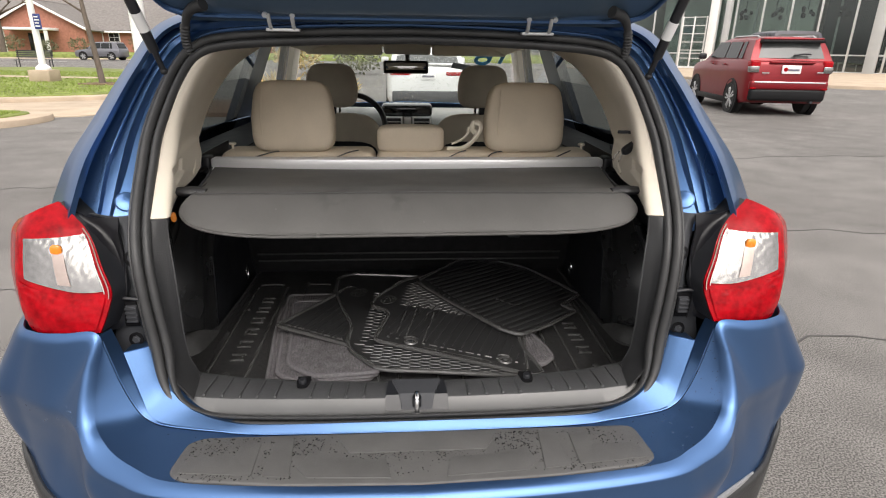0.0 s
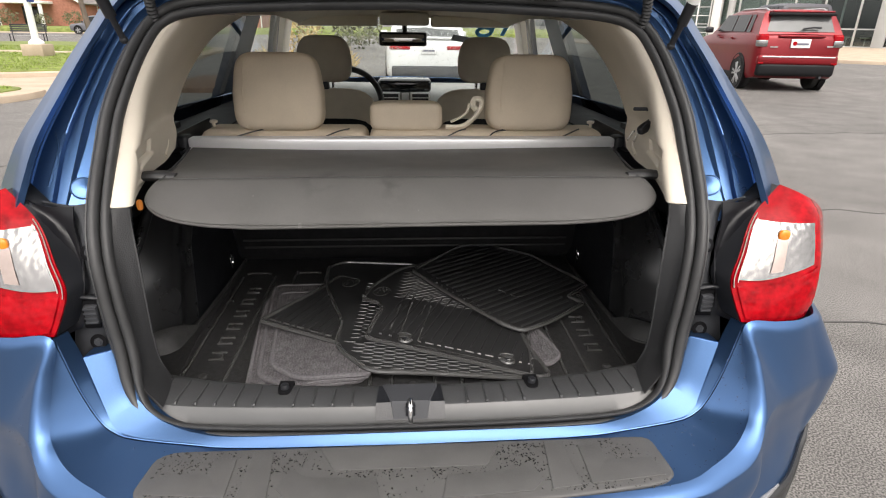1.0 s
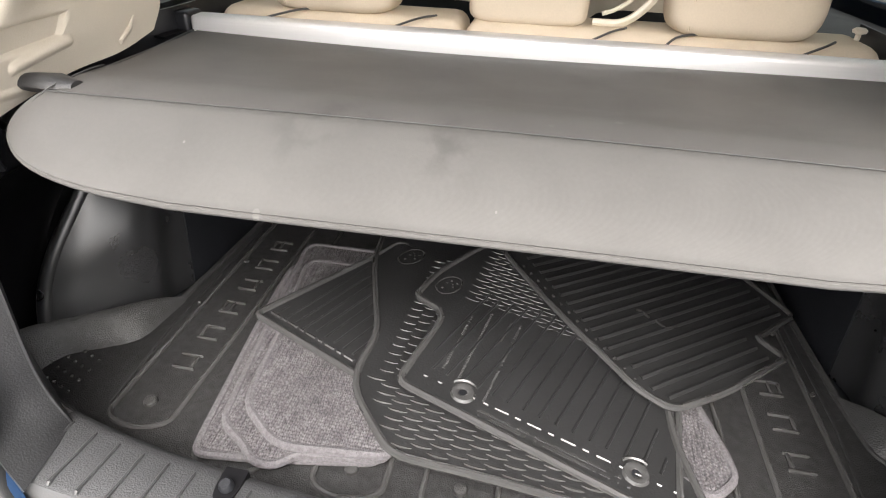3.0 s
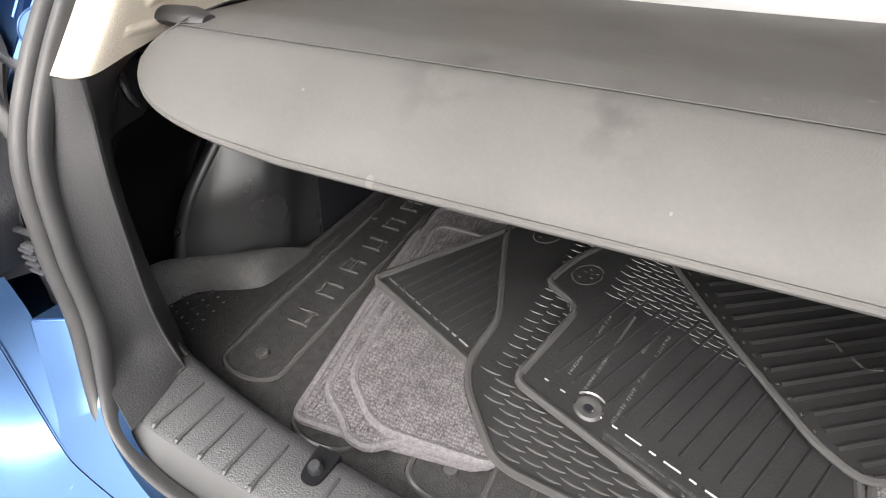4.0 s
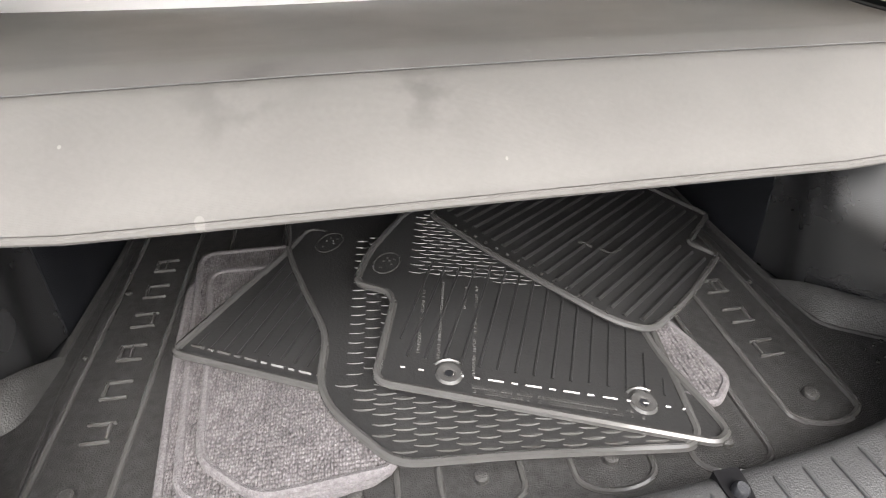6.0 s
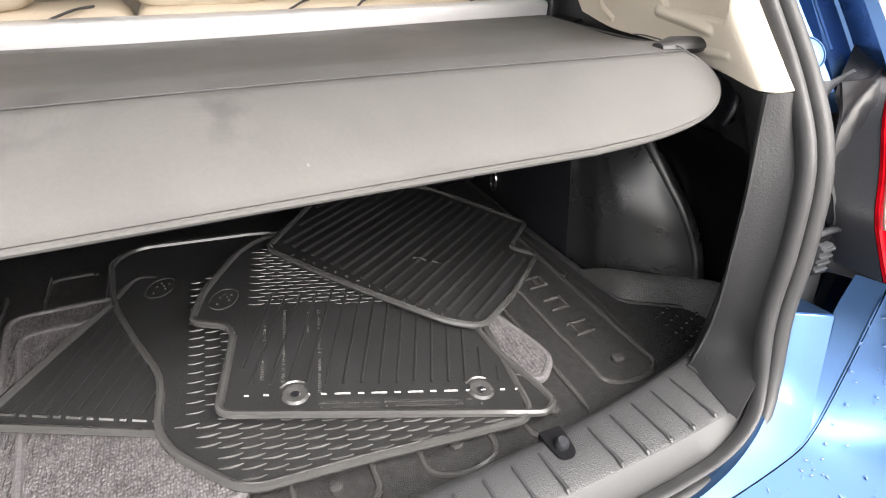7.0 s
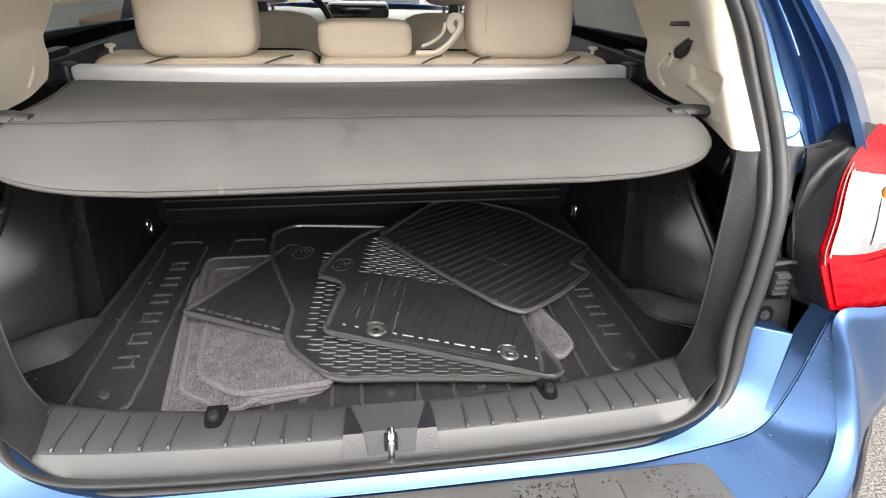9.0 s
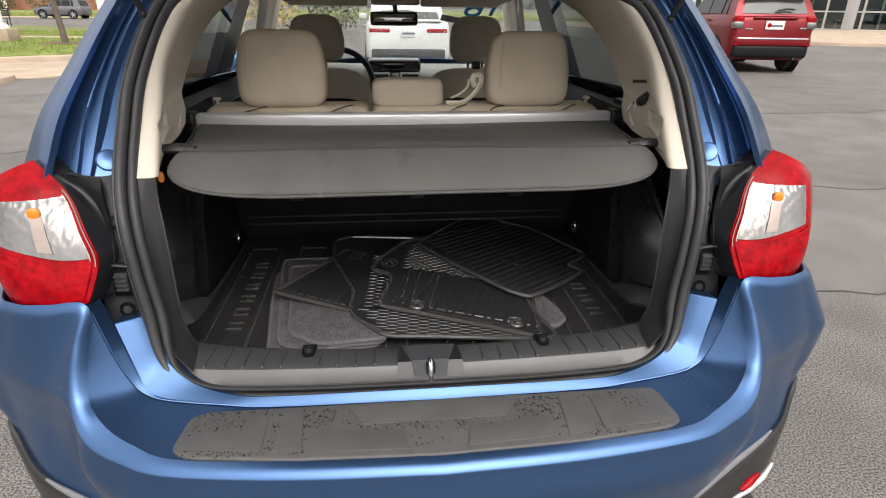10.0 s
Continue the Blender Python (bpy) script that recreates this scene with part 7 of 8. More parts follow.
bare_tree("young_tree", "slender bare young tree in a mulch ring on the lawn", (-10.25, 19.6, 0.15), 6.5, -0.09, 3, 4, 0.085)
patch("mulch_ring", [(-11.0, 19.0), (-9.4, 19.0), (-9.3, 20.2), (-10.9, 20.3)], 0.19, MULCH, "brown mulch round the tree", 0.7, 0.02)
bare_tree("roadside_tree", "bare brown tree in front of the brick building", (-44.5, 68.5, 0.45), 11, 0.05, 5, 5, 0.25)
bare_tree("roadside_tree", "bare brown tree behind the lawn", (-30.0, 82.0, 0.45), 12, 0.0, 9, 5, 0.22)
bare_tree("roadside_tree", "bare brown tree far behind the lot", (-16.0, 95.0, 0.45), 12, 0.0, 12, 5, 0.22)

post = thing("lamp_post", "white lamp post on a square concrete base with a navy sign", "lamp post", (-12.85, 20.9, 0.15))
part("base_block", box(-0.36, 0.36, -0.36, 0.36, 0, 0.40, 0.03), CONCRETE, post, "square concrete base")
part("base_cover", lathe([(0.24, 0.40), (0.25, 0.46), (0.2, 0.52), (0.12, 0.58)], 16), WHITE, post)
part("pole", tube([(0, 0, 0.42), (0, 0, 7.0)], [0.115, 0.085], 14), WHITE, post, "white painted pole")
sign = part("sign_plate", box(0.08, 0.32, -0.14, -0.11, 1.75, 2.25, 0.01), NAVY, post, "navy blue notice plate")
for k in range(4):
    part("lettering_bar", box(0.12, 0.28 - 0.03 * (k % 2), -0.146, -0.141, 1.83 + 0.1 * k, 1.87 + 0.1 * k), WHITE, sign)
flag = thing("sign_pole", "thick white pole of a roadside sign with a blue panel", "pole", (-15.3, 35.0, 0.0))
part("pole", tube([(0, 0, 0), (0, 0, 6.0)], 0.42, 20), WHITE, flag, "thick white painted pole")
part("sign_panel", box(-4.6, 2.2, -0.2, 0.2, 4.1, 5.2, 0.05), NAVY, flag, "blue sign panel seen from below")
thin = thing("street_lamp", "thin white street lamp pole by the road", "street lamp", (-18.6, 56.0, 0.0))
part("pole", tube([(0, 0, 0), (0, 0, 8.0)], 0.14, 10), WHITE, thin)
bench_t = thing("park_bench", "dark metal slatted bench on the lawn verge", "bench", (-23.0, 37.5, 0.0), 12)
for k in range(4):
    part("seat_slat", box(-1.0, 1.0, -0.25 + 0.12 * k, -0.16 + 0.12 * k, 0.46, 0.49, 0.008), GREY_PLASTIC, bench_t)
for k in range(4):
    part("back_slat", box(-1.0, 1.0, 0.26 + 0.03 * k, 0.29 + 0.03 * k, 0.6 + 0.12 * k, 0.69 + 0.12 * k, 0.008), GREY_PLASTIC, bench_t)
for x in (-0.9, 0.9):
    for y in (-0.2, 0.28):
        part("leg", tube([(x, y, 0), (x, y, 0.47 if y < 0 else 1.05)], 0.03, 8), BLACK, bench_t)


# ---- vehicles ----
def vehicle(name, label, paint, at, rz, L, W, H, trunk=0.0, rear_glass=DARK_GLASS, style="suv", scale=1.0, waist=0.62):
    v = thing(name, label, "car", at, rz)
    v.scale = (scale,) * 3
    hw = W / 2
    belt = H * waist
    stations = ((0.0, 0.42, belt - 0.10, 0.86), (0.06, 0.34, belt - 0.02, 0.94), (0.25, 0.28, belt, 0.98), (0.9, 0.24, belt + 0.01, 1.0), (L * 0.5, 0.22, belt - 0.02, 1.0), (L * 0.72, 0.24, belt - 0.05, 0.99), (L * 0.9, 0.28, belt - 0.14, 0.94), (L - 0.08, 0.34, belt - 0.24, 0.84), (L, 0.45, belt - 0.36, 0.7))
    rings = []
    for y, zb, zt, f in stations:
        w = hw * f
        half = [(0, zb), (w * 0.93, zb), (w * 0.99, zb + 0.1), (w, zb + (zt - zb) * 0.5), (w * 0.995, zb + (zt - zb) * 0.72), (w * 0.975, zt - 0.04), (w * 0.94, zt), (0, zt + 0.015)]
        rings.append([(x, y, z) for x, z in half] + [(-x, y, z) for x, z in half[-2:0:-1]])
    cols_ = [spline([r[i] for r in rings], 34) for i in range(len(rings[0]))]
    body = part("body", loft([[c[j] for c in cols_] for j in range(34)], close_ring=True, caps=True), paint, v, "painted car body")
    y0, y1 = trunk + 0.08, L * 0.72
    ya, yb = trunk + (0.34 if style == "suv" else 0.75), L * 0.55
    wide = 0.045 if style == "suv" else 0.0
    gl = [(y0, belt, 0.90, 0.90), (y0 + (ya - y0) * 0.5, belt + (H - belt) * 0.55, 0.89, 0.83), (ya, H - 0.03, 0.88, 0.75), (ya + 0.5, H, 0.88, 0.74), (yb - 0.4, H - 0.01, 0.88, 0.73), (yb, H - 0.05, 0.88, 0.72), ((yb + y1) / 2, belt + (H - belt) * 0.48, 0.88, 0.8), (y1, belt - 0.03, 0.86, 0.86)]
    rings = []
    for y, zt, fb, ft in gl:
        zb = belt - 0.06
        fb, ft = fb + wide, ft + wide
        half = [(hw * fb, zb), (hw * (fb * 0.5 + ft * 0.5), (zb + zt) / 2 + 0.02), (hw * ft, zt - 0.07 if zt - zb > 0.15 else zt), (hw * ft * 0.86, zt - 0.01), (0, zt + 0.01)]
        rings.append([(x, y, z) for x, z in half] + [(-x, y, z) for x, z in half[-2::-1]])
    part("roof", loft(rings), paint, v, "painted roof and pillars")

    def gx(y, z):
        f = max(0, min(1, (z - belt) / (H - belt)))
        return hw * ((0.885 + wide) * (1 - f) + (0.735 + wide) * f) + 0.006

    zl, zh = belt + 0.03, H - 0.12
    cuts = [ya + (0.32 if style == "suv" else 0.02), ya + (yb - ya) * 0.27, ya + (yb - ya) * 0.66, yb + 0.02]
    for sx in (1, -1):
        for a_, b_ in zip(cuts, cuts[1:]):
            a2, b2 = a_ + 0.03, b_ - 0.03
            ext = 0.38 if b_ == cuts[-1] else 0.0
            rear = (-0.05 if style == "suv" else -0.16) if a_ == cuts[0] else 0.0
            bm = loft([[(sx * gx(0, zl), a2 + rear, zl), (sx * gx(0, zl), b2 + ext, zl)], [(sx * gx(0, zh), a2, zh), (sx * gx(0, zh), b2, zh)]])
            part("side_window", thicken(bm, 0.008), DARK_GLASS, v, "dark tinted side window")
        mir = pillow(0.2, 0.12, 0.15, 0.5, 16, 8)
        mir.transform(Matrix.Translation((sx * (hw + 0.1), L * 0.66, belt + 0.06)))
        part("door_mirror", mir, BLACK if style == "suv" else paint, v)
        for k, f in enumerate((0.34, 0.53)):
            part("door_handle", box(min(sx * hw, sx * (hw + 0.03)), max(sx * hw, sx * (hw + 0.03)), L * f - 0.1, L * f + 0.1, belt - 0.13, belt - 0.09, 0.01), paint, v)
        part("sill_cladding", box(min(sx * hw * 0.96, sx * (hw + 0.008)), max(sx * hw * 0.96, sx * (hw + 0.008)), 0.95, L - 1.2, 0.22, 0.36, 0.02), DEEP, v)
        for wy in (0.82 if style == "suv" else 0.98, L - 0.92):
            wh = new("wheel")
            wh.parent = v
            wh.matrix_local = pose(sx * (hw - 0.11), wy, 0.345, 0, sx * 90, 0)
            part("tyre", lathe([(0.24, -0.11), (0.325, -0.12), (0.345, -0.09), (0.345, 0.09), (0.325, 0.12), (0.255, 0.11)], 28), TYRE, wh)
            part("rim", lathe([(0.0, 0.07), (0.235, 0.07), (0.255, 0.114), (0.235, 0.0), (0, 0)], 24), GREY_PLASTIC, wh)
            for k in range(10):
                sp = box(0.02, 0.25, -0.02, 0.02, 0.06, 0.122, 0.006)
                sp.transform(pose(0, 0, 0, 0, 0, 72 * (k // 2) + 22 * (k % 2)))
                part("spoke", sp, ALLOY, wh)
            # arch filled as a near-black disc that stands for the shaded wheel opening
            part("wheel_arch", lathe([(0.0, 0.004), (0.405, 0.004), (0.42, 0.012), (0.435, 0.0), (0.40, -0.1)], 28), DEEP, v).matrix_local = pose(sx * (hw - 0.005), wy, 0.37, 0, sx * 90, 0)
    yr0, yr1 = y0 + 0.05, ya - 0.06
    bm = loft([[(-hw * 0.76, yr0 - 0.03, belt + 0.05), (0, yr0 - 0.055, belt + 0.05), (hw * 0.76, yr0 - 0.03, belt + 0.05)], [(-hw * 0.66, yr1 - 0.02, H - 0.13), (0, yr1 - 0.045, H - 0.12), (hw * 0.66, yr1 - 0.02, H - 0.13)]])
    part("rear_window", thicken(bm, 0.03), rear_glass, v, "rear window")
    return v, body, belt, hw


suv, sbody, sb, shw = vehicle("parked_suv", "dark red sport utility car parked on the asphalt", RED_PAINT, (9.06, 12.2, 0), -10, 4.45, 1.84, 1.74, 0.0, REAR_GLASS, "suv", 1.05, 0.70)
part("rear_bumper", box(-0.82, 0.82, -0.06, 0.25, 0.34, 0.62, 0.07, 4), DEEP, suv, "black lower bumper")
part("bumper_strip", box(-0.76, 0.76, -0.085, 0.03, 0.735, 0.77, 0.012), CHROME, suv, "bright bumper strip")
part("bumper_cover", box(-0.84, 0.84, -0.07, 0.25, 0.585, 0.79, 0.06, 4), RED_PAINT, suv)
part("tailgate_grip", box(-0.48, 0.48, -0.05, 0.02, 1.155, 1.205, 0.02), RED_PAINT, suv)
pl = part("number_plate", box(-0.2, 0.2, -0.04, 0.0, 0.94, 1.12, 0.01), WHITE, suv, "white dealer plate")
part("lettering_bar", box(-0.08, 0.16, -0.046, -0.041, 1.00, 1.04), PLATE_BAR, pl)
dot = disc(0.045, 0.006, 20)
dot.transform(pose(-0.125, -0.043, 1.03, 90, 0, 0))
part("plate_emblem", dot, RED_LENS, pl)
part("spoiler", box(-0.64, 0.64, 0.14, 0.5, 1.655, 1.70, 0.02, 3), RED_PAINT, suv, "roof spoiler")
# near-black block put in for the spoiler's shadow over the rear window
part("spoiler_shadow", box(-0.66, 0.66, 0.09, 0.30, 1.595, 1.655, 0.015), DEEP, suv)
part("rear_wiper", tube([(0.02, 0.05, 1.33), (0.22, 0.05, 1.36), (0.38, 0.05, 1.355)], 0.02, 6), BLACK, suv)
for sx in (1, -1):
    tl = part("tail_lamp", box(min(sx * 0.66, sx * 0.875), max(sx * 0.66, sx * 0.875), -0.02, 0.26, 0.93, 1.22, 0.05, 4), RED_LENS, suv, "red tail lamp with a clear lower half")
    part("reversing_lens", box(min(sx * 0.675, sx * 0.88), max(sx * 0.675, sx * 0.88), -0.028, 0.16, 0.95, 1.10, 0.025), CLEAR_LENS, tl)
    part("lower_lamp", box(min(sx * 0.70, sx * 0.825), max(sx * 0.70, sx * 0.825), -0.075, 0.1, 0.60, 0.64, 0.012), RED_LENS, suv)
    part("roof_rail", tube([(sx * 0.60, 0.45, 1.70), (sx * 0.605, 0.6, 1.745), (sx * 0.605, 1.9, 1.745), (sx * 0.60, 2.1, 1.69)], 0.02, 8), ALLOY, suv)
part("exhaust_tip", tube([(0.55, -0.04, 0.33), (0.55, 0.2, 0.33)], 0.03, 12), GREY_PLASTIC, suv)
part("badge", box(-0.62, -0.46, -0.03, 0.0, 0.94, 0.965), CHROME, suv)
part("badge", box(0.55, 0.68, -0.03, 0.0, 0.96, 0.985), CHROME, suv)

dk, _, _, _ = vehicle("parked_car", "dark violet-grey car parked beyond the red one", DARK_PAINT, (13.05, 17.8, 0), -10, 4.6, 1.85, 2.18, 0.0, DARK_GLASS, "suv", 1.0)
rd, _, _, _ = vehicle("road_car", "grey compact utility car standing on the road", GREY_PAINT, (-27.0, 58.6, 0.012), 84, 4.5, 1.82, 1.68, 0.0, DARK_GLASS, "suv", 1.0)
wt, wbody, wb, whw = vehicle("sedan", "white sedan parked ahead of the hatchback", WHITE_PAINT, (0.51, 11.6, 0), 0, 4.75, 1.84, 1.76, 0.45, REAR_GLASS, "sedan", 1.0)
part("lower_valance", box(-0.78, 0.78, -0.04, 0.1, 0.32, 0.56, 0.04), GREY_PLASTIC, wt, "grey lower bumper valance")
part("boot_lip", box(-0.70, 0.70, 0.0, 0.28, 1.09, 1.145, 0.03, 3), WHITE_PAINT, wt)
wp = part("number_plate", box(-0.16, 0.16, -0.03, 0.02, 0.80, 0.95, 0.01), WHITE, wt, "white number plate")
part("lettering_bar", box(-0.13, 0.13, -0.036, -0.031, 0.85, 0.89), PLATE_BAR, wp)
for sx in (1, -1):
    part("tail_lamp", box(min(sx * 0.38, sx * 0.82), max(sx * 0.38, sx * 0.82), -0.015, 0.35, 0.88, 0.965, 0.03, 3), RED_LENS, wt, "slim red tail lamp")

# planting beside the sedan
bed = random.Random(6)
for k in range(3):
    rk = pillow(bed.uniform(0.4, 0.8), bed.uniform(0.3, 0.6), bed.uniform(0.3, 0.5), 0.75, 12, 8)
    for v in rk.verts:
        v.co += Vector((bed.uniform(-1, 1), bed.uniform(-1, 1), bed.uniform(-1, 1))) * 0.025
    rk.transform(pose(-1.4 - 0.55 * k * 0.9 + bed.uniform(-0.1, 0.1), 11.2 + 0.2 * bed.uniform(-1, 1), 0.16, 0, 0, bed.uniform(0, 180)))
    tagged(part("boulder", rk, ROCK, None), "buff boulder bordering the planting bed", "rock", group="boulders by the planting bed")
patch("planting_bed", [(-5.2, 11.4), (-0.6, 11.4), (-0.8, 14.5), (-5.2, 14.5)], 0.10, MULCH, "mulched planting bed", 0.4)


def tuft(name, label, at, w, h, mat, seed, n=260):
    rg = random.Random(seed)
    bm = bmesh.new()
    for _ in range(n):
        a, s = rg.uniform(0, 6.28), rg.uniform(0.1, 1) * w
        d = Vector((math.cos(a), math.sin(a), 0))
        root = d * rg.uniform(0, 0.12)
        tip = root + d * s + Vector((0, 0, h * rg.uniform(0.5, 1.0) * (1 - 0.3 * s / w)))
        mid = root.lerp(tip, 0.5) + Vector((0, 0, 0.12 * h))
        side = Vector((-d.y, d.x, 0)) * 0.012
        vs = [bm.verts.new(p) for p in (root - side, root + side, mid + side * 0.8, tip, mid - side * 0.8)]
        bm.faces.new(vs)
    t = tagged(part(name, bm, mat, None, smooth=False), label, "plant", kind="")
    t.matrix_world = Matrix.Translation(at)
    return t


for k in range(2):
    tuft("ornamental_grass", "dry golden ornamental grass clump", (-1.6 - 1.3 * k, 12.6 + 0.3 * (k % 2), 0.1), 0.6, 1.0, DRY_GRASS, 30 + k)


def shrub(label, at, w, h, seed, mat=SHRUB, n=500):
    rg = random.Random(seed)
    bm = bmesh.new()
    for _ in range(n):
        u = Vector((rg.gauss(0, 1), rg.gauss(0, 1), rg.gauss(0, 1))).normalized() * rg.uniform(0.55, 1.05)
        c = Vector((u.x * w, u.y * w, h * 0.55 + u.z * h * 0.5))
        a, b = Vector((rg.uniform(-1, 1), rg.uniform(-1, 1), rg.uniform(-1, 1))) * 0.11 * w, Vector((rg.uniform(-1, 1), rg.uniform(-1, 1), rg.uniform(-1, 1))) * 0.11 * w
        bm.faces.new([bm.verts.new(p) for p in (c, c + a, c + a + b, c + b)])
    s = tagged(part("shrub", bm, mat, None, smooth=False), label, "shrub")
    s.matrix_world = Matrix.Translation(at)
    return s


for k, (x, y, w, h) in enumerate(((-46, 72.6, 1.2, 1.9), (-42, 72.8, 1.0, 1.4), (-38.6, 73, 1.1, 1.7), (-35.0, 73, 0.9, 1.3), (-31.5, 73, 1.2, 2.2), (-27.6, 73.5, 1.2, 1.4), (-24.5, 73.8, 1.2, 1.5), (-48.5, 72.4, 1.0, 1.4))):
    shrub("clipped evergreen shrub by the brick wall", (x, y, 0.48), w, h, 50 + k)
for k, (x, y, w, h) in enumerate(((-5.5, 31.0, 1.4, 2.0), (-2.5, 33.0, 1.5, 2.2))):
    shrub("brown-green shrub beyond the parked cars", (x, y, 0.0), w, h, 70 + k, DRY_GRASS if k == 0 else SHRUB)

# ---- brick building across the road ----
house = thing("brick_building", "red brick building with grey gabled roofs and white trim", "building", (-40, 84, 0.5), 6)


def gable(x0, x1, y0, y1, eave, ridge, axis):
    """Brick walls and roof of one wing; ridge along the named axis."""
    w = bmesh.new()
    if axis == "x":
        prof = [(y0, 0), (y0, eave), ((y0 + y1) / 2, ridge), (y1, eave), (y1, 0)]
        loft([[(x, y, z) for y, z in prof] for x in (x0, x1)], close_ring=True, caps=True, bm=w)
    else:
        prof = [(x0, 0), (x0, eave), ((x0 + x1) / 2, ridge), (x1, eave), (x1, 0)]
        loft([[(x, y, z) for x, z in prof] for y in (y0, y1)], close_ring=True, caps=True, bm=w)
    part("wall", w, BRICK, house, "red brick wall", smooth=False)
    for s in (0, 1):
        if axis == "x":
            ya, ym = (y0 - 0.6, (y0 + y1) / 2) if not s else (y1 + 0.6, (y0 + y1) / 2)
            rows = [[(x0 - 0.5, ya, eave - 0.15), (x1 + 0.5, ya, eave - 0.15)], [(x0 - 0.5, ym, ridge + 0.15), (x1 + 0.5, ym, ridge + 0.15)]]
        else:
            xa, xm = (x0 - 0.6, (x0 + x1) / 2) if not s else (x1 + 0.6, (x0 + x1) / 2)
            rows = [[(xa, y0 - 0.5, eave - 0.15), (xa, y1 + 0.5, eave - 0.15)], [(xm, y0 - 0.5, ridge + 0.15), (xm, y1 + 0.5, ridge + 0.15)]]
        part("roof", thicken(loft(rows), 0.18), ROOF, house, "grey shingle roof", smooth=False)
        if axis == "y":
            part("fascia", tube([(xa, y0 - 0.56, eave - 0.2), (xm, y0 - 0.56, ridge + 0.05)], 0.16, 4), WHITE, house, "white bargeboard")
    if axis == "x":
        part("fascia", box(x0 - 0.5, x1 + 0.5, y0 - 0.75, y0 - 0.6, eave - 0.32, eave - 0.08), WHITE, house, "white gutter board")


gable(-22, 20, 0, 16, 2.8, 7.0, "x")
gable(-11.8, -1.0, -5.5, 8, 2.8, 5.9, "y")
gable(-30, -20, -3, 10, 2.8, 6.0, "y")
for x in (-26.5, -23.5, 0.5, 3.5, 8.5, 11.5, 15.5):
    y = -3.05 if x < -12 else -0.05
    win = part("window", box(x - 0.7, x + 0.7, y - 0.08, y + 0.06, 0.7, 2.5, 0.02), WHITE, house, "white framed window")
    for i in range(2):
        for j in range(3):
            part("pane", box(x - 0.6 + 0.62 * i, x - 0.02 + 0.62 * i, y - 0.1, y - 0.07, 0.8 + 0.56 * j, 1.31 + 0.56 * j), DARK_GLASS, win)
porch = part("porch_canopy", box(-9.5, -4.0, -8.5, -5.4, 2.5, 2.8, 0.05), WHITE, house, "white flat porch canopy")
for x in (-9.2, -4.4):
    part("porch_post", tube([(x, -8.2, 0), (x, -8.2, 2.5)], 0.22, 12), WHITE, house)
part("door", box(-7.6, -5.6, -5.6, -5.45, 0, 2.2, 0.02), DARK_GLASS, house, "glazed entrance door")
for x in (-20.0, -0.9, 20.1):
    part("downpipe", tube([(x, -0.2, 0), (x, -0.2, 2.8)], 0.08, 8), WHITE, house)

# ---- glazed showroom ----
A, B = Vector((23.5, 53.0, 0)), Vector((46.0, 29.0, 0))
along = (B - A).normalized()
room = thing("showroom", "glass-fronted dealership showroom with aluminium mullions", "building", A, math.degrees(math.atan2(along.y, along.x)))
LEN, HIGH = (B - A).length, 8.5
part("floor_slab", box(-3, LEN, 0, 14, -0.02, 0.14), CONCRETE, room, "pale concrete plinth", smooth=False)
part("back_wall", box(-3, LEN, 12, 12.4, 0, HIGH), INTERIOR, room, "grey inner wall", smooth=False)
part("roof_slab", box(-4, LEN + 1, -1.0, 14, HIGH, HIGH + 0.9, 0.05), WHITE, room, "white roof edge", smooth=False)
part("end_wall", box(-3.4, -3, 0, 14, 0, HIGH), WHITE, room, smooth=False)
part("ceiling_panel", box(-3, LEN, 0.3, 12, HIGH - 0.4, HIGH - 0.3), INTERIOR, room, smooth=False)
BAYS = [-3.0, -0.5, 2.05, 4.4, 6.5, 8.55, 10.6, 12.65, 14.95, 17.3] + [19.5 + 2.23 * k for k in range(7)]
for x, x2 in zip(BAYS, BAYS[1:] + [None]):
    part("mullion", box(x - 0.07, x + 0.07, -0.12, 0.12, 0.1, HIGH, 0.01), ALU, room)
    if x2 is not None:
        for z0, z1 in ((0.2, 1.35), (1.45, HIGH - 0.1)):
            pn = part("pane", box(x + 0.07, x2 - 0.07, -0.012, 0.012, z0, z1), SHOP, room, "large shopfront glass pane")
            pn.visible_shadow = False
        for z in (0.15, 1.4):
            part("transom", box(x + 0.07, x2 - 0.07, -0.07, 0.07, z - 0.05, z + 0.05, 0.01), ALU, room)
for x, w in ((4.95, 0.32), (6.05, 0.2), (16.6, 0.36), (27.0, 0.36)):
    part("column", box(x - w, x + w, -0.9, -0.3, 0, HIGH, 0.03), WHITE if x < 5 else GREY_CLAD, room, "white cladding column" if x < 5 else "grey cladding column")
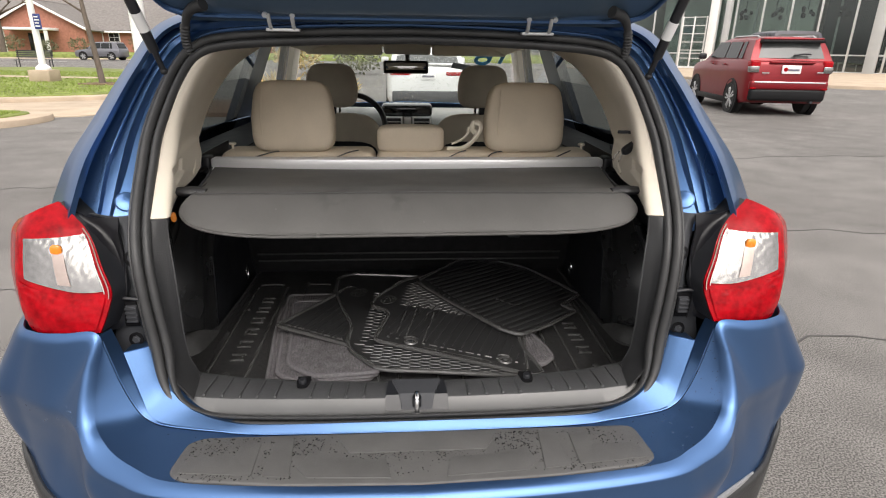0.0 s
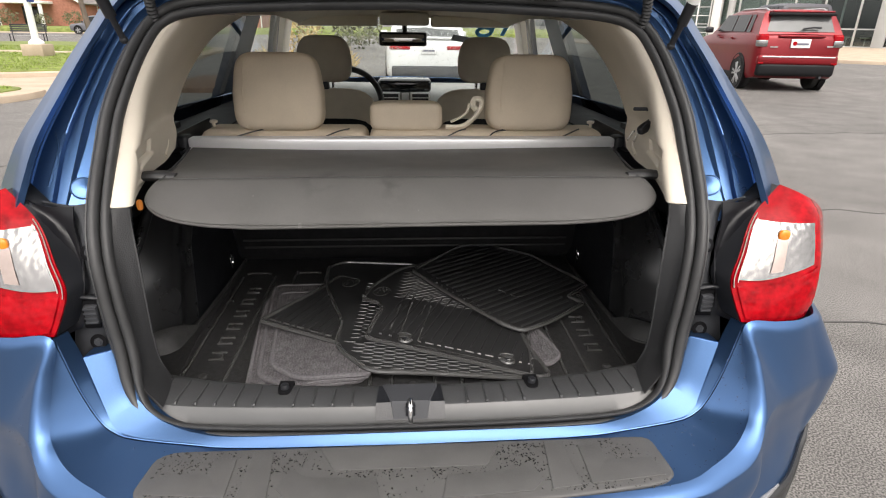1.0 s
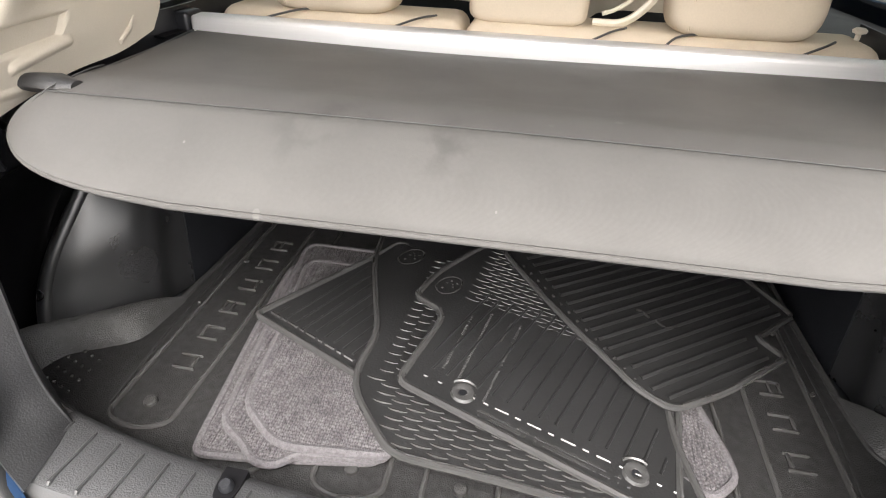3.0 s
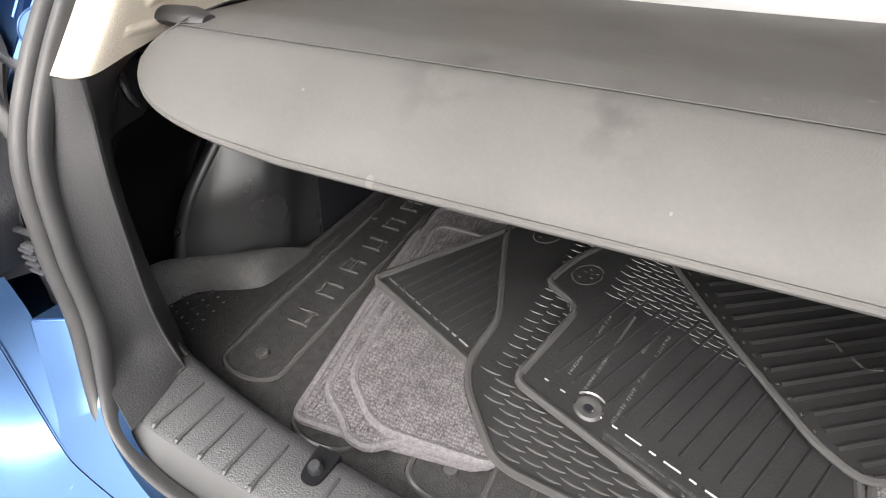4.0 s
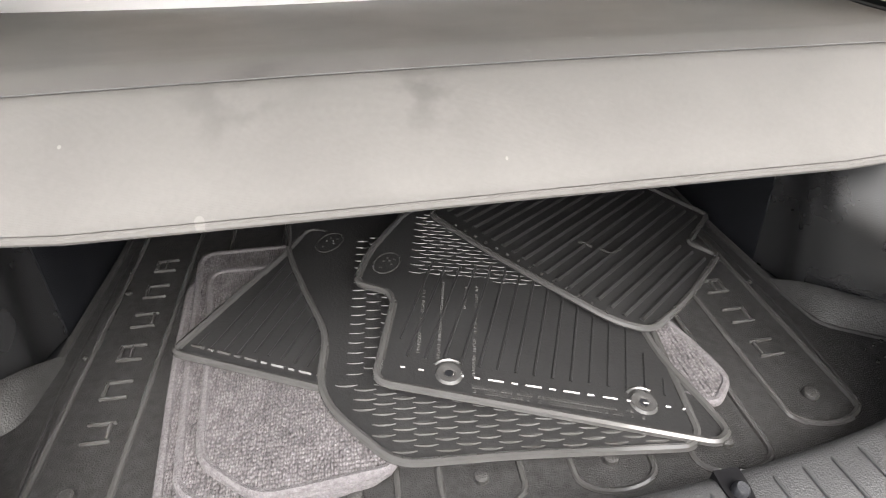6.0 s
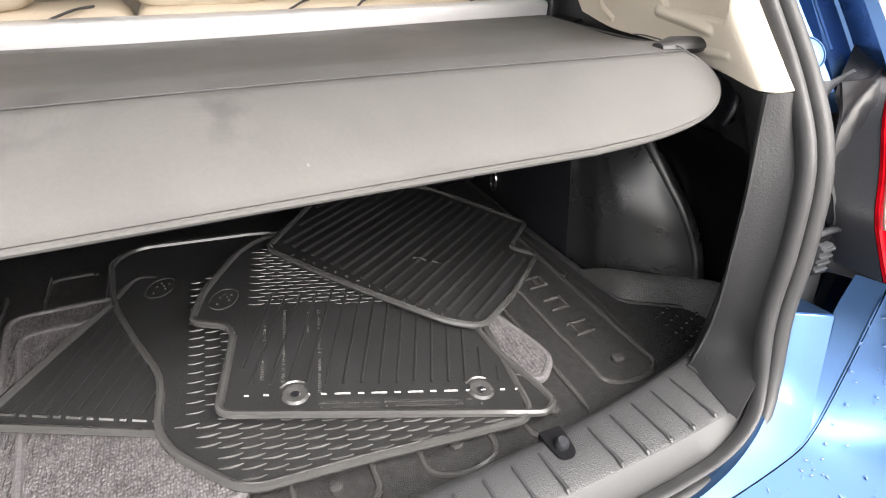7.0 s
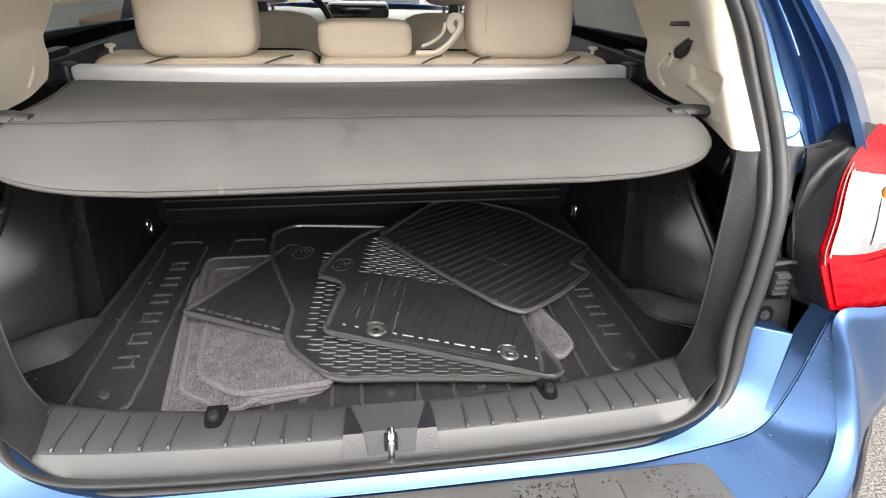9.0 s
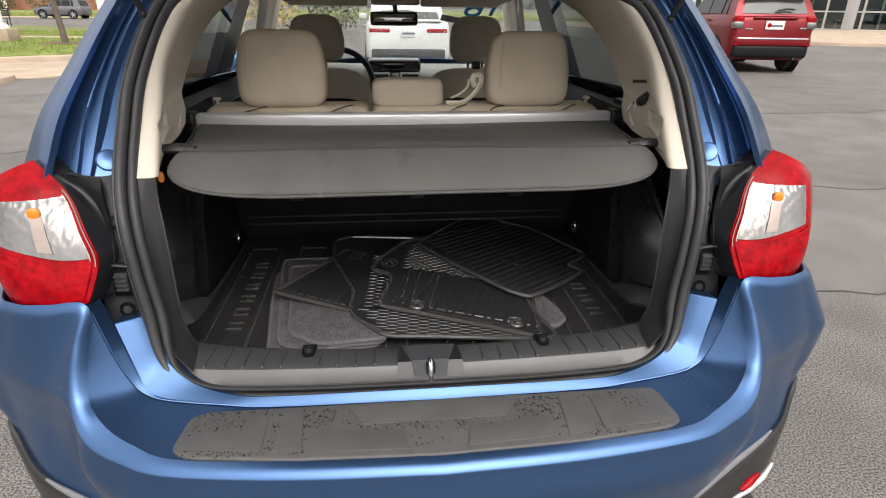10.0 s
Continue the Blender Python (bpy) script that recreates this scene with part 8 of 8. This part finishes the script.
# double door with glazing bars
dr = part("door_frame", box(2.15, 4.3, -0.2, -0.14, 0.14, 0.3, 0.01), WHITE, room, "white framed glass double door")
for x in (2.2, 3.2, 4.25):
    part("stile", box(x - 0.06, x + 0.06, -0.22, -0.14, 0.3, 4.45, 0.01), WHITE, dr)
for j in range(6):
    part("glazing_bar", box(2.26, 4.19, -0.2, -0.16, 0.95 + 0.68 * j, 1.01 + 0.68 * j, 0.008), WHITE, dr)
part("display_wall", box(5.2, 11.9, 2.0, 2.2, 0.14, HIGH - 0.45), INTERIOR, room, "pale inner display wall", smooth=False)
# added dark sheet that gives the dim interior behind the right-hand panes
part("dark_backing", box(12.7, 20.0, 1.5, 1.7, 0.14, HIGH - 0.45), GREY_PLASTIC, room, "dark backing added behind the right-hand panes", smooth=False)
part("lobby_wall", box(-1.0, 4.6, 3.2, 3.4, 0.14, HIGH - 0.45), INTERIOR, room, "pale lobby wall", smooth=False)
rr_ = random.Random(11)
for x in (6.9, 9.2, 11.5, 14.0, 18.6):
    cluster = bmesh.new()
    for _ in range(7):
        merge(cluster, pillow(0.26, 0.26, 0.34, 0.7, 10, 6), pose(rr_.uniform(-0.4, 0.4), rr_.uniform(-0.2, 0.2), rr_.uniform(-0.35, 0.3), rr_.uniform(-40, 40), 0, 0))
    lampu = part("pendant_lamp", cluster, BLACK, room, "dark pendant spotlight cluster")
    lampu.matrix_local = Matrix.Translation((x, 1.0, 4.6))
    part("pendant_rod", tube([(x, 1.0, 4.8), (x, 1.0, HIGH - 0.4)], 0.03, 6), BLACK, room)
for x, w in ((7.6, 0.16), (9.9, 0.1), (13.6, 0.14), (18.2, 0.14)):
    part("inner_post", box(x, x + w, 1.2, 1.36, 0.14, HIGH - 0.45), GREY_CLAD, room, smooth=False)
for x, h in ((13.6, 0.75), (14.4, 0.8), (15.6, 0.75)):
    part("display_table", box(x - 0.3, x + 0.3, 0.5, 1.0, h, h + 0.06, 0.01), GREY_CLAD, room)
    part("table_leg", tube([(x, 0.75, 0.14), (x, 0.75, h)], 0.04, 8), GREY_CLAD, room)
patch("pavement_showroom", [(14.0, 52), (16.5, 30), (19.2, 23.6), (30, 19.0), (60, 10), (60, 22), (30, 50), (20, 62)], 0.14, CONCRETE, "buff concrete forecourt pavement", 1.0)
